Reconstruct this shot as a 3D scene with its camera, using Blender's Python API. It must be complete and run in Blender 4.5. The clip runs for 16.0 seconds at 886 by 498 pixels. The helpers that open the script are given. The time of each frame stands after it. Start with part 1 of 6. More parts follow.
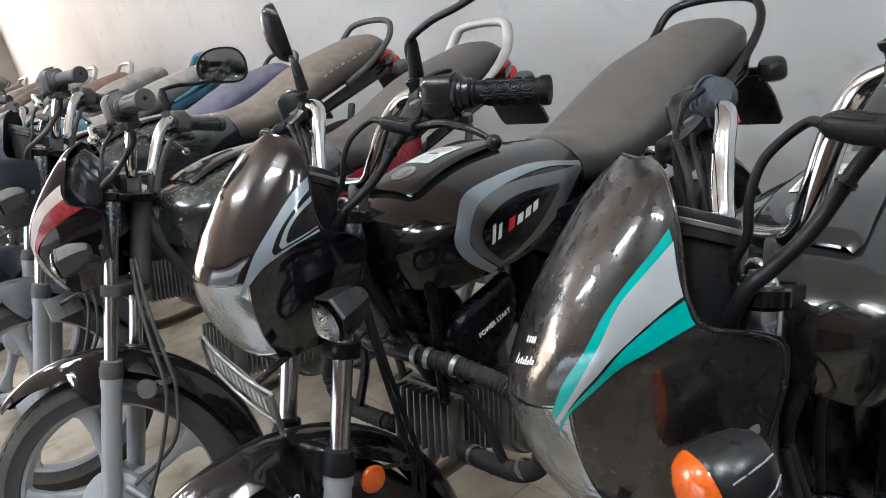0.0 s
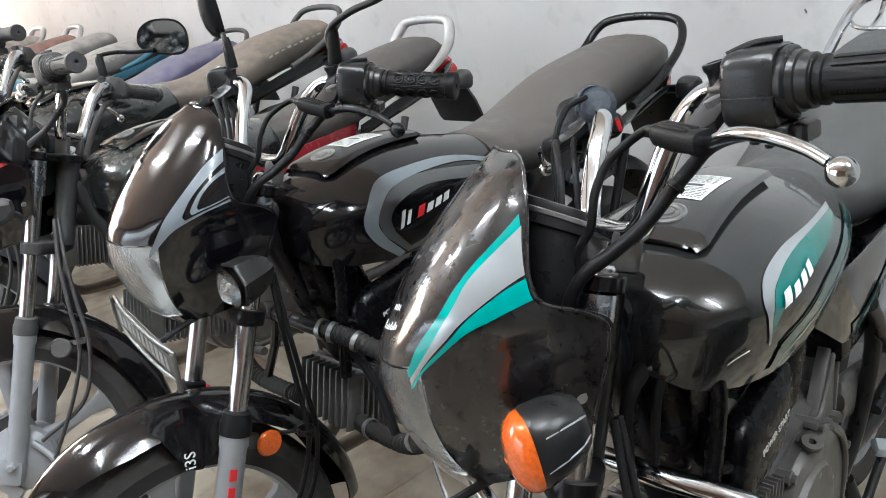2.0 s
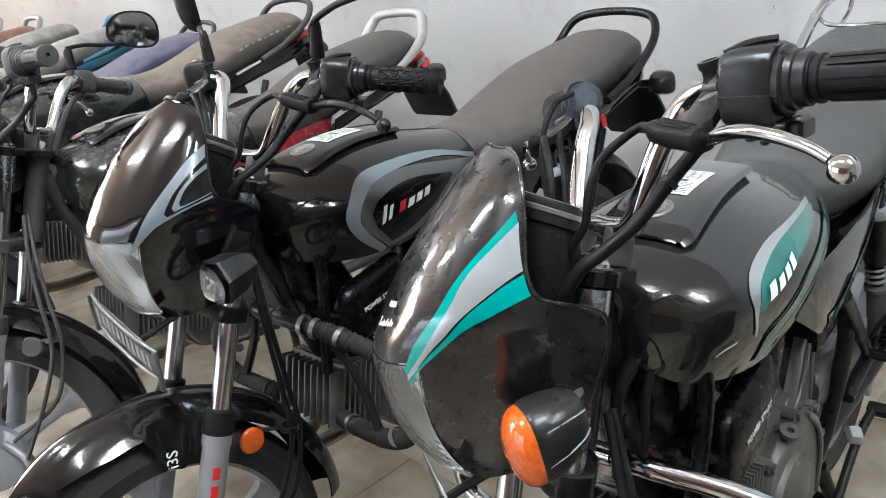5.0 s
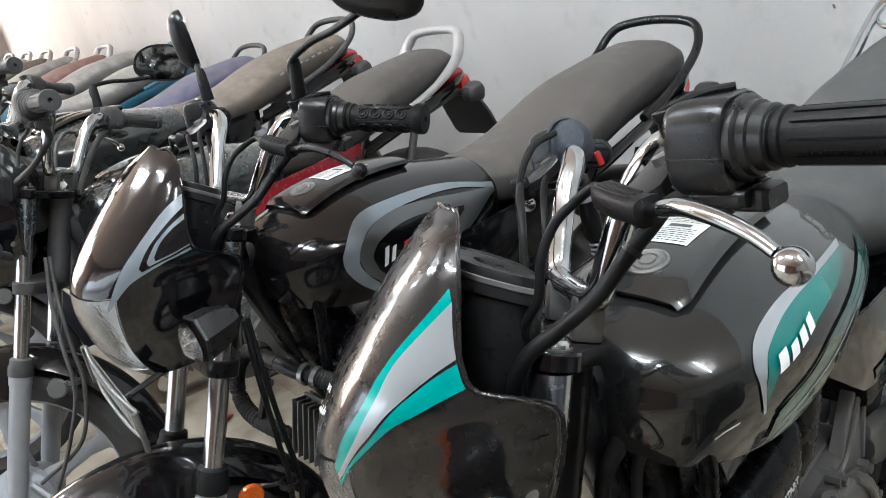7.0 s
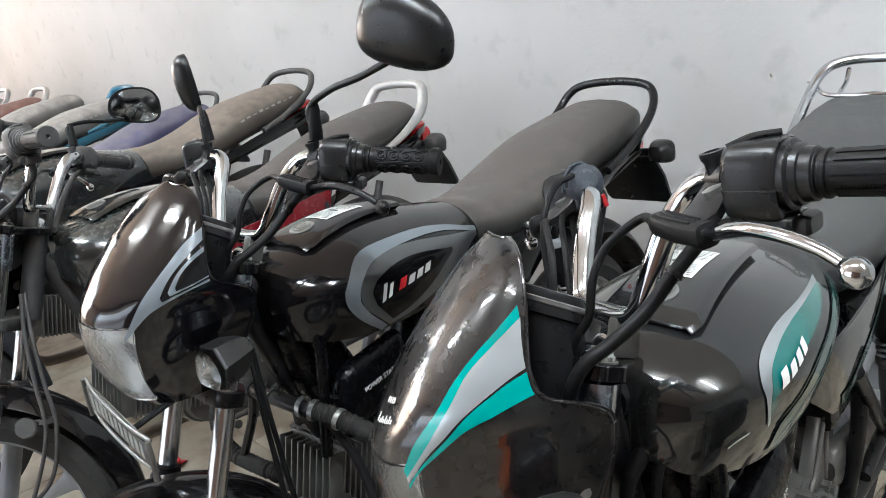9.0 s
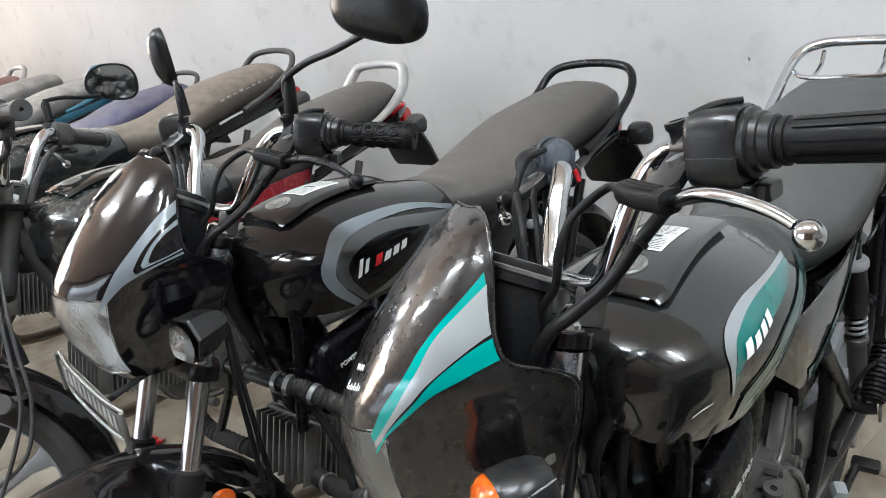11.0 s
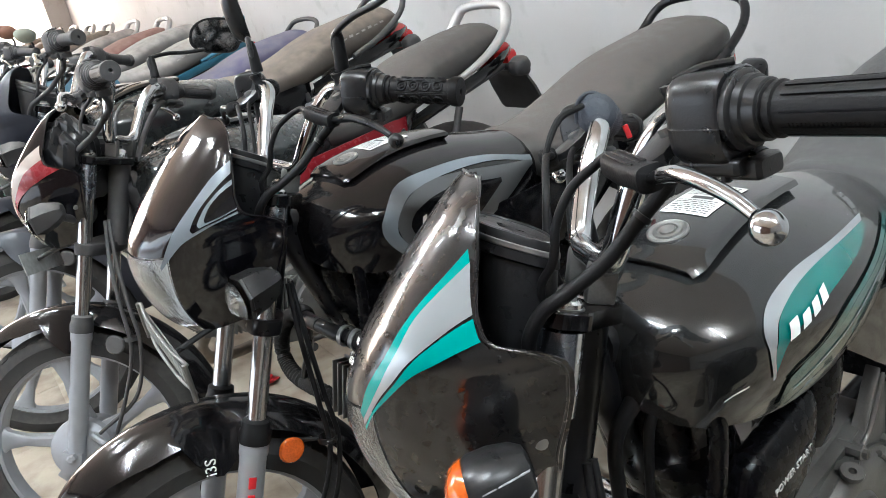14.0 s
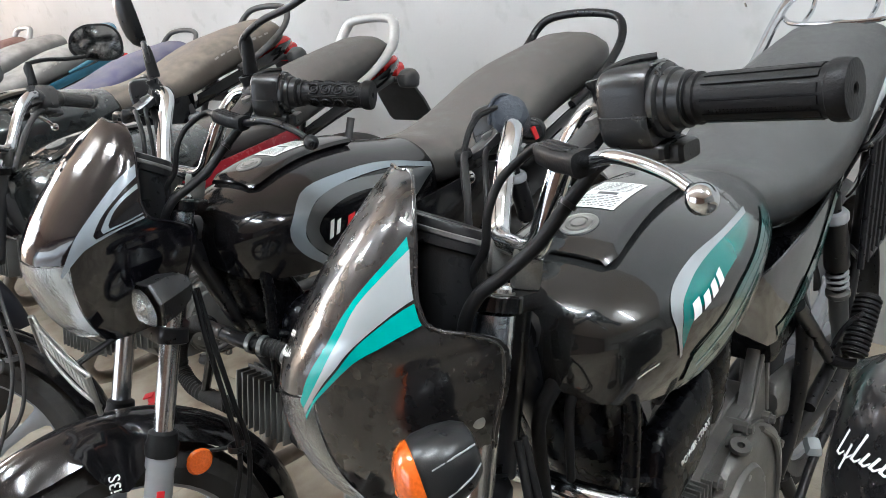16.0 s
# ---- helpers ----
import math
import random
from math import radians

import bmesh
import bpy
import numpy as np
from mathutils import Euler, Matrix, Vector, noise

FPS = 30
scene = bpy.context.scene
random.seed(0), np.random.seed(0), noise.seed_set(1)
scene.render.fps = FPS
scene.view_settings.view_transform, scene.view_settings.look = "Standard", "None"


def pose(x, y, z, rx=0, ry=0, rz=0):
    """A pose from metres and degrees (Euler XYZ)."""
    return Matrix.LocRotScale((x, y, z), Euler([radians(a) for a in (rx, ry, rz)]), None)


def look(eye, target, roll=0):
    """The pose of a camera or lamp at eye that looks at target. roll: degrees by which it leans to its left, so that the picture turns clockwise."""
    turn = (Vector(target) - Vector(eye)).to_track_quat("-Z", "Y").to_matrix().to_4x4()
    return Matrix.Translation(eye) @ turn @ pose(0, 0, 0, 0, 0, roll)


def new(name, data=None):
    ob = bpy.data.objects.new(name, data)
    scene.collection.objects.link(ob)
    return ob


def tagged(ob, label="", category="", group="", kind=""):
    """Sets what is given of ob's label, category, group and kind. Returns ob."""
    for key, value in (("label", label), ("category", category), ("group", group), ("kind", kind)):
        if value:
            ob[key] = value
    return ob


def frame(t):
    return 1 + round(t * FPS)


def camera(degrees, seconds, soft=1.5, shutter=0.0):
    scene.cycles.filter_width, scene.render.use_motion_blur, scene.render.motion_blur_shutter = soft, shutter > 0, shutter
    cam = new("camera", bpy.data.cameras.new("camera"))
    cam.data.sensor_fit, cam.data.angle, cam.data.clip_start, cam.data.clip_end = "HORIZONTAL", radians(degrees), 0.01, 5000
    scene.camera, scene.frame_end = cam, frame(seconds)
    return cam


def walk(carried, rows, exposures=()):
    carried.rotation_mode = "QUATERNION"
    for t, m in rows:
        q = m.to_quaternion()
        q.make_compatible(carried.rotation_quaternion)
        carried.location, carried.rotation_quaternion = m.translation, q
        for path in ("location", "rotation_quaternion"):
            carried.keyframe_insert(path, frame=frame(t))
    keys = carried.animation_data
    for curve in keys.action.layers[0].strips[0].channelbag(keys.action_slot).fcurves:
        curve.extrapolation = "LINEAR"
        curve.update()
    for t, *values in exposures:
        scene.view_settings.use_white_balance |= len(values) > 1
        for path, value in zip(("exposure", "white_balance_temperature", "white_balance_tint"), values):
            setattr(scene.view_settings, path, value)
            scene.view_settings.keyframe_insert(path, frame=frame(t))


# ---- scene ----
cam = camera(57.7, 16.0, soft=0.6)
METRES, EYE, TILT, LEAN, TURN = 1.456, 1.272, -21.12, 14.22, 51.36
ROWS = [
    (0.0, 0.0, 0.0, 0.0, 0.0, 0.0, 0.0),
    (0.5, -0.0058, -0.0643, -0.0177, -3.69, 0.89, 0.47),
    (1.0, -0.0062, -0.1329, -0.053, -4.97, 1.36, -3.63),
    (1.5, 0.0109, -0.1225, -0.0504, -5.61, 1.23, -4.5),
    (2.0, 0.0468, -0.0511, -0.0119, -3.61, -0.19, -4.34),
    (2.5, 0.0785, -0.0121, 0.0141, 0.87, -1.6, -3.95),
    (3.0, 0.0943, -0.0011, 0.019, 3.2, -2.92, -3.76),
    (3.5, 0.0789, -0.0014, 0.0092, 3.84, -4.41, -4.46),
    (4.0, 0.0391, -0.0233, 0.0025, -0.01, -3.35, -4.01),
    (4.5, 0.0162, -0.0571, -0.0166, -6.28, -0.45, -4.09),
    (7.0, 0.1156, 0.009, 0.0354, -0.22, -0.51, -2.72),
    (7.5, 0.1158, -0.0046, 0.0486, 2.67, -0.51, -3.83),
    (8.0, 0.1015, -0.0067, 0.0446, 1.37, 0.71, -3.79),
    (8.5, 0.0619, -0.019, 0.0316, -2.14, 2.14, -3.65),
    (9.0, 0.0291, -0.0374, 0.0111, -5.87, 3.67, -3.33),
    (9.5, 0.006, -0.0488, -0.0078, -7.98, 3.49, -3.84),
    (12.0, 0.0903, -0.0282, 0.0173, -3.33, 0.53, -3.15),
    (12.5, 0.1183, -0.0193, 0.0264, 1.57, -1.95, -3.34),
    (13.0, 0.1304, -0.0178, 0.0334, 2.77, -2.44, -3.52),
    (13.5, 0.1343, -0.0188, 0.0338, 3.34, -2.41, -3.35),
    (14.0, 0.1334, -0.0218, 0.0294, 3.42, -2.44, -3.87),
    (14.5, 0.126, -0.0259, 0.0216, 4.62, -3.54, -3.75),
    (15.0, 0.1007, -0.046, 0.0161, 2.98, -3.27, -3.5),
    (15.5, 0.0797, -0.0556, 0.0043, -1.18, -1.57, -3.9),
    (16.0, 0.0983, -0.0405, 0.0103, -5.41, -0.64, -2.88),
]
EXPOSURES = [(t, e + (0.42 if t < 2 else 0.46), 5780, 4.5) for t, e in ((0.0, -0.15), (0.5, -0.1), (1.0, 0.1), (2.5, 0.12), (3.0, 0.17), (3.5, 0.2), (4.0, 0.3), (4.5, 0.2), (7.0, 0.0), (7.5, 0.08), (8.0, -0.04), (8.5, -0.05), (9.5, 0.08), (12.0, 0.0), (13.5, 0.08), (14.0, 0.12), (14.5, 0.26), (16.0, 0.2))]
walk(cam, [(t, pose(0, 0, EYE, TILT, LEAN, TURN) @ pose(METRES * x, METRES * y, METRES * z, 90 + pitch, roll, yaw)) for t, x, y, z, yaw, pitch, roll in ROWS], EXPOSURES)

# ---------------------------------------------------------------- light
world = bpy.data.worlds.new("daylight")
scene.world = world
world.use_nodes = True
wn = world.node_tree.nodes
sky = wn.new("ShaderNodeTexSky")
sky.sky_type = "NISHITA"
sky.sun_disc = False
sky.sun_elevation = radians(50)
sky.sun_rotation = radians(200)
wn["Background"].inputs["Strength"].default_value = 0.12
world.node_tree.links.new(sky.outputs["Color"], wn["Background"].inputs["Color"])


def area_lamp(name, m, sx, sy, power, color):
    data = bpy.data.lights.new(name, "AREA")
    data.shape, data.size, data.size_y, data.energy, data.color = "RECTANGLE", sx, sy, power, color
    ob = new(name, data)
    ob.matrix_world = m
    return ob


# the ceiling tubes; daylight comes in through the open end, fill from a glow added past the front
TUBES = [(-5.2, -0.6), (-2.6, -0.4), (-0.3, -0.1), (1.4, 0.7)]
for tx, ty in TUBES:
    area_lamp("tube_light_glow", look((tx, ty, 3.02), (tx, ty + 0.05, 0)), 1.15, 0.05, 24, (1.0, 0.985, 0.95))


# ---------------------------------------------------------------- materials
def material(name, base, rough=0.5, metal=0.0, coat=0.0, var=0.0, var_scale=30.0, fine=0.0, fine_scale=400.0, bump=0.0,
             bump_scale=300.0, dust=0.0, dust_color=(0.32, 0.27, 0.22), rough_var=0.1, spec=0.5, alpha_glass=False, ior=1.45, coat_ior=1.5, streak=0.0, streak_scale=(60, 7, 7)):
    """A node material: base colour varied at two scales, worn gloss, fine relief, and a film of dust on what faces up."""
    m = bpy.data.materials.new(name)
    m.use_nodes = True
    nt = m.node_tree
    n, l = nt.nodes, nt.links
    p = n["Principled BSDF"]
    p.inputs["Metallic"].default_value = metal
    p.inputs["Coat Weight"].default_value = coat
    p.inputs["Coat Roughness"].default_value = 0.04
    p.inputs["Coat IOR"].default_value = coat_ior
    p.inputs["Specular IOR Level"].default_value = spec
    p.inputs["IOR"].default_value = ior
    tc = n.new("ShaderNodeTexCoord")
    big, small = n.new("ShaderNodeTexNoise"), n.new("ShaderNodeTexNoise")
    big.inputs["Scale"].default_value, big.inputs["Detail"].default_value = var_scale, 5
    small.inputs["Scale"].default_value, small.inputs["Detail"].default_value = fine_scale, 2
    l.new(tc.outputs["Object"], big.inputs["Vector"])
    l.new(tc.outputs["Object"], small.inputs["Vector"])
    b = Vector(base[:3])
    ramp = n.new("ShaderNodeMix")
    ramp.data_type = "RGBA"
    ramp.inputs["A"].default_value = (*(b * (1 - var)), 1)
    ramp.inputs["B"].default_value = (*(b * (1 + var)), 1)
    l.new(big.outputs["Fac"], ramp.inputs["Factor"])
    color = ramp.outputs["Result"]
    if fine:
        mul = n.new("ShaderNodeMix")
        mul.data_type, mul.blend_type = "RGBA", "MULTIPLY"
        mul.inputs["Factor"].default_value = fine
        sp = n.new("ShaderNodeValToRGB")
        sp.color_ramp.elements[0].position, sp.color_ramp.elements[1].position = 0.3, 0.7
        sp.color_ramp.elements[0].color, sp.color_ramp.elements[1].color = (0.3, 0.3, 0.3, 1), (1.7, 1.7, 1.7, 1)
        l.new(small.outputs["Fac"], sp.inputs["Fac"])
        l.new(color, mul.inputs["A"])
        l.new(sp.outputs["Color"], mul.inputs["B"])
        color = mul.outputs["Result"]
    mr = n.new("ShaderNodeMapRange")
    mr.inputs["To Min"].default_value = max(0.02, rough - rough_var)
    mr.inputs["To Max"].default_value = min(1.0, rough + rough_var)
    mid = n.new("ShaderNodeTexNoise")
    mid.inputs["Scale"].default_value, mid.inputs["Detail"].default_value = var_scale * 2.3, 6
    l.new(tc.outputs["Object"], mid.inputs["Vector"])
    l.new(mid.outputs["Fac"], mr.inputs["Value"])
    rough_out = mr.outputs["Result"]
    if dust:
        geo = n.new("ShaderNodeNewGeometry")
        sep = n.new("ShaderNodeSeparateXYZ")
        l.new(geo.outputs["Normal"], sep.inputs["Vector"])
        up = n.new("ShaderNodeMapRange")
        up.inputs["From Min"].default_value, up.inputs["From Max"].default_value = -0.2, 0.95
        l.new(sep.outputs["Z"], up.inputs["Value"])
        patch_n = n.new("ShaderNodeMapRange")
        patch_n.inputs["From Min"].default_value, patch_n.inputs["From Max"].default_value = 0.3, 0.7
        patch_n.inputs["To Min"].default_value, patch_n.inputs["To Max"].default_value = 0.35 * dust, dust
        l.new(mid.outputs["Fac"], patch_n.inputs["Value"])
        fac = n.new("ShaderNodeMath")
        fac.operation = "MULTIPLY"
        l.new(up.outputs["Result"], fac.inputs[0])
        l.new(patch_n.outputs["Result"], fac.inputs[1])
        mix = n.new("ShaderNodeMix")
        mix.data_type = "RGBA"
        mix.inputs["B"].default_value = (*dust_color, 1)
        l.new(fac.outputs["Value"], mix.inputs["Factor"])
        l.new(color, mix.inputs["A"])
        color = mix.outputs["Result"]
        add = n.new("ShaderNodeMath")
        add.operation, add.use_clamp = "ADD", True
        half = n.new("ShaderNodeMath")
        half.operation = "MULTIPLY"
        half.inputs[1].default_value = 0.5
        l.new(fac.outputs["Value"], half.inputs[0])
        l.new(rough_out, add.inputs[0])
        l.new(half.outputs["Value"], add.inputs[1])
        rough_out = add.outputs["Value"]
    l.new(color, p.inputs["Base Color"])
    l.new(rough_out, p.inputs["Roughness"])
    if bump:
        bt = n.new("ShaderNodeTexNoise")
        bt.inputs["Scale"].default_value, bt.inputs["Detail"].default_value = bump_scale, 4
        l.new(tc.outputs["Object"], bt.inputs["Vector"])
        bp = n.new("ShaderNodeBump")
        bp.inputs["Strength"].default_value, bp.inputs["Distance"].default_value = bump, 0.002
        l.new(bt.outputs["Fac"], bp.inputs["Height"])
        l.new(bp.outputs["Normal"], p.inputs["Normal"])
    if streak:
        # long shallow waves and wrinkles in the clear coat or its protective film
        mp, wave, crease = n.new("ShaderNodeMapping"), n.new("ShaderNodeTexNoise"), n.new("ShaderNodeTexNoise")
        mp.inputs["Scale"].default_value = streak_scale
        wave.inputs["Scale"].default_value, wave.inputs["Detail"].default_value, wave.inputs["Roughness"].default_value = 1.0, 5, 0.62
        crease.inputs["Scale"].default_value, crease.inputs["Detail"].default_value = 26, 3
        l.new(tc.outputs["Object"], mp.inputs["Vector"])
        l.new(mp.outputs["Vector"], wave.inputs["Vector"])
        l.new(tc.outputs["Object"], crease.inputs["Vector"])
        amp = n.new("ShaderNodeMath")
        amp.operation = "MULTIPLY"
        l.new(wave.outputs["Fac"], amp.inputs[0])
        l.new(crease.outputs["Fac"], amp.inputs[1])
        sb = n.new("ShaderNodeBump")
        sb.inputs["Strength"].default_value, sb.inputs["Distance"].default_value = streak, 0.003
        l.new(amp.outputs["Value"], sb.inputs["Height"])
        if bump:
            l.new(bp.outputs["Normal"], sb.inputs["Normal"])
        l.new(sb.outputs["Normal"], p.inputs["Coat Normal"])
        l.new(sb.outputs["Normal"], p.inputs["Normal"])
    if alpha_glass:
        p.inputs["Transmission Weight"].default_value = 1.0
    return m


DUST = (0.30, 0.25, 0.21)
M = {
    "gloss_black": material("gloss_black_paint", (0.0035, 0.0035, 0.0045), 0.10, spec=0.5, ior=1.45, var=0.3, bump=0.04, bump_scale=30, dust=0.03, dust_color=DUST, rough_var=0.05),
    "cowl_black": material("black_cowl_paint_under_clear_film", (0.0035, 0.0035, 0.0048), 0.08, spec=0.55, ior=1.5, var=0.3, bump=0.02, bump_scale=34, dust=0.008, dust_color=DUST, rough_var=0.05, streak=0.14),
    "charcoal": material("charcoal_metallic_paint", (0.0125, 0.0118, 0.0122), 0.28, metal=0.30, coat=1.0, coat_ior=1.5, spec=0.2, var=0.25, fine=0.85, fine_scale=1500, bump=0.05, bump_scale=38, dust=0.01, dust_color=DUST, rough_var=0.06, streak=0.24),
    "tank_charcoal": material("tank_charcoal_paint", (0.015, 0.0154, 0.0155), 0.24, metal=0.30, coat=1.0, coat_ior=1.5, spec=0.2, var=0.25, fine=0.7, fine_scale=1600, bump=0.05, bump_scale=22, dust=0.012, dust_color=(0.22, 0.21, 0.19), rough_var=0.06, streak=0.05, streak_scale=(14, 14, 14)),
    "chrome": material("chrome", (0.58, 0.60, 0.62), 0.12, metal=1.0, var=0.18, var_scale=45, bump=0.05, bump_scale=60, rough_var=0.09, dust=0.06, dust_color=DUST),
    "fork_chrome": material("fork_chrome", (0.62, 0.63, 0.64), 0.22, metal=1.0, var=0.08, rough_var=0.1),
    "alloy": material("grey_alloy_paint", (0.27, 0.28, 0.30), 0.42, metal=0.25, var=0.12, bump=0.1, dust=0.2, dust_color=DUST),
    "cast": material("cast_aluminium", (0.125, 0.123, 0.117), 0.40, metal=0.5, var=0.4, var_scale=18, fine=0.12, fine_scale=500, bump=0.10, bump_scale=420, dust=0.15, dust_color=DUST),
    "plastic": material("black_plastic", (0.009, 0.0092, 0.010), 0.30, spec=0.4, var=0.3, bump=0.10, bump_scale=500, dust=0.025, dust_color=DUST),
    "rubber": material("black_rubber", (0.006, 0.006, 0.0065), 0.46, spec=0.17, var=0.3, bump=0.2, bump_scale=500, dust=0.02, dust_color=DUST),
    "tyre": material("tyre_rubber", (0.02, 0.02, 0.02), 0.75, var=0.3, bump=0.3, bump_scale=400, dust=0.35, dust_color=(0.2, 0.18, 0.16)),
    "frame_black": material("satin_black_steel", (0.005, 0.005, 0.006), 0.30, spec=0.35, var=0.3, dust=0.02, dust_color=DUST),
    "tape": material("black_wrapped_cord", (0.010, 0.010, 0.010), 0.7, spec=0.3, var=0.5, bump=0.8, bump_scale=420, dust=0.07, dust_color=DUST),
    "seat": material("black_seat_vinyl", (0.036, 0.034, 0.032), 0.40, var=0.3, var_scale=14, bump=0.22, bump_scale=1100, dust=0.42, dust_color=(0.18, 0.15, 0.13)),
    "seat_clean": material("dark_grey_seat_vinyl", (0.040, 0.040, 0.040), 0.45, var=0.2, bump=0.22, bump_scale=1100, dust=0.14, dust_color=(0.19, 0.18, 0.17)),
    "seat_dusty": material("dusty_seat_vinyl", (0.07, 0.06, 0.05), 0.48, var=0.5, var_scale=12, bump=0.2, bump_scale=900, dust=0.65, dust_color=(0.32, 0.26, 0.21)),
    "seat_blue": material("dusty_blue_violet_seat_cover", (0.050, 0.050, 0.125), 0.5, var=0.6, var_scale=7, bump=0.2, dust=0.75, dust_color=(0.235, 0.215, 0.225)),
    # far seats: dust on top made paler to stand in for their white highlights
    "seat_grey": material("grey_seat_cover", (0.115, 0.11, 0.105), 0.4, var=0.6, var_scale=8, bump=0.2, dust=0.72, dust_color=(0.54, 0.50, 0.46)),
    "seat_red": material("faded_red_seat_cover", (0.16, 0.055, 0.042), 0.5, var=0.6, var_scale=8, bump=0.2, dust=0.6, dust_color=(0.38, 0.29, 0.25)),
    "teal": material("teal_decal", (0.0, 0.23, 0.205), 0.2, coat=0.7, var=0.12, rough_var=0.05),
    "tank_teal": material("dark_teal_decal", (0.0, 0.115, 0.10), 0.18, coat=0.9, var=0.3, var_scale=9, rough_var=0.05),
    "silver": material("silver_decal", (0.30, 0.32, 0.33), 0.3, metal=0.45, coat=0.5, var=0.08, rough_var=0.05),
    "cream": material("cream_decal", (0.40, 0.34, 0.30), 0.3, coat=0.4, var=0.15, dust=0.2, dust_color=DUST),
    "dusty_blue": material("dusty_blue_black_plastic", (0.011, 0.013, 0.020), 0.42, var=0.5, var_scale=14, bump=0.15, bump_scale=120, dust=0.10, dust_color=(0.17, 0.16, 0.165)),
    "pale_grey": material("pale_grey_decal", (0.155, 0.175, 0.195), 0.3, metal=0.1, coat=0.4, var=0.05, rough_var=0.05),
    "grey_decal": material("grey_decal", (0.075, 0.078, 0.08), 0.3, metal=0.2, coat=0.5, var=0.12, rough_var=0.05),
    "white": material("white_print", (0.72, 0.72, 0.70), 0.45, var=0.06),
    "worn_print": material("worn_pale_print", (0.30, 0.28, 0.26), 0.6, var=0.6, var_scale=90, dust=0.3, dust_color=(0.2, 0.17, 0.15)),
    "ink": material("dark_print", (0.06, 0.06, 0.06), 0.5, var=0.2),
    "plate_white": material("worn_number_plate", (0.26, 0.27, 0.26), 0.5, var=0.5, var_scale=60, dust=0.3, dust_color=DUST),
    "plate_green": material("green_plate_print", (0.05, 0.22, 0.12), 0.5, var=0.15),
    "red": material("red_print", (0.55, 0.02, 0.025), 0.35, var=0.1),
    "red_paint": material("red_paint", (0.22, 0.012, 0.02), 0.25, coat=0.6, var=0.2, dust=0.15, dust_color=DUST),
    "blue_paint": material("light_blue_paint", (0.035, 0.16, 0.25), 0.35, coat=0.4, var=0.25, dust=0.35, dust_color=(0.35, 0.36, 0.36)),
    "violet_paint": material("blue_violet_paint", (0.06, 0.06, 0.26), 0.35, coat=0.4, var=0.25, dust=0.35, dust_color=(0.3, 0.27, 0.28)),
    "tan_paint": material("dusty_tan_paint", (0.30, 0.15, 0.10), 0.45, var=0.3, dust=0.4, dust_color=(0.36, 0.28, 0.22)),
    "moss_paint": material("dusty_grey_green_paint", (0.24, 0.25, 0.20), 0.45, var=0.3, dust=0.4, dust_color=(0.36, 0.34, 0.29)),
    "silver_paint": material("silver_paint", (0.42, 0.41, 0.40), 0.35, metal=0.4, coat=0.4, var=0.2, dust=0.4, dust_color=(0.38, 0.35, 0.31)),
    "dull_tank": material("dull_green_grey_tank_paint", (0.026, 0.030, 0.031), 0.22, metal=0.2, coat=0.8, var=0.35, dust=0.12, dust_color=(0.28, 0.27, 0.25), streak=0.08),
    "blue_grey": material("blue_grey_tank_paint", (0.075, 0.085, 0.095), 0.28, metal=0.2, coat=0.6, var=0.3, dust=0.3, dust_color=(0.28, 0.27, 0.25)),
    "orange_lens": material("orange_lens", (0.52, 0.09, 0.008), 0.16, var=0.15, coat=0.5, fine=0.25, fine_scale=260, rough_var=0.05),
    "deep_green": material("translucent_green_stripe", (0.012, 0.075, 0.062), 0.2, coat=0.8, var=0.25, rough_var=0.05),
    # black covers and hoses, colour lowered to paint in the shade under the tank
    "shaded_black": material("shade_darkened_black_cover", (0.0022, 0.0022, 0.0028), 0.27, spec=0.22, ior=1.4, var=0.3, bump=0.05, bump_scale=600, rough_var=0.1),
    "smoke_lens": material("smoky_clear_lens", (0.10, 0.10, 0.10), 0.15, coat=0.6, var=0.2),
    "dish": material("faceted_silver_dish", (0.55, 0.56, 0.57), 0.16, metal=1.0, var=0.3, var_scale=90, bump=0.6, bump_scale=110, rough_var=0.1),
    # dust on black parts, its base also lightened to paint in the haze
    "dusty_black": material("hazy_dusty_black_parts", (0.028, 0.028, 0.030), 0.5, var=0.4, var_scale=25, bump=0.2, bump_scale=400, dust=0.4, dust_color=(0.24, 0.215, 0.19)),
    "blue_chrome": material("blue_tinted_chrome", (0.50, 0.55, 0.62), 0.26, metal=1.0, var=0.12, var_scale=40, rough_var=0.08),
    "rag": material("dark_blue_grey_plastic", (0.018, 0.022, 0.031), 0.5, var=0.5, bump=0.6, bump_scale=250),
    "red_lens": material("red_tail_lens", (0.50, 0.012, 0.012), 0.2, var=0.12, coat=0.5),
    "glass": material("clear_lens", (0.93, 0.95, 0.95), 0.03, alpha_glass=True, rough_var=0.02, ior=1.3),
    "lamp_glass": material("fluted_lamp_glass", (0.93, 0.95, 0.95), 0.16, alpha_glass=True, rough_var=0.08, ior=1.35, bump=0.25, bump_scale=160),
    "reflector": material("silvered_reflector", (0.78, 0.79, 0.79), 0.55, metal=0.1, var=0.3, var_scale=60, bump=0.6, bump_scale=90, rough_var=0.15),
    "mirror": material("mirror_glass", (0.42, 0.43, 0.44), 0.05, metal=1.0, rough_var=0.01),
    "dial": material("dial_face", (0.010, 0.010, 0.011), 0.14, var=0.3, coat=0.2),
    "bolt": material("bolt_steel", (0.33, 0.33, 0.32), 0.35, metal=0.9, var=0.3, var_scale=50),
    "rust": material("dull_exhaust_steel", (0.22, 0.19, 0.16), 0.5, metal=0.7, var=0.4, bump=0.2, dust=0.3, dust_color=DUST),
}


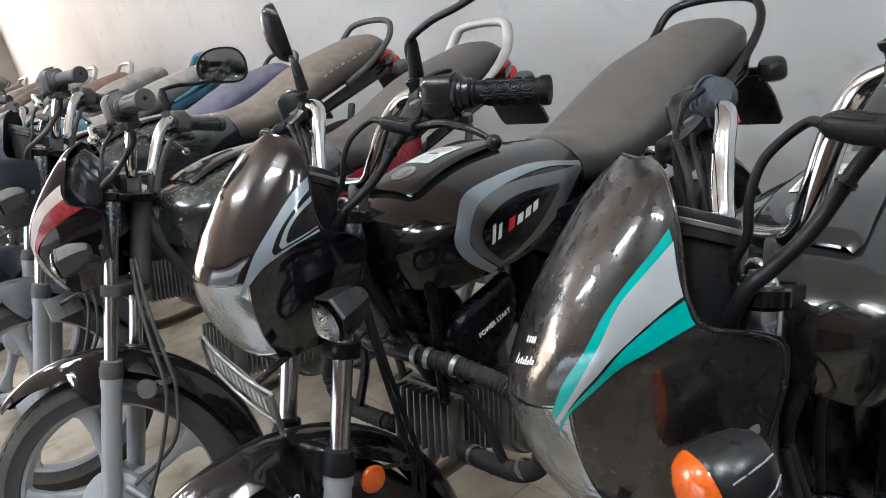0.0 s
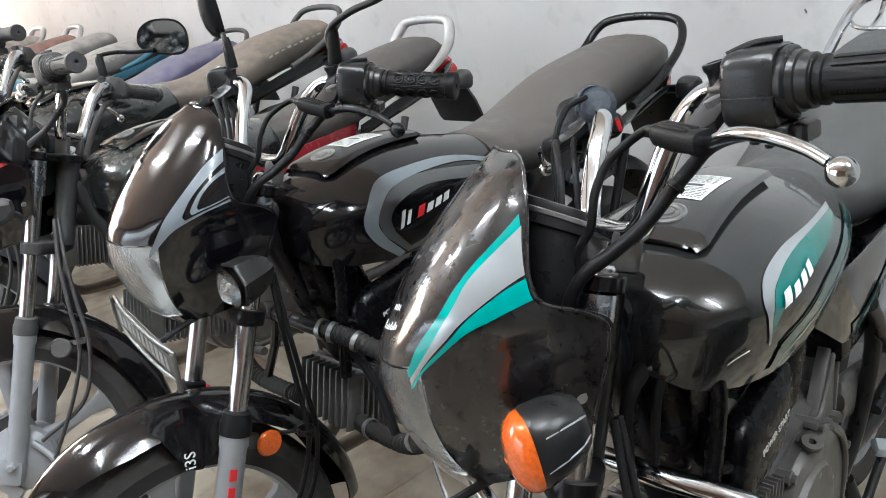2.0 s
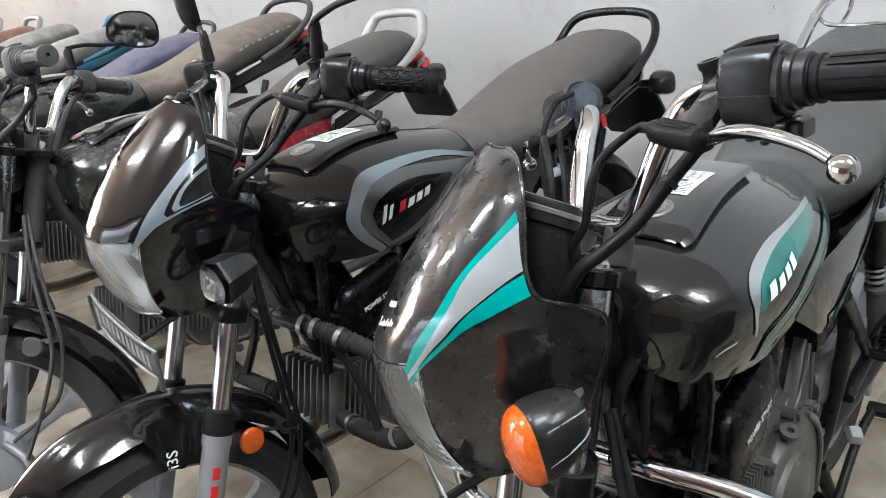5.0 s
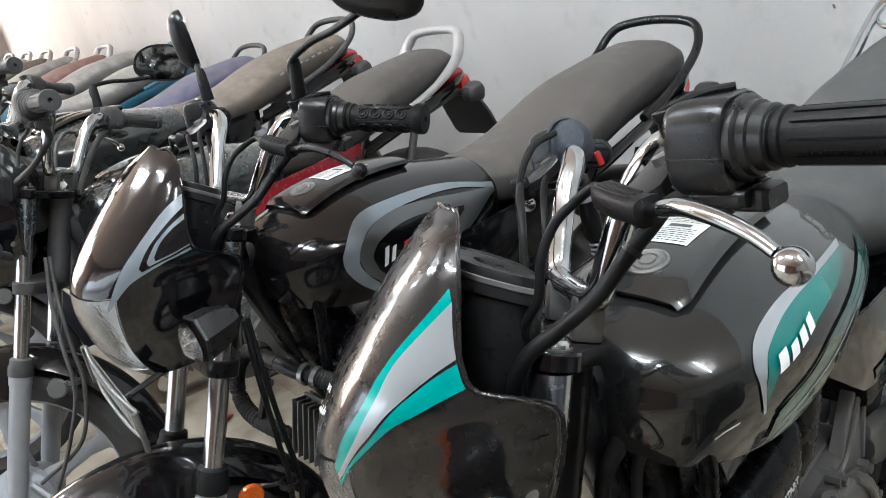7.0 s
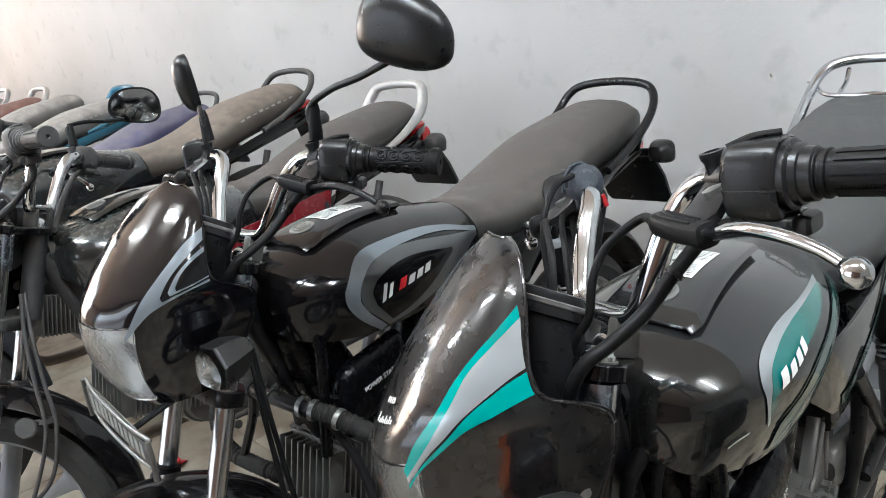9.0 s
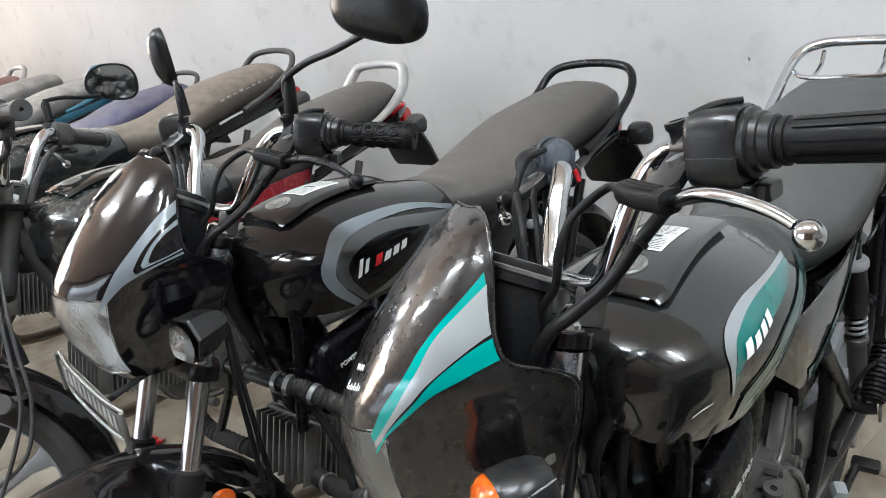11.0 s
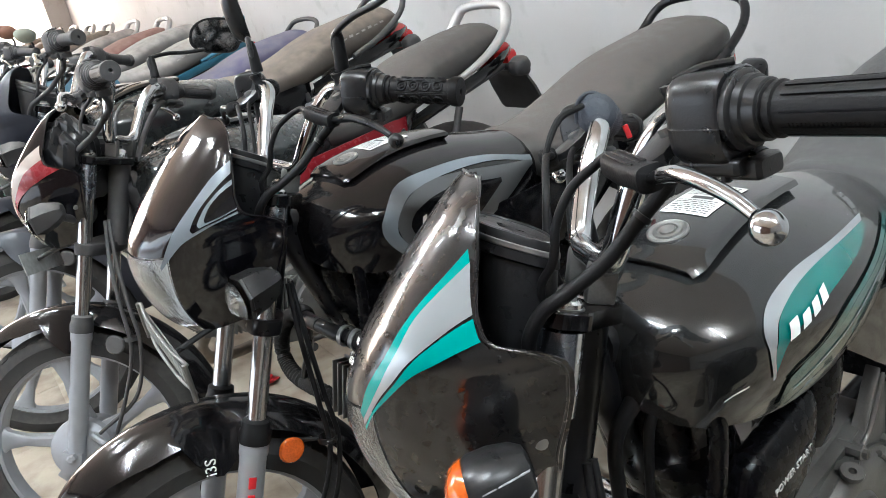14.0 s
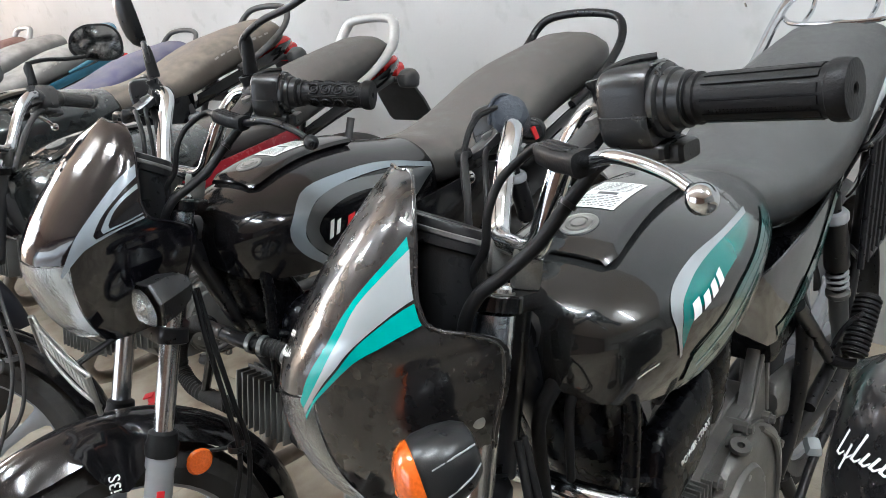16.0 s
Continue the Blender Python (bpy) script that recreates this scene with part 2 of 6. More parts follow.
# blacks of the farther bikes swap to the haze-lightened, dusty one
HAZED = {M[k].name: M["dusty_black"] for k in ("shaded_black", "frame_black", "plastic", "rubber")}


# ---------------------------------------------------------------- mesh helpers
def smooth_path(pts, steps=6):
    """A Catmull-Rom line through the points."""
    p = [Vector(q) for q in pts]
    if len(p) < 3:
        return p
    p = [p[0] * 2 - p[1]] + p + [p[-1] * 2 - p[-2]]
    out = []
    for i in range(1, len(p) - 2):
        a, b, c, d = p[i - 1 : i + 3]
        for k in range(steps):
            t = k / steps
            out.append(0.5 * (2 * b + (c - a) * t + (2 * a - 5 * b + 4 * c - d) * t * t + (3 * b - a - 3 * c + d) * t ** 3))
    out.append(p[-2])
    return out


def loft(bm, rings, closed=True, caps=True):
    rows = [[bm.verts.new(v) for v in ring] for ring in rings]
    n = len(rows[0])
    for a, b in zip(rows, rows[1:]):
        for i in range(n if closed else n - 1):
            j = (i + 1) % n
            bm.faces.new((a[i], a[j], b[j], b[i]))
    if caps and closed:
        bm.faces.new(rows[0][::-1])
        bm.faces.new(rows[-1])
    return bm


def tube(bm, pts, r, n=10, steps=6, straight=False):
    """A round bar along a smooth line; r may be a list of radii, one a given point."""
    line = [Vector(q) for q in pts] if straight else smooth_path(pts, steps)
    rs = r if isinstance(r, (list, tuple)) else [r] * len(pts)
    rings, side = [], None
    for i, p in enumerate(line):
        d = (line[min(i + 1, len(line) - 1)] - line[max(i - 1, 0)]).normalized()
        if side is None:
            side = d.orthogonal().normalized()
        side = (side - d * side.dot(d)).normalized()
        up = d.cross(side)
        k = i / max(1, len(line) - 1) * (len(rs) - 1)
        a = min(int(k), len(rs) - 2) if len(rs) > 1 else 0
        rad = rs[a] + (rs[a + 1] - rs[a]) * (k - a) if len(rs) > 1 else rs[0]
        rings.append([p + rad * (math.cos(t) * side + math.sin(t) * up) for t in (2 * math.pi * q / n for q in range(n))])
    return loft(bm, rings)


def lathe(bm, profile, origin, axis, n=20):
    """A turned body: profile of (radius, distance along the axis)."""
    axis = Vector(axis).normalized()
    side = axis.orthogonal().normalized()
    up = axis.cross(side)
    rings = [[Vector(origin) + axis * d + max(r, 1e-4) * (math.cos(t) * side + math.sin(t) * up) for t in (2 * math.pi * q / n for q in range(n))] for r, d in profile]
    return loft(bm, rings)


def ring_body(bm, profile, origin, axis, n=40):
    """A turned ring, its closed profile of (radius, distance along the axis)."""
    axis = Vector(axis).normalized()
    side = axis.orthogonal().normalized()
    up = axis.cross(side)
    rings = []
    for q in range(n):
        t = 2 * math.pi * q / n
        d = math.cos(t) * side + math.sin(t) * up
        rings.append([bm.verts.new(Vector(origin) + axis * a + r * d) for r, a in profile])
    k = len(profile)
    for q in range(n):
        a, b = rings[q], rings[(q + 1) % n]
        for i in range(k):
            bm.faces.new((a[i], a[(i + 1) % k], b[(i + 1) % k], b[i]))
    return bm


def block(bm, c, size, bevel=0.004, rot=(0, 0, 0), taper=1.0):
    """A box with rounded edges; taper narrows its top."""
    made = bmesh.ops.create_cube(bm, size=1.0)["verts"]
    for v in made:
        k = taper if v.co.z > 0 else 1.0
        v.co = Vector((v.co.x * size[0] * k, v.co.y * size[1] * k, v.co.z * size[2]))
    if bevel:
        edges = list({e for v in made for e in v.link_edges})
        made = list({v for f in bmesh.ops.bevel(bm, geom=edges, offset=bevel, segments=2, profile=0.6, affect="EDGES")["faces"] for v in f.verts} | {v for v in made if v.is_valid})
    bmesh.ops.transform(bm, matrix=pose(*c, *rot), verts=made)
    return bm


def sheet(bm, fn, nu, nv, thick=0.0, u0=0.0, u1=1.0, v0=0.0, v1=1.0, lift=0.0):
    """A curved sheet fn(u, v), raised by lift along its normal and given thickness inwards."""
    def at(u, v):
        e = 1e-3
        p = fn(u, v)
        nrm = (fn(u + e, v) - fn(u - e, v)).cross(fn(u, v + e) - fn(u, v - e))
        return p, (nrm.normalized() if nrm.length > 1e-12 else Vector((0, 0, 1)))
    grid = [[at(u0 + (u1 - u0) * i / nu, v0 + (v1 - v0) * j / nv) for j in range(nv + 1)] for i in range(nu + 1)]
    top = [[bm.verts.new(p + nrm * lift) for p, nrm in row] for row in grid]
    for i in range(nu):
        for j in range(nv):
            bm.faces.new((top[i][j], top[i + 1][j], top[i + 1][j + 1], top[i][j + 1]))
    if thick:
        low = [[bm.verts.new(p + nrm * (lift - thick)) for p, nrm in row] for row in grid]
        for i in range(nu):
            for j in range(nv):
                bm.faces.new((low[i][j], low[i][j + 1], low[i + 1][j + 1], low[i + 1][j]))
        for i in range(nu):
            bm.faces.new((top[i][0], low[i][0], low[i + 1][0], top[i + 1][0]))
            bm.faces.new((top[i][nv], top[i + 1][nv], low[i + 1][nv], low[i][nv]))
        for j in range(nv):
            bm.faces.new((top[0][j], top[0][j + 1], low[0][j + 1], low[0][j]))
            bm.faces.new((top[nu][j], low[nu][j], low[nu][j + 1], top[nu][j + 1]))
    return bm


def decal(bm, fn, low, high, n=24, m=5, lift=0.0012):
    """A sticker on the surface fn: the strip between two lines low(k) and high(k) of its (u, v)."""
    low, high = smooth_path([(*p, 0) for p in low], n // (len(low) - 1)), smooth_path([(*p, 0) for p in high], n // (len(high) - 1))
    n = min(len(low), len(high)) - 1
    def at(i, j):
        a, b = low[round(i * (len(low) - 1) / n)], high[round(i * (len(high) - 1) / n)]
        q = a.lerp(b, j / m)
        u, v, e = q.x, q.y, 1e-3
        nrm = (fn(u + e, v) - fn(u - e, v)).cross(fn(u, v + e) - fn(u, v - e))
        return fn(u, v) + nrm.normalized() * lift
    g = [[bm.verts.new(at(i, j)) for j in range(m + 1)] for i in range(n + 1)]
    for i in range(n):
        for j in range(m):
            bm.faces.new((g[i][j], g[i + 1][j], g[i + 1][j + 1], g[i][j + 1]))
    return bm


MESHES = {}


def part(name, bm, mat, parent=None, label="", m=None, key=None, sharp=38):
    """Links a bmesh, or a kept mesh, as one object under a thing or a part."""
    if isinstance(bm, bpy.types.Mesh):
        me = bm
    else:
        bmesh.ops.remove_doubles(bm, verts=bm.verts, dist=1e-5)
        bmesh.ops.recalc_face_normals(bm, faces=bm.faces)
        me = bpy.data.meshes.new(name)
        bm.to_mesh(me)
        bm.free()
        me.materials.append(mat)
        for f in me.polygons:
            f.use_smooth = True
        me.set_sharp_from_angle(angle=radians(sharp))
    ob = new(name, me)
    if parent:
        ob.parent = parent
    if m is not None:
        ob.matrix_local = m
    if label:
        tagged(ob, label)
    return ob


def kept(key, make, mat):
    """A mesh that alike parts share."""
    if (key, mat.name) not in MESHES:
        ob = part("kept", make(), mat)
        MESHES[key, mat.name] = ob.data
        bpy.data.objects.remove(ob)
    return MESHES[key, mat.name]


def B():
    return bmesh.new()


def lerp_table(rows, x):
    """Values of a table at x, smoothly between its rows."""
    if x <= rows[0][0]:
        return rows[0][1:]
    for a, b in zip(rows, rows[1:]):
        if x <= b[0]:
            t = (x - a[0]) / (b[0] - a[0])
            return [p + (q - p) * t for p, q in zip(a[1:], b[1:])]
    return rows[-1][1:]


def spline_table(rows):
    """The same through a smooth curve."""
    xs = np.array([r[0] for r in rows])
    ys = np.array([r[1:] for r in rows])
    d = np.gradient(ys, xs, axis=0)
    def f(x):
        x = min(max(x, xs[0]), xs[-1])
        i = min(int(np.searchsorted(xs, x, side="right")) - 1, len(xs) - 2)
        h = xs[i + 1] - xs[i]
        t = (x - xs[i]) / h
        return ((2 * t ** 3 - 3 * t * t + 1) * ys[i] + (t ** 3 - 2 * t * t + t) * h * d[i] + (-2 * t ** 3 + 3 * t * t) * ys[i + 1] + (t ** 3 - t * t) * h * d[i + 1])
    return f


# ---------------------------------------------------------------- room
def plaster():
    m = bpy.data.materials.new("painted_plaster")
    m.use_nodes = True
    n, l = m.node_tree.nodes, m.node_tree.links
    p = n["Principled BSDF"]
    p.inputs["Roughness"].default_value = 0.62
    tc = n.new("ShaderNodeTexCoord")
    a, b, c = (n.new("ShaderNodeTexNoise") for _ in range(3))
    for q, s, d in ((a, 0.9, 4), (b, 9, 6), (c, 60, 4)):
        q.inputs["Scale"].default_value, q.inputs["Detail"].default_value = s, d
        l.new(tc.outputs["Object"], q.inputs["Vector"])
    r = n.new("ShaderNodeValToRGB")
    r.color_ramp.elements[0].color, r.color_ramp.elements[1].color = (0.385, 0.375, 0.362, 1), (0.455, 0.447, 0.438, 1)
    r.color_ramp.elements[0].position, r.color_ramp.elements[1].position = 0.35, 0.65
    l.new(a.outputs["Fac"], r.inputs["Fac"])
    s = n.new("ShaderNodeValToRGB")
    s.color_ramp.elements[0].color, s.color_ramp.elements[1].color = (0.80, 0.79, 0.77, 1), (1, 1, 1, 1)
    s.color_ramp.elements[0].position, s.color_ramp.elements[1].position = 0.30, 0.42
    l.new(b.outputs["Fac"], s.inputs["Fac"])
    mul = n.new("ShaderNodeMix")
    mul.data_type, mul.blend_type = "RGBA", "MULTIPLY"
    mul.inputs["Factor"].default_value = 0.6
    l.new(r.outputs["Color"], mul.inputs["A"])
    l.new(s.outputs["Color"], mul.inputs["B"])
    l.new(mul.outputs["Result"], p.inputs["Base Color"])
    bp = n.new("ShaderNodeBump")
    bp.inputs["Strength"].default_value, bp.inputs["Distance"].default_value = 0.25, 0.004
    l.new(c.outputs["Fac"], bp.inputs["Height"])
    l.new(bp.outputs["Normal"], p.inputs["Normal"])
    return m


def concrete():
    m = bpy.data.materials.new("dusty_concrete_floor")
    m.use_nodes = True
    n, l = m.node_tree.nodes, m.node_tree.links
    p = n["Principled BSDF"]
    tc = n.new("ShaderNodeTexCoord")
    a, b, c = (n.new("ShaderNodeTexNoise") for _ in range(3))
    for q, s, d in ((a, 1.7, 10), (b, 7, 12), (c, 160, 3)):
        q.inputs["Scale"].default_value, q.inputs["Detail"].default_value = s, d
        l.new(tc.outputs["Object"], q.inputs["Vector"])
    r = n.new("ShaderNodeValToRGB")
    r.color_ramp.elements[0].color, r.color_ramp.elements[1].color = (0.265, 0.222, 0.165, 1), (0.49, 0.434, 0.347, 1)
    r.color_ramp.elements[0].position, r.color_ramp.elements[1].position = 0.32, 0.62
    l.new(a.outputs["Fac"], r.inputs["Fac"])
    s = n.new("ShaderNodeValToRGB")
    s.color_ramp.elements[0].color, s.color_ramp.elements[1].color = (0.36, 0.28, 0.23, 1), (1, 1, 1, 1)
    s.color_ramp.elements[0].position, s.color_ramp.elements[1].position = 0.28, 0.56
    l.new(b.outputs["Fac"], s.inputs["Fac"])
    mul = n.new("ShaderNodeMix")
    mul.data_type, mul.blend_type = "RGBA", "MULTIPLY"
    mul.inputs["Factor"].default_value = 0.85
    l.new(r.outputs["Color"], mul.inputs["A"])
    l.new(s.outputs["Color"], mul.inputs["B"])
    l.new(mul.outputs["Result"], p.inputs["Base Color"])
    p.inputs["Roughness"].default_value = 0.6
    bp = n.new("ShaderNodeBump")
    bp.inputs["Strength"].default_value, bp.inputs["Distance"].default_value = 0.3, 0.003
    l.new(c.outputs["Fac"], bp.inputs["Height"])
    l.new(bp.outputs["Normal"], p.inputs["Normal"])
    return m


PLASTER, CONCRETE = plaster(), concrete()
BROWN = material("brown_painted_plaster", (0.15, 0.085, 0.06), 0.6, var=0.35, var_scale=1.5, bump=0.2, bump_scale=60)
CEIL = material("brown_beige_ceiling_paint", (0.75, 0.62, 0.52), 0.6, var=0.2, var_scale=1.2, bump=0.2, bump_scale=40)
WALL_Y = 2.12


def slab(name, x0, x1, y0, y1, z0, z1, mat, label, category):
    bm = B()
    block(bm, ((x0 + x1) / 2, (y0 + y1) / 2, (z0 + z1) / 2), (x1 - x0, y1 - y0, z1 - z0), 0)
    return tagged(part(name, bm, mat), label, category, kind="structure")


floor = slab("floor", -12, 4, -5.5, WALL_Y + 0.2, -0.12, -0.002, CONCRETE, "dusty beige floor of large worn concrete slabs", "floor")
rng = random.Random(11)
for ix in range(11):
    for iy in range(7):
        bm = B()
        x0, y0 = -3.75 + 0.40 * ix, -0.65 + 0.40 * iy
        if y0 > WALL_Y - 0.3:
            continue
        block(bm, (x0 + 0.2, y0 + 0.2, -0.003 + rng.uniform(-0.0008, 0.0008)), (0.3985, 0.3985, 0.006), 0.0008)
        part("slab", bm, CONCRETE, floor)
slab("wall_north", -12, 4, WALL_Y, WALL_Y + 0.2, 0, 3.2, PLASTER, "off-white plastered wall behind the motorcycles", "wall")
for nm, y0, y1, z0, z1 in (("wall_west_pier", 1.85, WALL_Y + 0.2, 0, 3.2), ("wall_west", -5.2, -3.3, 0, 3.2), ("wall_west_lintel", -3.3, 1.85, 2.85, 3.2)):
    slab(nm, -12.2, -12, y0, y1, z0, z1, PLASTER, "off-white plastered wall beside the open end", "wall")
def street(name, strength, stops):
    """Glowing surface past an opening, in the tones of a sunlit street: ground, house fronts and sky."""
    m = bpy.data.materials.new(name)
    m.use_nodes = True
    n, l = m.node_tree.nodes, m.node_tree.links
    p, tc, sep, ramp = n["Principled BSDF"], n.new("ShaderNodeTexCoord"), n.new("ShaderNodeSeparateXYZ"), n.new("ShaderNodeValToRGB")
    noise, wob, rng_ = n.new("ShaderNodeTexNoise"), n.new("ShaderNodeMath"), n.new("ShaderNodeMapRange")
    noise.inputs["Scale"].default_value, noise.inputs["Detail"].default_value = 1.1, 5
    stretch = n.new("ShaderNodeMapping")
    stretch.inputs["Scale"].default_value = (1.0, 1.0, 0.35)
    l.new(tc.outputs["Object"], stretch.inputs["Vector"])
    l.new(stretch.outputs["Vector"], noise.inputs["Vector"])
    l.new(tc.outputs["Object"], sep.inputs["Vector"])
    wob.operation = "MULTIPLY_ADD"
    wob.inputs[1].default_value = 1.6
    l.new(noise.outputs["Fac"], wob.inputs[0])
    l.new(sep.outputs["Z"], wob.inputs[2])
    rng_.inputs["From Min"].default_value, rng_.inputs["From Max"].default_value = 0.8, 4.2
    l.new(wob.outputs["Value"], rng_.inputs["Value"])
    l.new(rng_.outputs["Result"], ramp.inputs["Fac"])
    for pos, col in stops:
        ramp.color_ramp.elements.new(pos).color = col
    l.new(ramp.outputs["Color"], p.inputs["Emission Color"])
    p.inputs["Emission Strength"].default_value = strength
    p.inputs["Base Color"].default_value = (0.3, 0.25, 0.2, 1)
    return m


bm = B()
block(bm, (-13.6, -0.8, 1.7), (0.1, 7.0, 3.6), 0)
tagged(part("backdrop", bm, street("sunlit_street", 14.0, ((0.0, (0.50, 0.38, 0.29, 1)), (0.35, (0.62, 0.47, 0.36, 1)), (0.52, (0.45, 0.31, 0.22, 1)), (0.66, (0.80, 0.64, 0.52, 1)), (0.85, (1.0, 0.97, 0.94, 1))))), "bright sunlit street seen past the open end", "backdrop", kind="structure")
# added fill light: an unseen glowing panel beyond the front opening
bm = B()
block(bm, (-3.6, -5.6, 1.75), (11.0, 0.1, 3.7), 0)
tagged(part("backdrop", bm, street("front_fill_glow", 3.6, ((0.0, (0.38, 0.38, 0.40, 1)), (0.30, (0.46, 0.46, 0.48, 1)), (0.45, (0.22, 0.20, 0.20, 1)), (0.62, (0.50, 0.49, 0.52, 1)), (0.70, (0.88, 0.92, 1.0, 1)), (0.9, (0.95, 0.98, 1.0, 1))))), "added glowing panel out of view past the front opening, for fill light", "backdrop", kind="structure")
# unseen end wall, added in grey for the mirror to reflect
slab("wall_east", 4, 4.2, -5.2, WALL_Y + 0.2, 0, 3.2, material("grey_painted_plaster", (0.30, 0.29, 0.28), 0.6, var=0.25, var_scale=1.5, bump=0.2, bump_scale=60), "unseen grey end wall added for the mirror's reflection", "wall")
slab("ceiling", -12.2, 4.2, -5.2, WALL_Y + 0.2, 3.2, 3.35, CEIL, "brown-beige painted ceiling", "ceiling")
# unseen front wall, added to limit the fill and reflect dark brown
for nm, x0, x1, z0, z1 in (("wall_south_pier", -12, -7.4, 0, 3.2), ("wall_south", -0.9, 4, 0, 3.2), ("wall_south_lintel", -7.4, -0.9, 2.95, 3.2)):
    slab(nm, x0, x1, -3.8, -3.6, z0, z1, BROWN, "unseen brown front wall added to shape light and reflections", "wall")
rng = random.Random(3)
for mx, mz, mw, mh in ((-0.975, 0.918, 0.003, 0.011), (-0.875, 0.898, 0.007, 0.003)):
    bm = B()
    block(bm, (mx, WALL_Y - 0.002, mz), (mw, 0.006, mh), 0.001, (0, rng.uniform(-40, 40), 0))
    tagged(part("wall_nail", bm, M["rust"]), "small dull nail stub in the plastered wall", "nail", "nails in the wall")
TUBE_GLOW = bpy.data.materials.new("tube_glow")
TUBE_GLOW.use_nodes = True
TUBE_GLOW.node_tree.nodes["Principled BSDF"].inputs["Emission Color"].default_value = (0.92, 0.97, 1, 1)
TUBE_GLOW.node_tree.nodes["Principled BSDF"].inputs["Emission Strength"].default_value = 215.0
for tx, ty in TUBES:
    lamp = tagged(new("tube_light"), "white fluorescent tube lamp fixed under the ceiling", "lamp", "ceiling tubes")
    lamp.location = (tx, ty, 3.2)
    bm = B()
    block(bm, (0, 0, -0.03), (1.26, 0.06, 0.06), 0.006)
    part("batten", bm, M["white"], lamp)
    bm = B()
    tube(bm, [(-0.59, 0, -0.09), (0.59, 0, -0.09)], 0.014, 12)
    part("tube", bm, TUBE_GLOW, lamp)


# ---------------------------------------------------------------- the motorcycle
# Local axes: x to the rider's left, y to the rear, z up; the front axle stands over the origin.
RAKE = radians(23.5)
AXIS = Vector((0, math.sin(RAKE), math.cos(RAKE)))
HEAD = Vector((0, 0.038, 0.30))


def steer(deg):
    """The turn of the front end about the steering axis; plus is to the left."""
    return Matrix.Translation(HEAD) @ Matrix.Rotation(radians(deg), 4, AXIS) @ Matrix.Translation(-HEAD)


def fork_at(d, x=0.0, off=0.0):
    """A point d metres up the fork from the axle."""
    return Vector((x, off * math.cos(RAKE), 0.30 - off * math.sin(RAKE))) + AXIS * d


COWL = spline_table([
    (0.765, 0.100, 0.076, 0.185), (0.79, 0.078, 0.093, 0.222), (0.826, 0.061, 0.111, 0.238), (0.86, 0.054, 0.124, 0.254),
    (0.885, 0.054, 0.132, 0.262), (0.905, 0.058, 0.136, 0.262), (0.922, 0.066, 0.139, 0.240), (0.938, 0.079, 0.138, 0.210), (0.96, 0.098, 0.133, 0.204),
    (0.985, 0.124, 0.125, 0.211), (1.011, 0.155, 0.116, 0.221), (1.035, 0.187, 0.103, 0.229), (1.055, 0.214, 0.077, 0.238), (1.067, 0.234, 0.036, 0.246)])
COWL_Z0, COWL_Z1 = 0.765, 1.067


def cowl_at(u, v):
    """The headlamp cowl: u runs from -1, the right edge, over the nose to 1, the left edge; v from the chin to the brow."""
    z = COWL_Z0 + (COWL_Z1 - COWL_Z0) * v
    yf, w, yr = COWL(z)
    a = abs(u) * math.pi / 2
    s = math.copysign(1, u)
    x = w * math.sin(a) ** 0.80 if a > 0 else 0.0
    y = yr - (yr - yf) * max(0.0, math.cos(a)) ** 0.73
    return Vector((s * x, y, z + 0.012 * (1 - abs(u)) ** 2 * (v - 0.3)))


def cowl_v(z):
    return (z - COWL_Z0) / (COWL_Z1 - COWL_Z0)


def make_cowl_rim(s):
    """The rolled rear edge of the cowl, from the chin round to the brow."""
    return lambda: tube(B(), [cowl_at(s * 0.995, 0.02 + 0.96 * k / 30) for k in range(31)] + [cowl_at(s * (0.995 - 0.97 * k / 8), 0.998) for k in range(1, 9)], 0.0017, 8, 2)


LENS_U, LENS_V0, LENS_V1 = 0.43, 0.05, 0.47


def make_cowl():
    bm = B()
    fn = cowl_at
    sheet(bm, fn, 40, 30, 0.003, -1, 1, LENS_V1, 1)
    sheet(bm, fn, 12, 14, 0.003, LENS_U, 1, 0, LENS_V1)
    sheet(bm, fn, 12, 14, 0.003, -1, -LENS_U, 0, LENS_V1)
    sheet(bm, fn, 16, 3, 0.003, -LENS_U, LENS_U, 0, LENS_V0)
    return bm


TANK = spline_table([
    (0.315, 0.050, 0.858, 0.828, 0.795), (0.333, 0.086, 0.880, 0.836, 0.776), (0.37, 0.118, 0.897, 0.842, 0.760),
    (0.43, 0.142, 0.909, 0.843, 0.745), (0.51, 0.152, 0.917, 0.840, 0.735), (0.60, 0.148, 0.911, 0.832, 0.730),
    (0.68, 0.133, 0.897, 0.822, 0.730), (0.76, 0.108, 0.877, 0.812, 0.738), (0.83, 0.080, 0.858, 0.802, 0.748), (0.87, 0.055, 0.843, 0.797, 0.762)])


def tank_at(u, y):
    """The tank: u from -1, its lower right edge, over the top to 1, its lower left edge."""
    w, zt, zm, zb = TANK(y)
    a = abs(u) * radians(128)
    s, c = math.sin(a), math.cos(a)
    x = w * max(0.0, s) ** 0.92
    z = zm + (zt - zm) * c ** 1.1 if c > 0 else zm - (zm - zb) * (-c / 0.6157) ** 1.15
    return Vector((math.copysign(x, u), y, z))


def make_tank():
    bm = B()
    rings = []
    for i in range(29):
        y = 0.315 + (0.87 - 0.315) * i / 28
        rings.append([tank_at(-1 + 2 * j / 40, y) for j in range(41)])
    return loft(bm, rings)


def tank_u(z, y):
    """The place on the tank's left side at that height."""
    lo, hi = 0.15, 1.0
    for _ in range(24):
        mid = (lo + hi) / 2
        if tank_at(mid, y).z > z:
            lo = mid
        else:
            hi = mid
    return lo


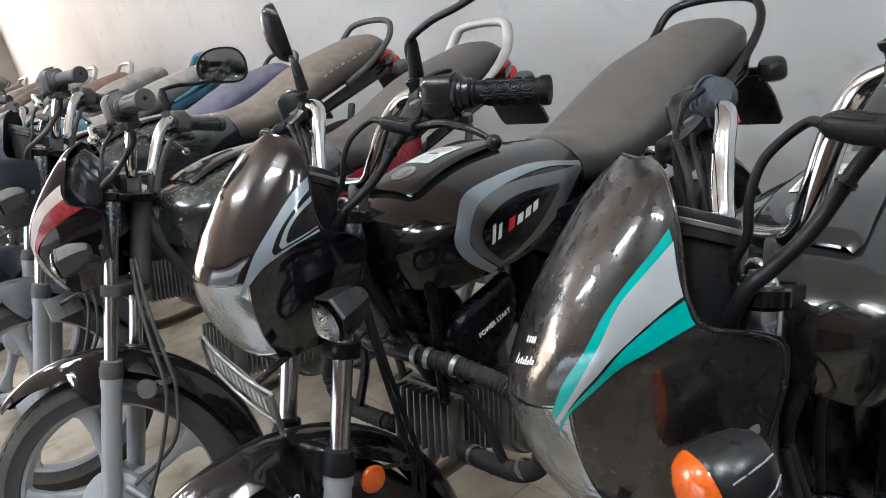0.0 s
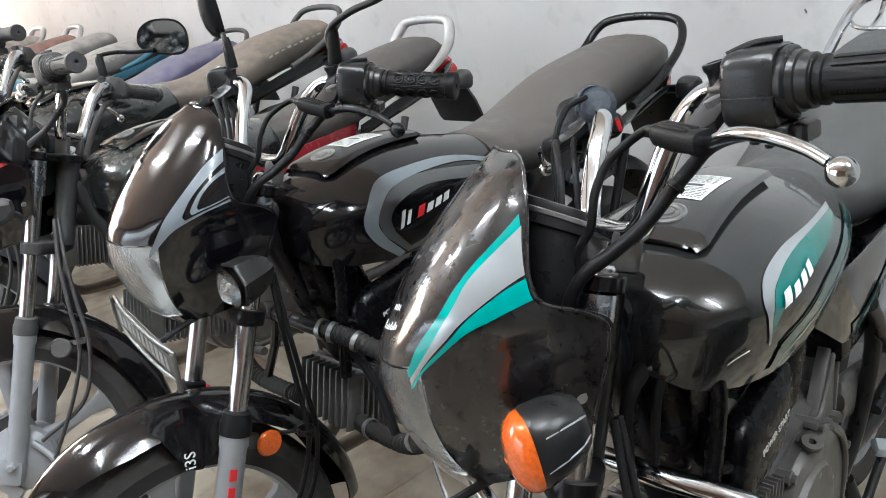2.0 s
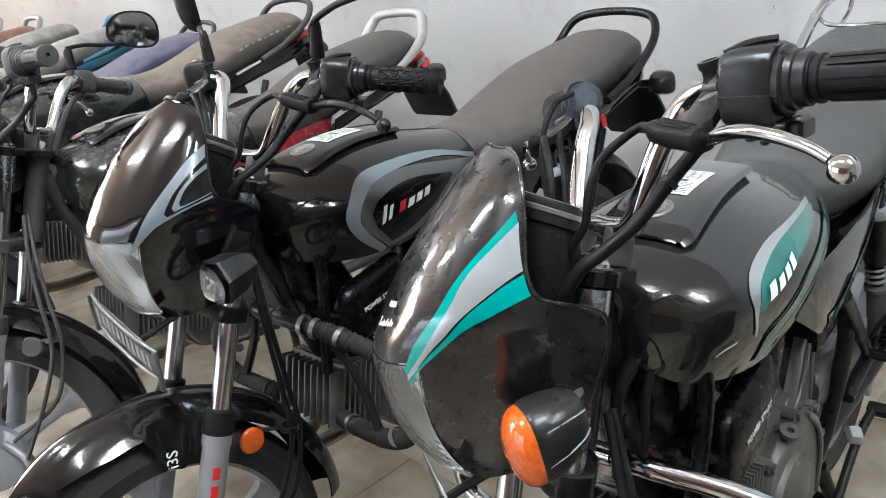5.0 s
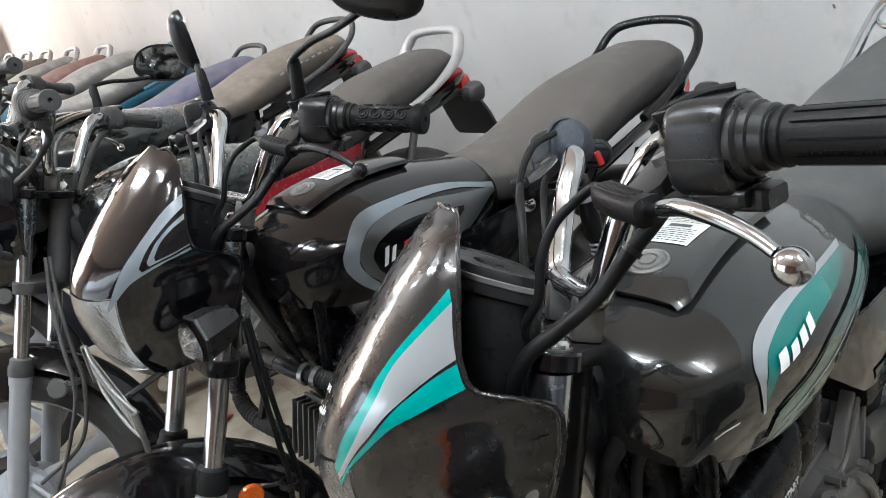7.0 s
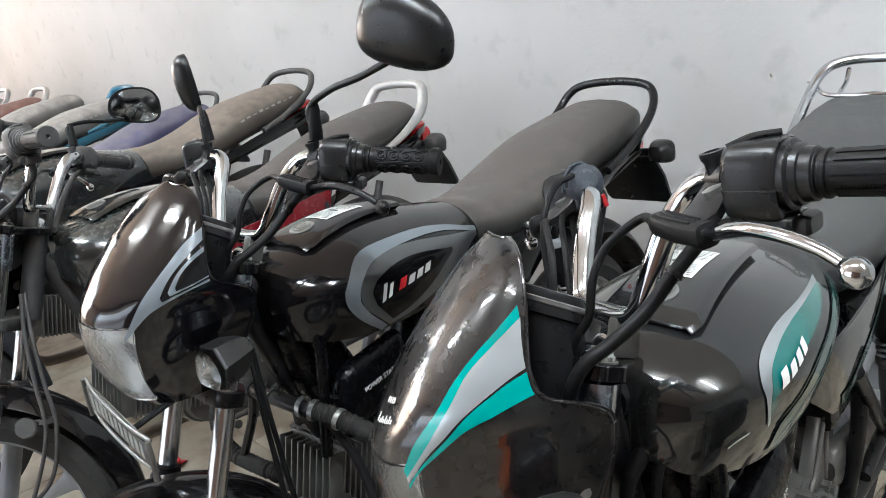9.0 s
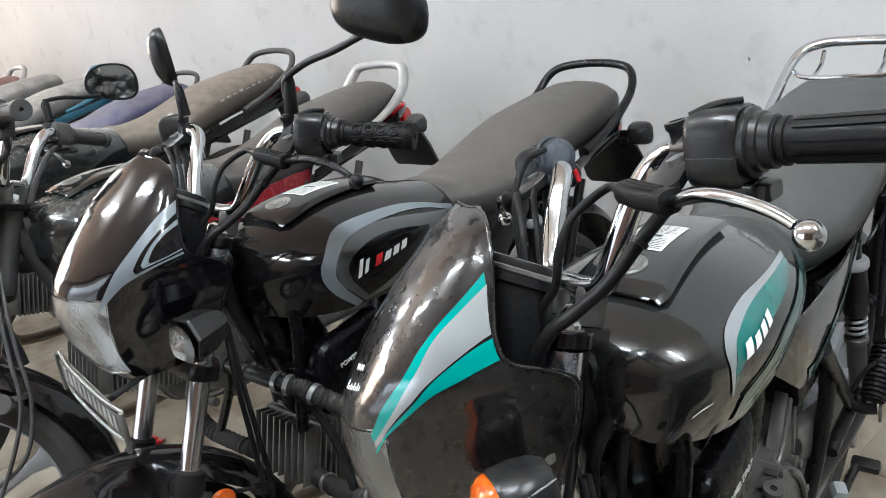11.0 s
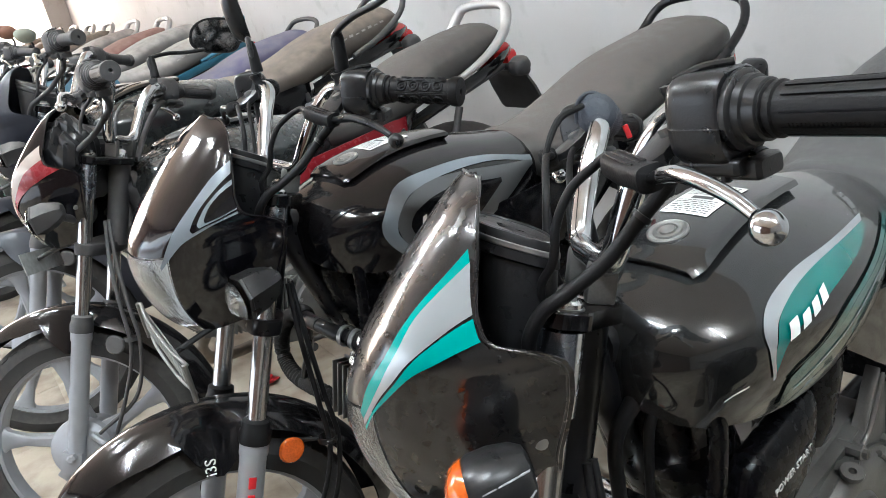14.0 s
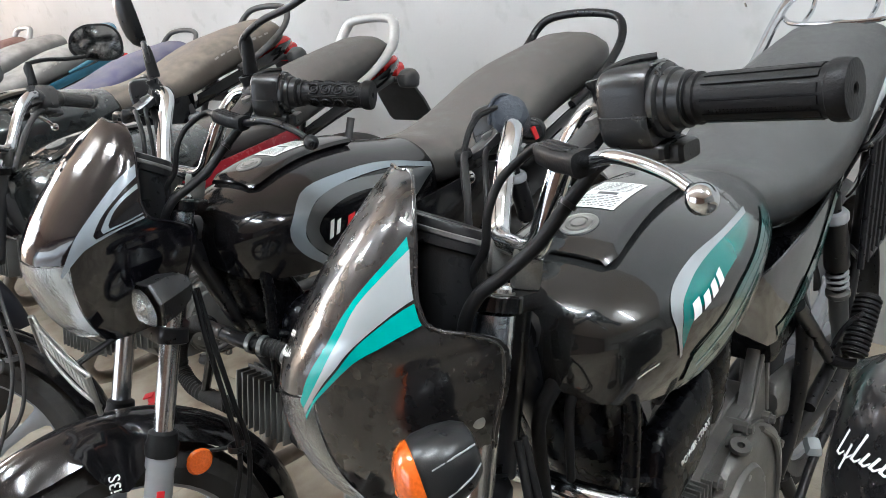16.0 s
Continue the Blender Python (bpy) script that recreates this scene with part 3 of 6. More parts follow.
def on_tank(pts):
    return [(tank_u(z, y), y) for y, z in pts]


SEAT = spline_table([
    (0.775, 0.050, 0.850, 0.800), (0.80, 0.078, 0.862, 0.775), (0.88, 0.112, 0.858, 0.752), (0.97, 0.130, 0.864, 0.752),
    (1.06, 0.138, 0.884, 0.766), (1.13, 0.138, 0.905, 0.780), (1.20, 0.133, 0.922, 0.792), (1.30, 0.126, 0.933, 0.806),
    (1.40, 0.118, 0.940, 0.822), (1.47, 0.108, 0.939, 0.838), (1.505, 0.086, 0.922, 0.853), (1.52, 0.05, 0.896, 0.868)])


def seat_ring(y, grow=0.0, n=28):
    w, zt, zb = SEAT(y)
    ring = []
    for k in range(n):
        a = 2 * math.pi * k / n
        c, s = math.cos(a), math.sin(a)
        x = math.copysign(abs(c) ** 0.55, c) * (w + grow)
        h = (zt - zb) / 2
        z = (zt + zb) / 2 + math.copysign(abs(s) ** 0.6, s) * (h + grow) - (0.012 * (x / w) ** 2 if s > 0 else 0)
        x *= 0.93 if s > 0.5 else 1.0
        ring.append(Vector((x, y, z)))
    return ring


def make_seat():
    bm = B()
    return loft(bm, [seat_ring(0.775 + 0.745 * i / 40) for i in range(41)])


def fender_at(u, v):
    """The front mudguard: u across, v from the front tip to the rear tip."""
    a = radians(121 - 122 * v)
    w = 0.062 * min(1.0, math.sqrt(max(0.0, 1 - (max(0, 0.16 - v) / 0.17) ** 2))) * (1 - 0.35 * max(0, (v - 0.8) / 0.2) ** 2)
    flare = max(0, 1 - abs(v - 0.365) / 0.085) ** 0.5 * 0.075
    r = 0.343 - 0.006 * max(0, (0.15 - v) / 0.15) ** 2
    skirt = 0.040 * (1 - 0.6 * max(0, (0.2 - v) / 0.2))
    drop = skirt * abs(u) ** 2.4 + flare * max(0, abs(u) - 0.6) / 0.4
    return Vector((u * w, (r - drop) * math.cos(a), 0.30 + (r - drop) * math.sin(a)))


def make_tyre(r=0.290, w=0.040):
    def f():
        prof = []
        for k in range(14):
            a = math.pi * (-0.1 + 1.2 * k / 13)
            prof.append((r - 0.052 + 0.052 * math.sin(a), w * -math.cos(a) * (0.8 if math.sin(a) < 0.2 else 1)))
        return ring_body(B(), prof, (0, 0, 0), (1, 0, 0), 56)
    return f


def make_tread(r=0.290):
    """The raised blocks round the tyre."""
    bm = B()
    for k in range(60):
        a = 2 * math.pi * k / 60
        for x, dy in ((-0.021, 0.0), (0.0, 0.4), (0.021, 0.0)):
            b = a + dy * 2 * math.pi / 60
            rr = r - (0.0120 if x else 0.0040)
            c = Vector((x, rr * math.cos(b), rr * math.sin(b)))
            bm2 = bmesh.ops.create_cube(bm, size=1.0, matrix=Matrix.Translation(c) @ Matrix.Rotation(b, 4, "X") @ Matrix.Rotation(-x * 24, 4, "Z") @ Matrix.Diagonal((0.014, 0.006, 0.020, 1)))
    return bm


def make_rim():
    bm = B()
    ring_body(bm, [(0.250, -0.030), (0.252, -0.024), (0.236, -0.021), (0.226, -0.016), (0.222, 0), (0.226, 0.016), (0.236, 0.021), (0.252, 0.024), (0.250, 0.030), (0.243, 0.031), (0.214, 0.021), (0.210, 0), (0.214, -0.021), (0.243, -0.031)], (0, 0, 0), (1, 0, 0), 56)
    return bm


def make_spoke(k):
    def f():
        bm = B()
        a = 2 * math.pi * k / 5 + 0.3
        d, t = Vector((0, math.cos(a), math.sin(a))), Vector((0, -math.sin(a), math.cos(a)))
        rings = []
        for r, wx, wt in ((0.045, 0.022, 0.026), (0.10, 0.016, 0.015), (0.16, 0.013, 0.013), (0.20, 0.014, 0.022), (0.218, 0.018, 0.040)):
            rings.append([d * r + Vector((1, 0, 0)) * wx * p + t * wt * q for p, q in ((-1, -0.6), (-0.6, -1), (0.6, -1), (1, -0.6), (1, 0.6), (0.6, 1), (-0.6, 1), (-1, 0.6))])
        return loft(bm, rings)
    return f


def make_hub():
    bm = B()
    lathe(bm, [(0.03, -0.055), (0.052, -0.05), (0.056, -0.02), (0.056, 0.02), (0.052, 0.05), (0.03, 0.055)], (0, 0, 0), (1, 0, 0), 28)
    return bm


def make_drum():
    bm = B()
    lathe(bm, [(0.02, 0.082), (0.03, 0.078), (0.066, 0.070), (0.074, 0.062), (0.076, 0.045), (0.06, 0.04)], (0, 0, 0), (1, 0, 0), 32)
    tube(bm, [(0.078, 0.045, 0.03), (0.086, 0.075, -0.01), (0.088, 0.085, -0.055)], 0.008, 8)
    block(bm, (0.082, -0.035, -0.05), (0.012, 0.03, 0.06), 0.004, (35, 0, 0))
    return bm


def wheel(parent, name, m, rim_mat, detail):
    w = part(name, kept("rim", make_rim, rim_mat), None, parent, m=m)
    w.name = name
    part("tyre", kept("tyre", make_tyre(), M["tyre"]), None, w)
    if detail:
        part("tread", kept("tread", make_tread, M["tyre"]), None, w)
    part("hub", kept("hub", make_hub, rim_mat), None, w)
    for k in range(5):
        part("spoke", kept(("spoke", k), make_spoke(k), rim_mat), None, w)
    part("brake_drum", kept("drum", make_drum, M["alloy"]), None, w)
    return w


def make_fork_leg(x):
    def f():
        bm = B()
        prof = [(0.016, -0.03), (0.020, -0.026), (0.0215, 0.0), (0.020, 0.03), (0.0215, 0.06), (0.0215, 0.27), (0.0235, 0.275), (0.0235, 0.296), (0.02, 0.30)]
        lathe(bm, prof, fork_at(0, x), AXIS, 20)
        block(bm, (x + math.copysign(0.004, x), -0.012, 0.285), (0.034, 0.05, 0.055), 0.008, (-23.5, 0, 0))
        lathe(bm, [(0.004, -0.012), (0.010, -0.010), (0.011, 0.012), (0.006, 0.016)], (x + math.copysign(0.022, x), 0, 0.30), (math.copysign(1, x), 0, 0), 6)
        return bm
    return f


def make_fork_tube(x):
    return lambda: lathe(B(), [(0.0155, 0.28), (0.0158, 0.30), (0.0158, 0.700), (0.013, 0.703)], fork_at(0, x), AXIS, 20)


def make_fork_sleeve(x):
    return lambda: lathe(B(), [(0.0160, 0.60), (0.0200, 0.60), (0.0200, 0.676), (0.016, 0.678)], fork_at(0, x), AXIS, 20)


def make_seal(x):
    return lambda: lathe(B(), [(0.018, 0.292), (0.0255, 0.294), (0.026, 0.312), (0.0235, 0.318), (0.0225, 0.330), (0.0165, 0.334)], fork_at(0, x), AXIS, 20)


def make_bracket(d, h, w):
    """One fork plate with its two clamps, as one rounded body."""
    def f():
        bm = B()
        outline = []
        for sx, a0 in ((1, -90), (-1, 90)):
            for k in range(13):
                t = radians(a0 + 180 * k / 12)
                outline.append((sx * 0.088 + 0.0215 * math.cos(t), 0.0215 * math.sin(t) + (0.006 if math.sin(t) > 0.3 else 0)))
        outline = outline[:12] + [(0.055, w * 0.9), (0.0, w), (-0.055, w * 0.9)] + outline[13:]
        rings = [[fork_at(d + q, x * g, y * g) for x, y in outline] for q, g in ((-h / 2, 0.975), (-h / 2 + 0.002, 1.0), (h / 2 - 0.002, 1.0), (h / 2, 0.975))]
        return loft(bm, rings)
    return f


def make_head():
    return tube(B(), [fork_at(0.49, 0, 0.038), fork_at(0.695, 0, 0.038)], 0.024, 16)


def make_cap_bolt(x):
    return lambda: lathe(B(), [(0.0175, 0.6930), (0.0178, 0.6960), (0.0135, 0.6965), (0.0135, 0.7010), (0.0098, 0.7015), (0.0094, 0.7075), (0.0055, 0.7085)], fork_at(0, x), AXIS, 22)



def make_riser(x):
    return lambda: block(B(), fork_at(0.714, x, 0.038), (0.022, 0.028, 0.040), 0.006, (-23.5, 0, 0))


def make_stem_nut():
    return lathe(B(), [(0.0235, 0.690), (0.0235, 0.695), (0.0200, 0.697), (0.0192, 0.704), (0.0158, 0.711), (0.0095, 0.715), (0.002, 0.716)], fork_at(0, 0.018, 0.040), AXIS, 26)



# the bar: from the clamp up, out and back to the grips
BAR = [(0.0, 0.326, 0.956), (0.045, 0.326, 0.956), (0.074, 0.331, 0.962), (0.089, 0.346, 0.992), (0.103, 0.369, 1.032), (0.120, 0.390, 1.059), (0.150, 0.399, 1.069), (0.200, 0.402, 1.068), (0.255, 0.420, 1.062), (0.340, 0.476, 1.043)]
GRIP_A, GRIP_B = Vector((0.255, 0.420, 1.062)), Vector((0.348, 0.4816, 1.0415))


def make_bar():
    return tube(B(), [(-x, y, z) for x, y, z in BAR[:0:-1]] + BAR, 0.0122, 14, 6)


def grip_axes(s):
    a, b = GRIP_A.copy(), GRIP_B.copy()
    a.x, b.x = a.x * s, b.x * s
    d = b - a
    L = d.length
    d.normalize()
    e = d.orthogonal().normalized()
    return a, d, L, e, d.cross(e)


def make_grip(s):
    def f():
        a, d, L, e, g = grip_axes(s)
        prof = [(0.012, 0.0), (0.0186, 0.0), (0.0190, 0.003), (0.0186, 0.006), (0.0166, 0.007), (0.0166, 0.009), (0.0186, 0.010), (0.0186, 0.013), (0.0166, 0.014), (0.0162, 0.020)]
        prof += [(0.0160, 0.03), (0.0164, L - 0.020), (0.0172, L - 0.016), (0.0176, L - 0.013), (0.0196, L - 0.012), (0.0202, L - 0.009), (0.0200, L - 0.002), (0.0190, L), (0.0046, L + 0.0004), (0.0036, L - 0.0005), (0.0030, L - 0.006)]
        return lathe(B(), prof, a, d, 32)
    return f


def make_grip_pattern(s, knurl):
    """Moulded rubber relief: linked rings between ribs, or long raised panels with a groove down each."""
    def f():
        a, d, L, e, g = grip_axes(s)
        bm = B()
        out = lambda t: math.cos(t) * e + math.sin(t) * g
        if knurl:
            for k in range(5):
                t = 2 * math.pi * k / 5 + 0.5
                for q in range(4):
                    c = a + d * (0.032 + q * (L - 0.060) / 3) + out(t) * 0.0158
                    for r0, r1 in ((0.0020, 0.0038), (0.0058, 0.0078)):
                        ring_body(bm, [(r0, -0.0012), (r1, -0.0012), (r1 - 0.0003, 0.0019), (r0 + 0.0003, 0.0019)], c, out(t), 14)
                for w in (-0.57, 0.57):
                    tube(bm, [a + d * 0.022 + out(t + w) * 0.0162, a + d * (L - 0.016) + out(t + w) * 0.0166], 0.0012, 6)
                for q in range(7):
                    for w in (-0.42, 0.42):
                        c = a + d * (0.024 + q * (L - 0.044) / 6) + out(t + w) * 0.0158
                        lathe(bm, [(0.0024, -0.0006), (0.0010, 0.0016)], c, out(t + w), 4)
        else:
            for k in range(6):
                t0 = 2 * math.pi * k / 6 + 0.2
                for lo, hi in ((-0.40, -0.05), (0.05, 0.40)):
                    def fn(u, v):
                        return a + d * (0.019 + (L - 0.036) * u) + out(t0 + lo + (hi - lo) * v) * (0.0162 + 0.0006 * u)
                    sheet(bm, fn, 8, 3, 0.0026, lift=0.0013)
                if k % 2 == 0:
                    for j in range(26):
                        for w in (0.46, 0.59):
                            c = a + d * (0.024 + j * (L - 0.046) / 25) + out(t0 + w) * 0.0160
                            lathe(bm, [(0.0012, -0.0006), (0.0004, 0.0008)], c, out(t0 + w), 4)
        return bm
    return f


def make_grip_ring(s):
    """The flanged drum at the switch box's outer end and the knurled collar against the grip."""
    def f():
        a, d, L, e, g = grip_axes(s)
        return lathe(B(), [(0.014, -0.018), (0.0258, -0.018), (0.0272, -0.016), (0.0272, -0.012), (0.0255, -0.0105), (0.0236, -0.010), (0.0230, -0.005), (0.0208, -0.004), (0.0204, 0.004), (0.0190, 0.005), (0.014, 0.005)], a, d, 34)
    return f


def make_switch(s):
    """Two-part switch box: a rounded upper shell, a seam, a deeper stepped lower shell, its buttons and a choke tab."""
    def f():
        a, d, L, e, g = grip_axes(s)
        bm = B()
        up = Vector((0, 0, 1))
        up = (up - d * up.dot(d)).normalized()
        f2 = d.cross(up)
        def shell(stops, hx, z0, z1, e, c=0.0):
            rings = []
            for t, k in stops:
                ring = []
                for q in range(32):
                    w = 2 * math.pi * q / 32
                    cx, cy = math.cos(w), math.sin(w)
                    ring.append(a + d * t + (c + k * hx * math.copysign(abs(cx) ** e, cx)) * f2 + ((z0 + z1) / 2 + k * (z1 - z0) / 2 * math.copysign(abs(cy) ** e, cy)) * up)
                rings.append(ring)
            loft(bm, rings)
        shell(((-0.060, 0.80), (-0.0585, 0.90), (-0.054, 0.98), (-0.048, 1.0), (-0.020, 1.0), (-0.017, 0.95)), 0.0275, -0.035, 0.0290, 0.60)
        shell(((-0.0605, 0.84), (-0.0585, 0.925), (-0.054, 1.004), (-0.020, 1.012), (-0.0165, 0.97)), 0.0275, -0.0078, -0.0056, 0.3)
        shell(((-0.050, 0.86), (-0.048, 1.0), (-0.014, 1.0), (-0.011, 0.88)), 0.0205, -0.042, -0.028, 0.5)
        shell(((-0.026, 0.8), (-0.024, 1.0), (-0.004, 1.0), (-0.001, 0.8)), 0.0150, -0.046, -0.030, 0.4, -0.004 * s)
        for t, z, r in ((-0.045, -0.043, 0.0050), (-0.034, -0.046, 0.0040)):
            lathe(bm, [(r, -0.006), (r, 0.003), (0.7 * r, 0.0042)], a + d * t + up * z, -up, 12)
        tube(bm, [a - d * 0.056 + up * 0.024 + f2 * 0.014, a - d * 0.040 + up * 0.0305 + f2 * 0.004, a - d * 0.022 + up * 0.0315 - f2 * 0.006], [0.0040, 0.0032, 0.0026], 8)
        for z in (-0.022, 0.012):
            lathe(bm, [(0.0042, -0.003), (0.0042, 0.002), (0.0025, 0.0022)], a - d * 0.036 - f2 * s * 0.0255 + up * z, (-f2 * s), 10)
        return bm
    return f


def make_perch(s, boss=True):
    """Cast lever bracket on the bar, with the hollow mirror boss standing on it and the arm out to the lever's pivot."""
    def f():
        bm = B()
        q = lambda x, y, z: Vector((s * x, y, z))
        tube(bm, [q(0.163, 0.3995, 1.069), q(0.184, 0.4010, 1.0685)], 0.0150, 16, straight=True)
        rings = []
        for c, w, h in ((q(0.172, 0.402, 1.072), 0.013, 0.010), (q(0.177, 0.390, 1.064), 0.015, 0.008), (q(0.184, 0.374, 1.055), 0.018, 0.0065), (q(0.192, 0.357, 1.047), 0.020, 0.006), (q(0.196, 0.347, 1.044), 0.014, 0.005)):
            rings.append([c + Vector((w * a, 0.25 * w * a, h * b)) for a, b in ((-1, -0.7), (-0.8, -1), (0.8, -1), (1, -0.7), (1, 0.7), (0.8, 1), (-0.8, 1), (-1, 0.7))])
        loft(bm, rings)
        if boss:
            lathe(bm, [(0.0125, -0.022), (0.0110, -0.006), (0.0090, 0.006), (0.0088, 0.014), (0.0108, 0.017), (0.0110, 0.022), (0.0070, 0.0225), (0.0062, 0.012)], q(0.170, 0.396, 1.072), (0.05 * s, -0.05, 1), 16)
        return bm
    return f


def make_lever_cover(s):
    """Rubber boot over the lever's pivot and cable end: a thin neck, a ridged square body and a flared lip."""
    def f():
        bm = B()
        stops = ((0.150, 0.3375, 1.0525, 0.0060), (0.157, 0.337, 1.052, 0.0068), (0.160, 0.337, 1.052, 0.0105), (0.165, 0.3365, 1.0515, 0.0112), (0.167, 0.3365, 1.051, 0.0125), (0.190, 0.340, 1.0445, 0.0132),
                 (0.208, 0.345, 1.040, 0.0124), (0.213, 0.3465, 1.0385, 0.0136), (0.217, 0.348, 1.0375, 0.0136), (0.218, 0.348, 1.037, 0.0095))
        rings = []
        d = Vector((s * 0.97, 0.16, -0.19)).normalized()
        e = d.cross(Vector((0, 0, 1))).normalized()
        g = e.cross(d)
        for x, y, z, r in stops:
            rings.append([Vector((s * x, y, z)) + 0.76 * r * (1.12 * math.copysign(abs(math.cos(t)) ** 0.6, math.cos(t)) * e + math.copysign(abs(math.sin(t)) ** 0.6, math.sin(t)) * g) for t in (2 * math.pi * q / 20 for q in range(20))])
        loft(bm, rings)
        for k in (-0.6, 0.0, 0.6):
            tube(bm, [Vector((s * 0.170, 0.3368, 1.050)) + g * 0.0097 + e * 0.009 * k, Vector((s * 0.190, 0.340, 1.0445)) + g * 0.0102 + e * 0.010 * k, Vector((s * 0.206, 0.3445, 1.0405)) + g * 0.0096 + e * 0.009 * k], 0.0009, 5, 3)
        return bm
    return f


def make_lever(s):
    """The bent blade with its ball end."""
    def f():
        bm = B()
        q = lambda x, y, z: Vector((s * x, y, z))
        line = [q(0.212, 0.347, 1.0385), q(0.224, 0.349, 1.038), q(0.246, 0.349, 1.041), q(0.272, 0.351, 1.042), q(0.300, 0.356, 1.036), q(0.324, 0.362, 1.026), q(0.338, 0.366, 1.016)]
        tube(bm, line, [0.0046, 0.0052, 0.0058, 0.0057, 0.0052, 0.0046, 0.0042], 12, 6)
        bmesh.ops.create_uvsphere(bm, u_segments=24, v_segments=14, radius=0.0104, matrix=Matrix.Translation(q(0.346, 0.368, 1.009)))
        return bm
    return f


def make_lever_bolt(s):
    return lambda: lathe(B(), [(0.009, 0), (0.009, 0.007), (0.005, 0.008)], (s * 0.187, 0.379, 1.060), (0, -0.2, 1), 8)


IND = Vector((0.168, 0.156, 0.831))
IND_STOPS = ((-0.002, 0.0345, 0.0325), (0.003, 0.0365, 0.0345), (0.022, 0.0345, 0.0325), (0.040, 0.0285, 0.0275), (0.050, 0.0205, 0.021), (0.053, 0.012, 0.012))


def ind_axes(s):
    """The indicator points forward and a little outward."""
    return Vector((s * 0.02, -0.98, -0.18)).normalized(), Vector((s, 0.02, 0)).normalized()


def ind_ring(s, d, wx, wz, k):
    f_, e_ = ind_axes(s)
    g_ = Vector((0, 0, 1))
    c = Vector((s * IND.x, IND.y, IND.z))
    return [c - f_ * d * k + k * (wx * math.copysign(abs(math.cos(t)) ** 0.72, math.cos(t)) * e_ + wz * math.copysign(abs(math.sin(t)) ** 0.72, math.sin(t)) * g_) for t in (2 * math.pi * q / 28 for q in range(28))]


def make_indicator(s, k=1.0):
    def f():
        bm = B()
        loft(bm, [ind_ring(s, *r, k) for r in IND_STOPS])
        return bm
    return f


def make_indicator_ridge(s, z, k=1.0):
    """A raised seam along the indicator's side."""
    def f():
        f_, e_ = ind_axes(s)
        c = Vector((s * IND.x, IND.y, IND.z))
        return tube(B(), [c - k * (f_ * d - wx * 0.985 * e_ * math.sqrt(max(0.05, 1 - abs(z) ** 2.6)) - Vector((0, 0, wz * z))) for d, wx, wz in IND_STOPS[1:5]], 0.0011, 6)
    return f


def make_indicator_lens(s, k0=1.0):
    """A wedge-shaped lens with a ridge down its middle."""
    def f():
        bm = B()
        rings = [ind_ring(s, -0.002 - d, 0.0358 * k, 0.0338 * k, k0) for d, k in ((0.0, 1.0), (0.006, 0.985), (0.013, 0.86), (0.019, 0.6), (0.022, 0.25))]
        loft(bm, rings)
        f_, e_ = ind_axes(s)
        c = Vector((s * IND.x, IND.y, IND.z))
        tube(bm, [c + k0 * (f_ * 0.009 + e_ * 0.0335), c + k0 * (f_ * 0.0180 + e_ * 0.022), c + k0 * (f_ * 0.0238), c + k0 * (f_ * 0.0180 - e_ * 0.022), c + k0 * (f_ * 0.009 - e_ * 0.0335)], 0.0014, 6)
        return bm
    return f


WEDGE = ((-0.022, 0.024), (0.014, 0.027), (0.031, 0.005), (0.020, -0.024), (-0.018, -0.026), (-0.029, -0.002))


def wedge_ring(s, d, k, shift=0.0):
    """Six-sided outline of the angular indicator, d behind its lens edge."""
    f_, e_ = ind_axes(s)
    c = Vector((s * IND.x, IND.y, IND.z + shift))
    return [c - f_ * d * 1.12 + 1.16 * k * (x * e_ + Vector((0, 0, z))) for x, z in WEDGE]


def make_wedge_indicator(s):
    """Angular housing: flat facets that narrow to the rear, a thin lip round the lens."""
    def f():
        bm = B()
        loft(bm, [wedge_ring(s, d, k, q) for d, k, q in ((-0.0015, 1.0, 0), (0.0, 1.04, 0), (0.003, 1.04, 0), (0.004, 1.0, 0), (0.026, 0.93, -0.001), (0.046, 0.66, -0.003), (0.055, 0.36, -0.004))])
        return bm
    return f


def make_wedge_lens(s):
    """Clear lens in two planes that meet in an upright ridge."""
    def f():
        f_, e_ = ind_axes(s)
        bm = B()
        loft(bm, [wedge_ring(s, d, k) for d, k in ((0.0, 0.97), (-0.004, 0.96), (-0.012, 0.80), (-0.019, 0.42), (-0.0205, 0.1))])
        c = Vector((s * IND.x, IND.y, IND.z))
        for k in (-0.010, 0.0, 0.010):
            tube(bm, [c + f_ * 0.006 + e_ * (k - 0.003) + Vector((0, 0, 0.022)), c + f_ * 0.0185 + e_ * k * 0.8, c + f_ * 0.006 + e_ * (k + 0.003) - Vector((0, 0, 0.022))], 0.0009, 5, 3)
        return bm
    return f


def make_indicator_bulb(s):
    """The faceted silver dish behind a clear lens."""
    def f():
        bm = B()
        f_, e_ = ind_axes(s)
        c = Vector((s * IND.x, IND.y, IND.z)) + f_ * 0.004
        rings = [[c - f_ * d + 0.88 * k * ((0.033 + 0.0015 * (q % 2)) * math.cos(t) * e_ + Vector((0, 0, (0.031 + 0.0015 * (q % 2)) * math.sin(t)))) for q, t in ((q, 2 * math.pi * q / 20) for q in range(20))] for d, k in ((-0.004, 1.0), (0.000, 0.75), (0.003, 0.45), (-0.010, 0.2), (-0.013, 0.08))]
        return loft(bm, rings)
    return f


def make_indicator_stem(s):
    return lambda: tube(B(), [(s * 0.165, 0.188, 0.832), (s * 0.135, 0.196, 0.824), (s * 0.09, 0.200, 0.812)], [0.012, 0.009, 0.010], 10)


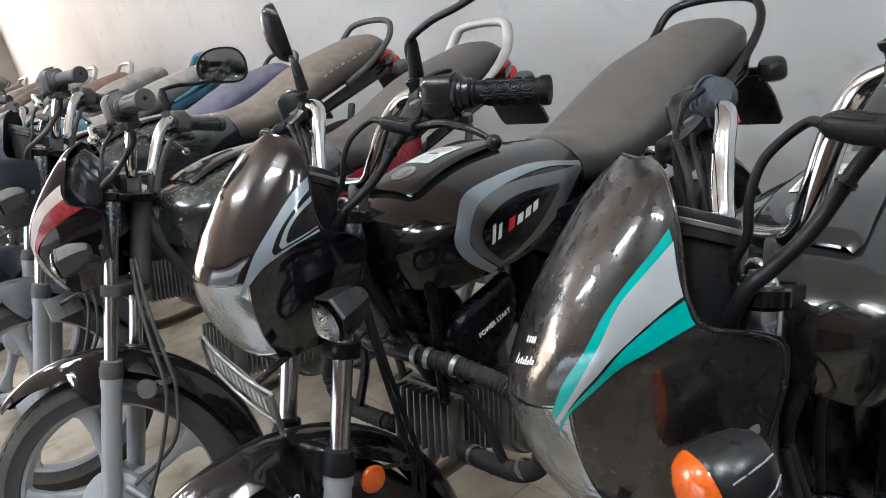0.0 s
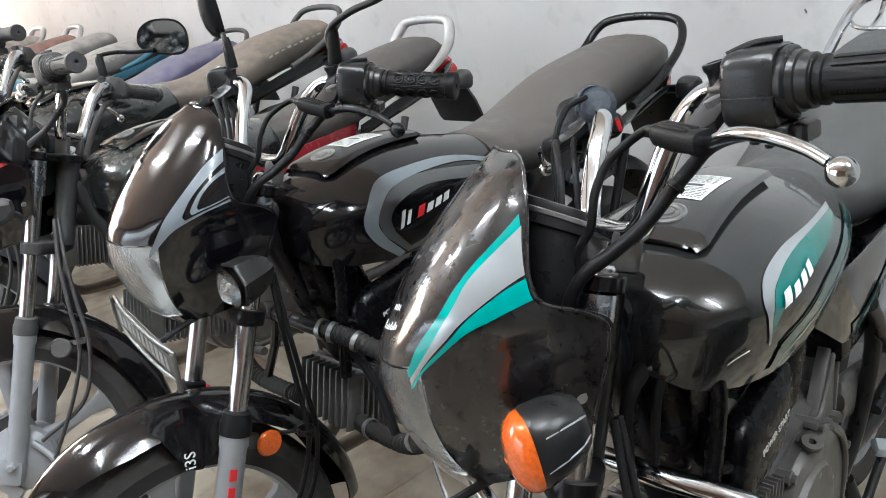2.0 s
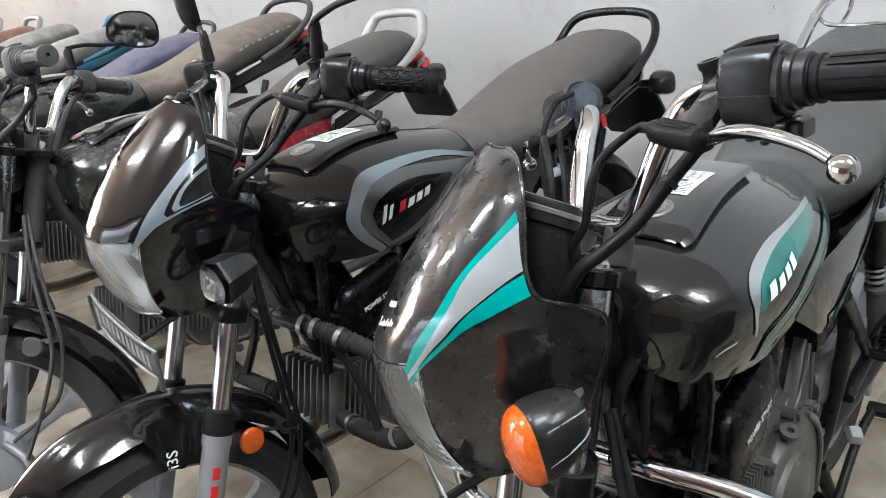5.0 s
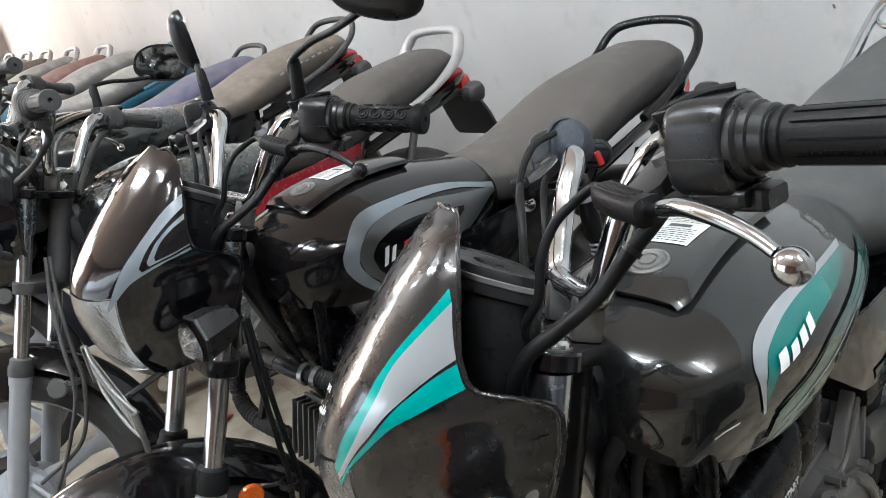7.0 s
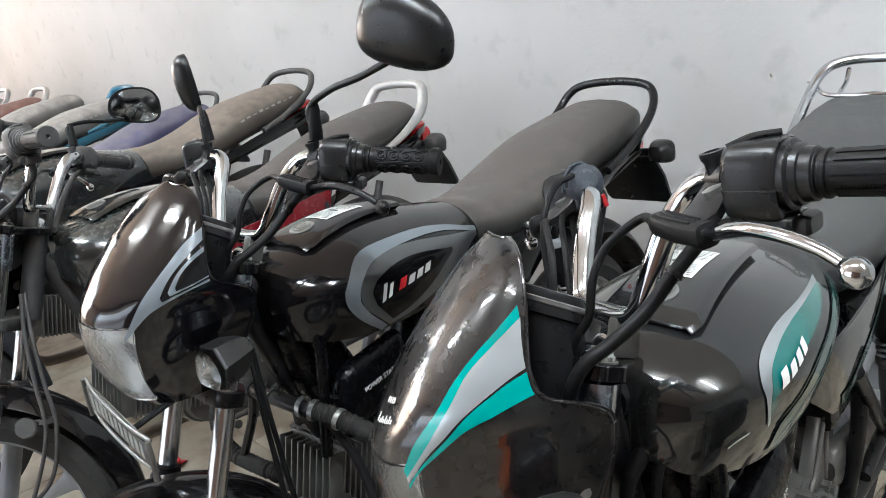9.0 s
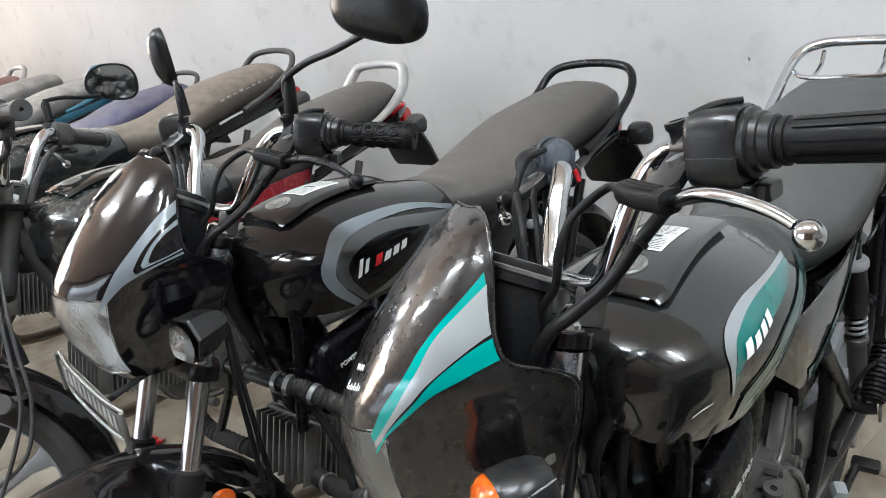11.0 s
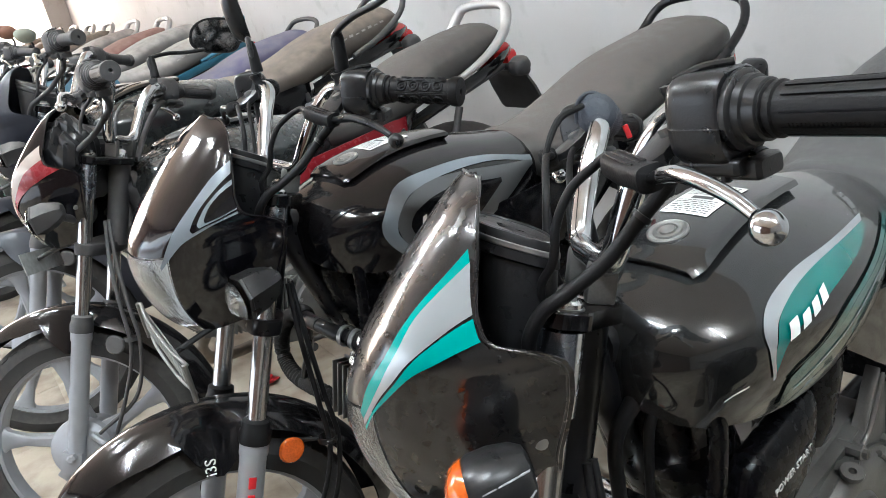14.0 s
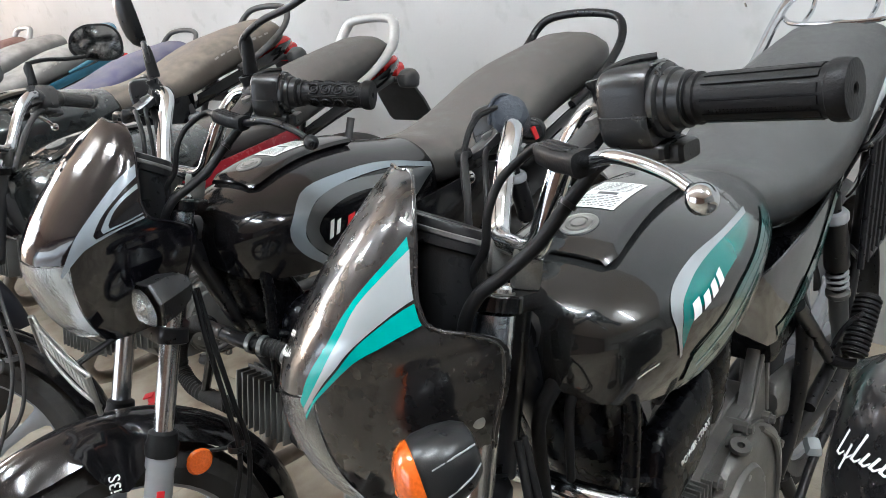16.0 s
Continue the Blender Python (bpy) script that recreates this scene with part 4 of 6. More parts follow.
def make_lens():
    bm = B()
    return sheet(bm, cowl_at, 24, 14, 0.004, -LENS_U + 0.01, LENS_U - 0.01, LENS_V0 + 0.005, LENS_V1 - 0.008, 0.001)


def make_bowl():
    """The lamp's silvered bowl, with fluted facets."""
    bm = B()
    def fn(u, v):
        p = cowl_at(u, v)
        deep = 0.055 * (1 - (u / LENS_U) ** 2) * math.sin(math.pi * (v - LENS_V0) / (LENS_V1 - LENS_V0)) + 0.006
        return p + Vector((0, deep + 0.0025 * math.sin(u * 46), 0))
    return sheet(bm, fn, 40, 16, 0.0, -LENS_U + 0.012, LENS_U - 0.012, LENS_V0 + 0.01, LENS_V1 - 0.012)


def make_lamp_back():
    """The lamp's dark housing behind the cowl."""
    return lathe(B(), [(0.088, 0.02), (0.088, 0.06), (0.07, 0.10), (0.03, 0.115)], (0, 0.09, 0.86), (0, 1, 0.1), 24)


def meter_ring(t, k=1.0):
    """Outline of the instrument pod at t metres up its tilted axis."""
    c = Vector((0, 0.240, 0.942)) + Vector((0, 0.28, 0.96)) * t
    ex, ey = Vector((1, 0, 0)), Vector((0, 0.83, -0.56))
    return [c + k * (0.088 * math.copysign(abs(math.cos(q)) ** 0.6, math.cos(q)) * ex + 0.044 * math.copysign(abs(math.sin(q)) ** 0.7, math.sin(q)) * ey) for q in (2 * math.pi * i / 36 for i in range(36))]


def make_meter():
    return loft(B(), [meter_ring(t, k) for t, k in ((-0.085, 0.5), (-0.06, 0.84), (0.0, 0.92), (0.045, 0.96), (0.047, 1.0), (0.066, 1.0), (0.070, 0.985), (0.071, 0.95), (0.068, 0.94))])


def make_meter_face():
    return loft(B(), [meter_ring(t, k) for t, k in ((0.066, 0.93), (0.0675, 0.92), (0.068, 0.3))])


def make_meter_rim():
    return loft(B(), [meter_ring(t, k) for t, k in ((0.056, 1.0), (0.057, 1.012), (0.061, 1.012), (0.062, 1.0))])


def make_mirror_stem(s, base, tip):
    return lambda: tube(B(), [base, Vector(base) + Vector((0, 0, 0.045)), Vector(base).lerp(Vector(tip), 0.30) + Vector((0, 0, 0.040)), Vector(base).lerp(Vector(tip), 0.65) + Vector((0, 0, 0.018)), Vector(tip)], 0.0052, 10)


def mirror_head(parent, c, aim, roll, w=0.070, h=0.047):
    """A rounded mirror: dark shell with the glass on its rear face. aim: the way the glass faces."""
    aim = Vector(aim).normalized()
    side = Vector((0, 0, 1)).cross(aim).normalized()
    up = aim.cross(side)
    side, up = side * math.cos(roll) + up * math.sin(roll), up * math.cos(roll) - side * math.sin(roll)
    def outline(k, grow=1.0):
        t = 2 * math.pi * k / 32
        a, b = math.cos(t), math.sin(t)
        x = math.copysign(abs(a) ** 0.75, a) * w * grow * (1 - 0.14 * b)
        y = math.copysign(abs(b) ** 0.8, b) * h * grow * (1 + 0.12 * a)
        return side * x + up * y
    c = Vector(c)
    bm = B()
    loft(bm, [[c + outline(k, g) - aim * d for k in range(32)] for d, g in ((-0.006, 0.985), (-0.004, 1.0), (0.006, 0.98), (0.016, 0.84), (0.023, 0.55), (0.025, 0.2))])
    shell = part("mirror_shell", bm, M["plastic"], parent)
    bm = B()
    loft(bm, [[c + outline(k, g) + aim * d for k in range(32)] for d, g in ((0.0045, 0.90), (0.0075, 0.89), (0.0078, 0.2))])
    part("mirror_glass", bm, M["mirror"], shell)
    return shell


# ---------------------------------------------------------------- body parts
def make_frame():
    bm = B()
    tube(bm, [(0, 0.30, 0.86), (0, 0.34, 0.72), (0, 0.40, 0.55), (0, 0.47, 0.42)], 0.021, 12)
    tube(bm, [(0, 0.31, 0.86), (0, 0.55, 0.80), (0, 0.82, 0.74), (0, 1.0, 0.70)], 0.024, 12)
    for s in (-1, 1):
        tube(bm, [(0, 0.82, 0.75), (0.08 * s, 0.95, 0.72), (0.10 * s, 1.20, 0.76), (0.09 * s, 1.48, 0.80)], 0.012, 10)
        tube(bm, [(0.05 * s, 0.95, 0.72), (0.10 * s, 0.93, 0.55), (0.09 * s, 0.90, 0.38), (0.08 * s, 0.84, 0.30)], 0.014, 10)
        tube(bm, [(0.11 * s, 0.92, 0.40), (0.115 * s, 1.10, 0.46), (0.11 * s, 1.26, 0.74)], 0.012, 10)
        tube(bm, [(0.075 * s, 0.86, 0.33), (0.085 * s, 1.05, 0.31), (0.09 * s, 1.25, 0.30)], 0.017, 10)
    return bm


def make_crankcase():
    bm = B()
    rings = []
    for x, k in ((-0.13, 0.55), (-0.115, 0.86), (-0.06, 1.0), (0.040, 1.0), (0.052, 0.985), (0.054, 0.95), (0.072, 0.93)):
        ring = []
        for q in range(40):
            t = 2 * math.pi * q / 40
            c, s = math.cos(t), math.sin(t)
            ring.append(Vector((x, 0.655 + k * 0.180 * math.copysign(abs(c) ** 0.75, c), 0.400 + k * 0.112 * math.copysign(abs(s) ** 0.7, s) + 0.03 * k * max(0, c))))
        rings.append(ring)
    return loft(bm, rings)


CASE = [(0.560, 0.400), (0.572, 0.450), (0.605, 0.484), (0.655, 0.497), (0.715, 0.488), (0.770, 0.466), (0.812, 0.425), (0.828, 0.370), (0.812, 0.305), (0.740, 0.272), (0.650, 0.272), (0.585, 0.310), (0.562, 0.355)]


def case_ring(x, k, cy=0.69, cz=0.385, pts=CASE):
    line = smooth_path([(x, cy + k * (y - cy), cz + k * (z - cz)) for y, z in pts + pts[:1]], 4)
    return line[:-1]


def make_engine_cover():
    """Left cast cover: a flat-sided case with a rounded shoulder, a raised round lid before it and a web along its crown."""
    bm = loft(B(), [case_ring(x, k) for x, k in ((0.060, 1.0), (0.080, 1.0), (0.0805, 1.02), (0.086, 1.02), (0.0865, 0.985), (0.096, 0.96), (0.101, 0.90), (0.103, 0.75))])
    lathe(bm, [(0.082, -0.010), (0.082, 0.008), (0.076, 0.016), (0.050, 0.022), (0.010, 0.024)], (0.094, 0.640, 0.385), (1, 0, 0), 36)
    tube(bm, [(0.098, 0.735, 0.478), (0.106, 0.765, 0.440), (0.106, 0.782, 0.380), (0.102, 0.775, 0.305)], 0.005, 8)
    return bm


def make_cover_ear():
    """A flat lug with a hole, standing out from the cover's crown."""
    bm = ring_body(B(), [(0.0055, -0.004), (0.015, -0.004), (0.016, 0.0), (0.015, 0.004), (0.0055, 0.004)], (0.098, 0.652, 0.503), (0.25, -0.1, 1), 20)
    block(bm, (0.086, 0.664, 0.499), (0.030, 0.022, 0.007), 0.002, (0, -8, 20))
    return bm


def make_mount_plate():
    """Webbed upper engine mount, rising to a point behind the case."""
    bm = B()
    rings = []
    for x, k in ((0.060, 0.97), (0.062, 1.0), (0.078, 1.0), (0.080, 0.96)):
        rings.append([Vector((x, 0.765 + k * (y - 0.765), 0.50 + k * (z - 0.50))) for y, z in ((0.690, 0.475), (0.700, 0.500), (0.735, 0.508), (0.790, 0.590), (0.812, 0.600), (0.822, 0.585), (0.815, 0.500), (0.800, 0.450))])
    loft(bm, rings)
    tube(bm, [(0.080, 0.705, 0.492), (0.082, 0.742, 0.505), (0.082, 0.797, 0.585)], 0.0045, 8)
    tube(bm, [(0.080, 0.805, 0.465), (0.082, 0.812, 0.590)], 0.0045, 8)
    return bm


LUGS = ((0.588, 0.482), (0.560, 0.360), (0.700, 0.500), (0.790, 0.458), (0.655, 0.268), (0.826, 0.385), (0.790, 0.290))


def make_engine_lug():
    """A mounting lug with its bolt head, on the cover's edge."""
    return lathe(B(), [(0.011, -0.02), (0.011, 0.014), (0.0075, 0.015), (0.007, 0.021), (0.003, 0.022)], (0, 0, 0), (1, 0, 0), 8)


def make_neck_cover():
    """Black moulded covers and hoses round the frame's neck, below the tank's nose."""
    bm = B()
    rings = []
    for z, y, w, d in ((0.80, 0.375, 0.058, 0.045), (0.76, 0.385, 0.066, 0.055), (0.68, 0.41, 0.070, 0.065), (0.60, 0.44, 0.066, 0.07), (0.53, 0.47, 0.055, 0.06), (0.51, 0.48, 0.035, 0.04)):
        rings.append([Vector((w * math.copysign(abs(math.cos(t)) ** 0.7, math.cos(t)), y + d * math.copysign(abs(math.sin(t)) ** 0.7, math.sin(t)), z)) for t in (2 * math.pi * q / 24 for q in range(24))])
    return loft(bm, rings)


def make_hose(k):
    lines = [[(0.080, 0.365, 0.81), (0.092, 0.368, 0.765), (0.092, 0.362, 0.71), (0.086, 0.352, 0.63), (0.076, 0.345, 0.55)],
             [(0.06, 0.335, 0.83), (0.083, 0.335, 0.76), (0.085, 0.35, 0.66), (0.07, 0.37, 0.58), (0.06, 0.40, 0.50)],
             [(0.07, 0.40, 0.73), (0.086, 0.44, 0.69), (0.085, 0.52, 0.63), (0.08, 0.60, 0.58)]]
    return lambda: tube(B(), lines[k], (0.011, 0.0065, 0.005)[k], 10)


def make_cylinder():
    """The barrel and head, reaching forward, before its fins are set."""
    bm = B()
    block(bm, (0, 0.47, 0.444), (0.085, 0.20, 0.085), 0.010, (-16, 0, 0))
    return bm


def make_fin(w, h):
    return lambda: block(B(), (0, 0, 0), (2 * w, 0.0042, h), 0.0012)


def make_carb():
    bm = B()
    lathe(bm, [(0.03, -0.04), (0.034, -0.035), (0.034, 0.03), (0.028, 0.036)], (0.02, 0.62, 0.60), (0, 0, 1), 20)
    tube(bm, [(0.02, 0.54, 0.50), (0.02, 0.55, 0.56), (0.02, 0.60, 0.59), (0.02, 0.70, 0.60)], 0.017, 12)
    tube(bm, [(0.055, 0.60, 0.57), (0.075, 0.59, 0.57)], 0.008, 8)
    return bm


def make_shroud():
    """Black rounded cover hanging under the tank's edge."""
    bm = B()
    rings = []
    for y, k, z in ((0.372, 0.45, 0.644), (0.376, 0.70, 0.643), (0.386, 0.90, 0.641), (0.404, 1.0, 0.640), (0.478, 1.0, 0.648), (0.505, 0.97, 0.654), (0.522, 0.86, 0.658), (0.530, 0.66, 0.659), (0.533, 0.40, 0.660)):
        rings.append([Vector((0.096 + 0.024 * k * math.copysign(abs(math.cos(t)) ** 0.72, math.cos(t)), y + 0.30 * 0.058 * k * math.copysign(abs(math.sin(t)) ** 0.7, math.sin(t)), z + 0.060 * k * math.copysign(abs(math.sin(t)) ** 0.72, math.sin(t)))) for t in (2 * math.pi * q / 28 for q in range(28))])
    loft(bm, rings)
    tube(bm, [(0.10, 0.40, 0.645), (0.10, 0.38, 0.65), (0.09, 0.36, 0.66)], 0.008, 8)
    return bm


def make_intake_boot():
    """Black moulded boot between carburettor and airbox."""
    return lathe(B(), [(0.030, -0.085), (0.046, -0.078), (0.052, -0.05), (0.052, 0.02), (0.048, 0.05), (0.040, 0.07), (0.020, 0.075)], (0.036, 0.640, 0.640), (0.05, 0.35, 1), 22)


def make_airbox():
    bm = B()
    block(bm, (0, 0.86, 0.64), (0.20, 0.15, 0.17), 0.02, (0, 0, 0), 0.9)
    return bm


def side_panel_at(s):
    def fn(u, v):
        y = 0.590 + 0.46 * u
        z0 = lerp_table(((0.0, 0.742), (0.10, 0.706), (0.27, 0.640), (0.36, 0.628), (0.68, 0.645), (1.0, 0.715)), u)[0]
        z1 = 0.775 + 0.010 * u
        z = z0 + (z1 - z0) * v
        x = 0.125 + 0.014 * math.sin(math.pi * min(1, max(0, u))) - 0.02 * (1 - v) ** 2 - 0.02 * max(0, 0.2 - u) / 0.2
        return Vector((s * x, y, z))
    return fn


def make_side_panel(s):
    return lambda: sheet(B(), side_panel_at(s), 18, 10, 0.004)


def tail_at(s):
    def fn(u, v):
        y = 1.05 + 0.50 * u
        w, zt, zb = SEAT(min(1.46, y))
        z1 = zb + 0.012
        z0 = 0.735 + 0.085 * u
        z = z0 + (z1 - z0) * v
        return Vector((s * (w + 0.012 - 0.02 * (1 - v) ** 2 - 0.055 * max(0, (u - 0.75) / 0.25) ** 2), y, z))
    return fn


def make_tail(s):
    return lambda: sheet(B(), tail_at(s), 22, 8, 0.004)


def make_tail_cap():
    bm = B()
    rings = []
    for y, w, z0, z1 in ((1.46, 0.085, 0.80, 0.862), (1.50, 0.085, 0.80, 0.872), (1.54, 0.074, 0.806, 0.868), (1.565, 0.055, 0.815, 0.855)):
        rings.append([Vector((w * math.copysign(abs(math.cos(t)) ** 0.6, math.cos(t)), y, (z0 + z1) / 2 + (z1 - z0) / 2 * math.copysign(abs(math.sin(t)) ** 0.7, math.sin(t)))) for t in (2 * math.pi * q / 24 for q in range(24))])
    return loft(bm, rings)


def make_tail_light():
    bm = B()
    rings = []
    for y, k in ((1.545, 1.0), (1.575, 1.0), (1.592, 0.86), (1.598, 0.5)):
        rings.append([Vector((0.055 * k * math.copysign(abs(math.cos(t)) ** 0.6, math.cos(t)), y, 0.800 + 0.034 * k * math.copysign(abs(math.sin(t)) ** 0.6, math.sin(t)))) for t in (2 * math.pi * q / 24 for q in range(24))])
    return loft(bm, rings)


def make_rear_fender():
    def fn(u, v):
        a = radians(115 - 125 * v)
        r = 0.345 + 0.02 * v - 0.04 * abs(u) ** 2.4
        return Vector((u * 0.072, 1.236 + r * math.cos(a), 0.33 + r * math.sin(a)))
    return sheet(B(), fn, 10, 22, 0.003, -1, 1)


def make_rear_indicator(s):
    def f():
        bm = B()
        rings = []
        for d, wx, wz in ((-0.040, 0.012, 0.010), (-0.034, 0.022, 0.020), (-0.010, 0.032, 0.029), (0.004, 0.034, 0.031), (0.008, 0.032, 0.029)):
            rings.append([Vector((s * 0.150 + wx * math.copysign(abs(math.cos(t)) ** 0.6, math.cos(t)), 1.50 + d, 0.795 + wz * math.copysign(abs(math.sin(t)) ** 0.6, math.sin(t)))) for t in (2 * math.pi * q / 20 for q in range(20))])
        return loft(bm, rings)
    return f


def make_tail_bracket():
    """Black carrier under the tail for the plate and indicators."""
    bm = B()
    tube(bm, [(-0.125, 1.49, 0.795), (-0.06, 1.50, 0.790), (0.06, 1.50, 0.790), (0.125, 1.49, 0.795)], 0.011, 10)
    rings = []
    for z, y, w in ((0.79, 1.545, 0.06), (0.775, 1.565, 0.085), (0.70, 1.60, 0.10), (0.63, 1.63, 0.10), (0.615, 1.635, 0.09)):
        rings.append([Vector((w * a, y + 0.008 * b, z)) for a, b in ((-1, -0.6), (-0.9, -1), (0.9, -1), (1, -0.6), (1, 0.6), (0.9, 1), (-0.9, 1), (-1, 0.6))])
    loft(bm, rings)
    return bm


def make_rear_indicator_lens(s):
    return lambda: lathe(B(), [(0.028, 0.006), (0.028, 0.014), (0.021, 0.024), (0.008, 0.028)], (s * 0.150, 1.50, 0.795), (0, 1, 0), 18)


SHOCK_AXIS = Vector((0, -0.17, 0.985))


def shock_foot(s):
    return Vector((s * 0.115, 1.088, 0.41))


def make_shock(s):
    """Dark shroud and rod of the rear shock absorber."""
    return lambda: lathe(B(), [(0.012, 0.150), (0.0125, 0.196), (0.0195, 0.198), (0.0212, 0.203), (0.0212, 0.262), (0.0196, 0.272), (0.0190, 0.300), (0.011, 0.302), (0.011, 0.345)], shock_foot(s), SHOCK_AXIS, 20)


def make_shock_body(s):
    """Cast lower body with its eye."""
    def f():
        bm = lathe(B(), [(0.009, 0.0), (0.014, 0.012), (0.0145, 0.070), (0.0165, 0.085), (0.0165, 0.135), (0.0205, 0.139), (0.0205, 0.147), (0.012, 0.150)], shock_foot(s), SHOCK_AXIS, 20)
        return lathe(bm, [(0.008, -0.020), (0.019, -0.019), (0.020, 0.0), (0.019, 0.019), (0.008, 0.020)], shock_foot(s), (1, 0, 0), 18)
    return f


def make_spring(s):
    def f():
        pts = []
        for k in range(4 * 12 + 1):
            t = k / 12
            q = shock_foot(s) + SHOCK_AXIS * (0.150 + 0.0125 * t)
            pts.append(q + Vector((0.0165 * math.cos(2 * math.pi * t), 0.0165 * math.sin(2 * math.pi * t), 0)))
        return tube(B(), pts, 0.0033, 6, straight=True)
    return f


def make_chain_case():
    bm = B()
    rings = []
    for y, h, z in ((0.840, 0.018, 0.452), (0.850, 0.036, 0.448), (0.90, 0.043, 0.430), (0.95, 0.045, 0.415), (1.10, 0.045, 0.365), (1.22, 0.052, 0.32), (1.29, 0.045, 0.30), (1.32, 0.025, 0.30)):
        rings.append([Vector((0.070 + 0.016 * math.copysign(abs(math.cos(t)) ** 0.6, math.cos(t)), y, z + h * math.copysign(abs(math.sin(t)) ** 0.7, math.sin(t)))) for t in (2 * math.pi * q / 20 for q in range(20))])
    return loft(bm, rings)


def make_exhaust():
    bm = B()
    tube(bm, [(0, 0.375, 0.44), (-0.04, 0.34, 0.37), (-0.10, 0.40, 0.29), (-0.12, 0.60, 0.26), (-0.13, 0.85, 0.27), (-0.15, 0.98, 0.31), (-0.16, 1.15, 0.36), (-0.17, 1.55, 0.45)], [0.017, 0.017, 0.017, 0.017, 0.018, 0.03, 0.042, 0.040], 14)
    return bm


def make_folded_peg(s):
    """The ribbed pillion footrest, folded back along the bike."""
    def f():
        prof = [(0.008, 0.0), (0.019, 0.001)]
        for k in range(12):
            d = 0.004 + k * 0.0088
            prof += [(0.0180, d), (0.0225, d + 0.0016), (0.0225, d + 0.0056), (0.0180, d + 0.0072)]
        return lathe(B(), prof + [(0.018, 0.112), (0.012, 0.114)], (s * 0.153, 1.020, 0.456), (s * 0.04, 0.72, 0.69), 18)
    return f


def make_peg_stay(s):
    """Bent bracket under the folded footrest, with its bolt plate."""
    def f():
        bm = tube(B(), [(s * 0.115, 0.845, 0.640), (s * 0.115, 0.93, 0.545), (s * 0.116, 1.020, 0.440)], [0.013, 0.012, 0.010], 10)
        tube(bm, [(s * 0.116, 1.018, 0.442), (s * 0.140, 1.018, 0.438), (s * 0.160, 1.022, 0.440)], 0.010, 8)
        tube(bm, [(s * 0.118, 1.005, 0.458), (s * 0.128, 1.020, 0.490), (s * 0.142, 1.035, 0.512), (s * 0.158, 1.060, 0.520)], 0.0045, 8)
        return bm
    return f


def make_peg(s, y, z, out):
    """A ribbed rubber footrest."""
    def f():
        x0 = 0.13 if y < 1 else 0.12
        prof = [(0.008, 0.0), (0.017, 0.001)]
        for k in range(10):
            d = 0.006 + k * (out - 0.012) / 10
            w = (out - 0.012) / 10
            prof += [(0.0165, d), (0.0205, d + 0.18 * w), (0.0205, d + 0.62 * w), (0.0165, d + 0.8 * w)]
        prof += [(0.017, out - 0.004), (0.012, out)]
        return lathe(B(), prof, (s * x0, y, z), (s, 0, 0), 16)
    return f


def make_peg_bar():
    return tube(B(), [(-0.15, 0.72, 0.315), (0.15, 0.72, 0.315)], 0.011, 10)


def make_gear_lever():
    bm = B()
    tube(bm, [(0.15, 0.545, 0.33), (0.152, 0.62, 0.325), (0.152, 0.70, 0.345), (0.152, 0.79, 0.385), (0.155, 0.84, 0.405), (0.155, 0.90, 0.40)], 0.0075, 10)
    tube(bm, [(0.12, 0.69, 0.305), (0.155, 0.69, 0.308)], 0.012, 12)
    tube(bm, [(0.15, 0.545, 0.32), (0.185, 0.545, 0.325)], 0.011, 12)
    block(bm, (0.168, 0.905, 0.402), (0.045, 0.022, 0.018), 0.006, (20, 0, 0))
    return bm


def make_stand():
    bm = B()
    for s in (-1, 1):
        tube(bm, [(s * 0.08, 0.88, 0.27), (s * 0.12, 0.92, 0.10), (s * 0.15, 0.94, 0.012)], 0.013, 10)
        block(bm, (s * 0.155, 0.945, 0.007), (0.03, 0.06, 0.012), 0.004)
    tube(bm, [(-0.10, 0.90, 0.18), (0.10, 0.90, 0.18)], 0.011, 10)
    return bm


def make_guard(braced):
    """Leg guard: one bent bar, out over each side of the engine and back in below."""
    bm = B()
    half = [(0.0, 0.315, 0.66), (0.05, 0.320, 0.655), (0.122, 0.345, 0.637), (0.205, 0.365, 0.607), (0.258, 0.362, 0.575), (0.284, 0.350, 0.53), (0.272, 0.340, 0.487), (0.22, 0.335, 0.463), (0.12, 0.345, 0.450), (0.0, 0.37, 0.44)]
    for s in (-1, 1):
        tube(bm, [(s * x, y, z) for x, y, z in half], 0.0135, 12, 5)
    for s in (-1, 1) if braced else ():
        tube(bm, [(s * 0.10, 0.338, 0.642), (s * 0.15, 0.350, 0.56), (s * 0.20, 0.337, 0.462)], 0.009, 8)
    return bm


def make_guard_wrap(s):
    """Cord wound round the bar."""
    def f():
        bm = B()
        half = [(0.075, 0.328, 0.65), (0.122, 0.345, 0.637), (0.205, 0.365, 0.607), (0.258, 0.362, 0.575), (0.284, 0.350, 0.53), (0.272, 0.340, 0.487), (0.22, 0.335, 0.463), (0.12, 0.345, 0.450), (0.08, 0.353, 0.446)]
        line = smooth_path([(s * x, y, z) for x, y, z in half], 16)
        rings, n = [], 12
        rng = random.Random(7)
        for i, p in enumerate(line):
            d = (line[min(i + 1, len(line) - 1)] - line[max(i - 1, 0)]).normalized()
            e = d.orthogonal().normalized()
            g = d.cross(e)
            r = (0.0150 if i % 2 else 0.0172) + 0.0008 * rng.random() - (0.002 if i % 37 < 3 else 0)
            rings.append([p + r * (math.cos(t) * e + math.sin(t) * g) for t in (2 * math.pi * q / n for q in range(n))])
        return loft(bm, rings)
    return f


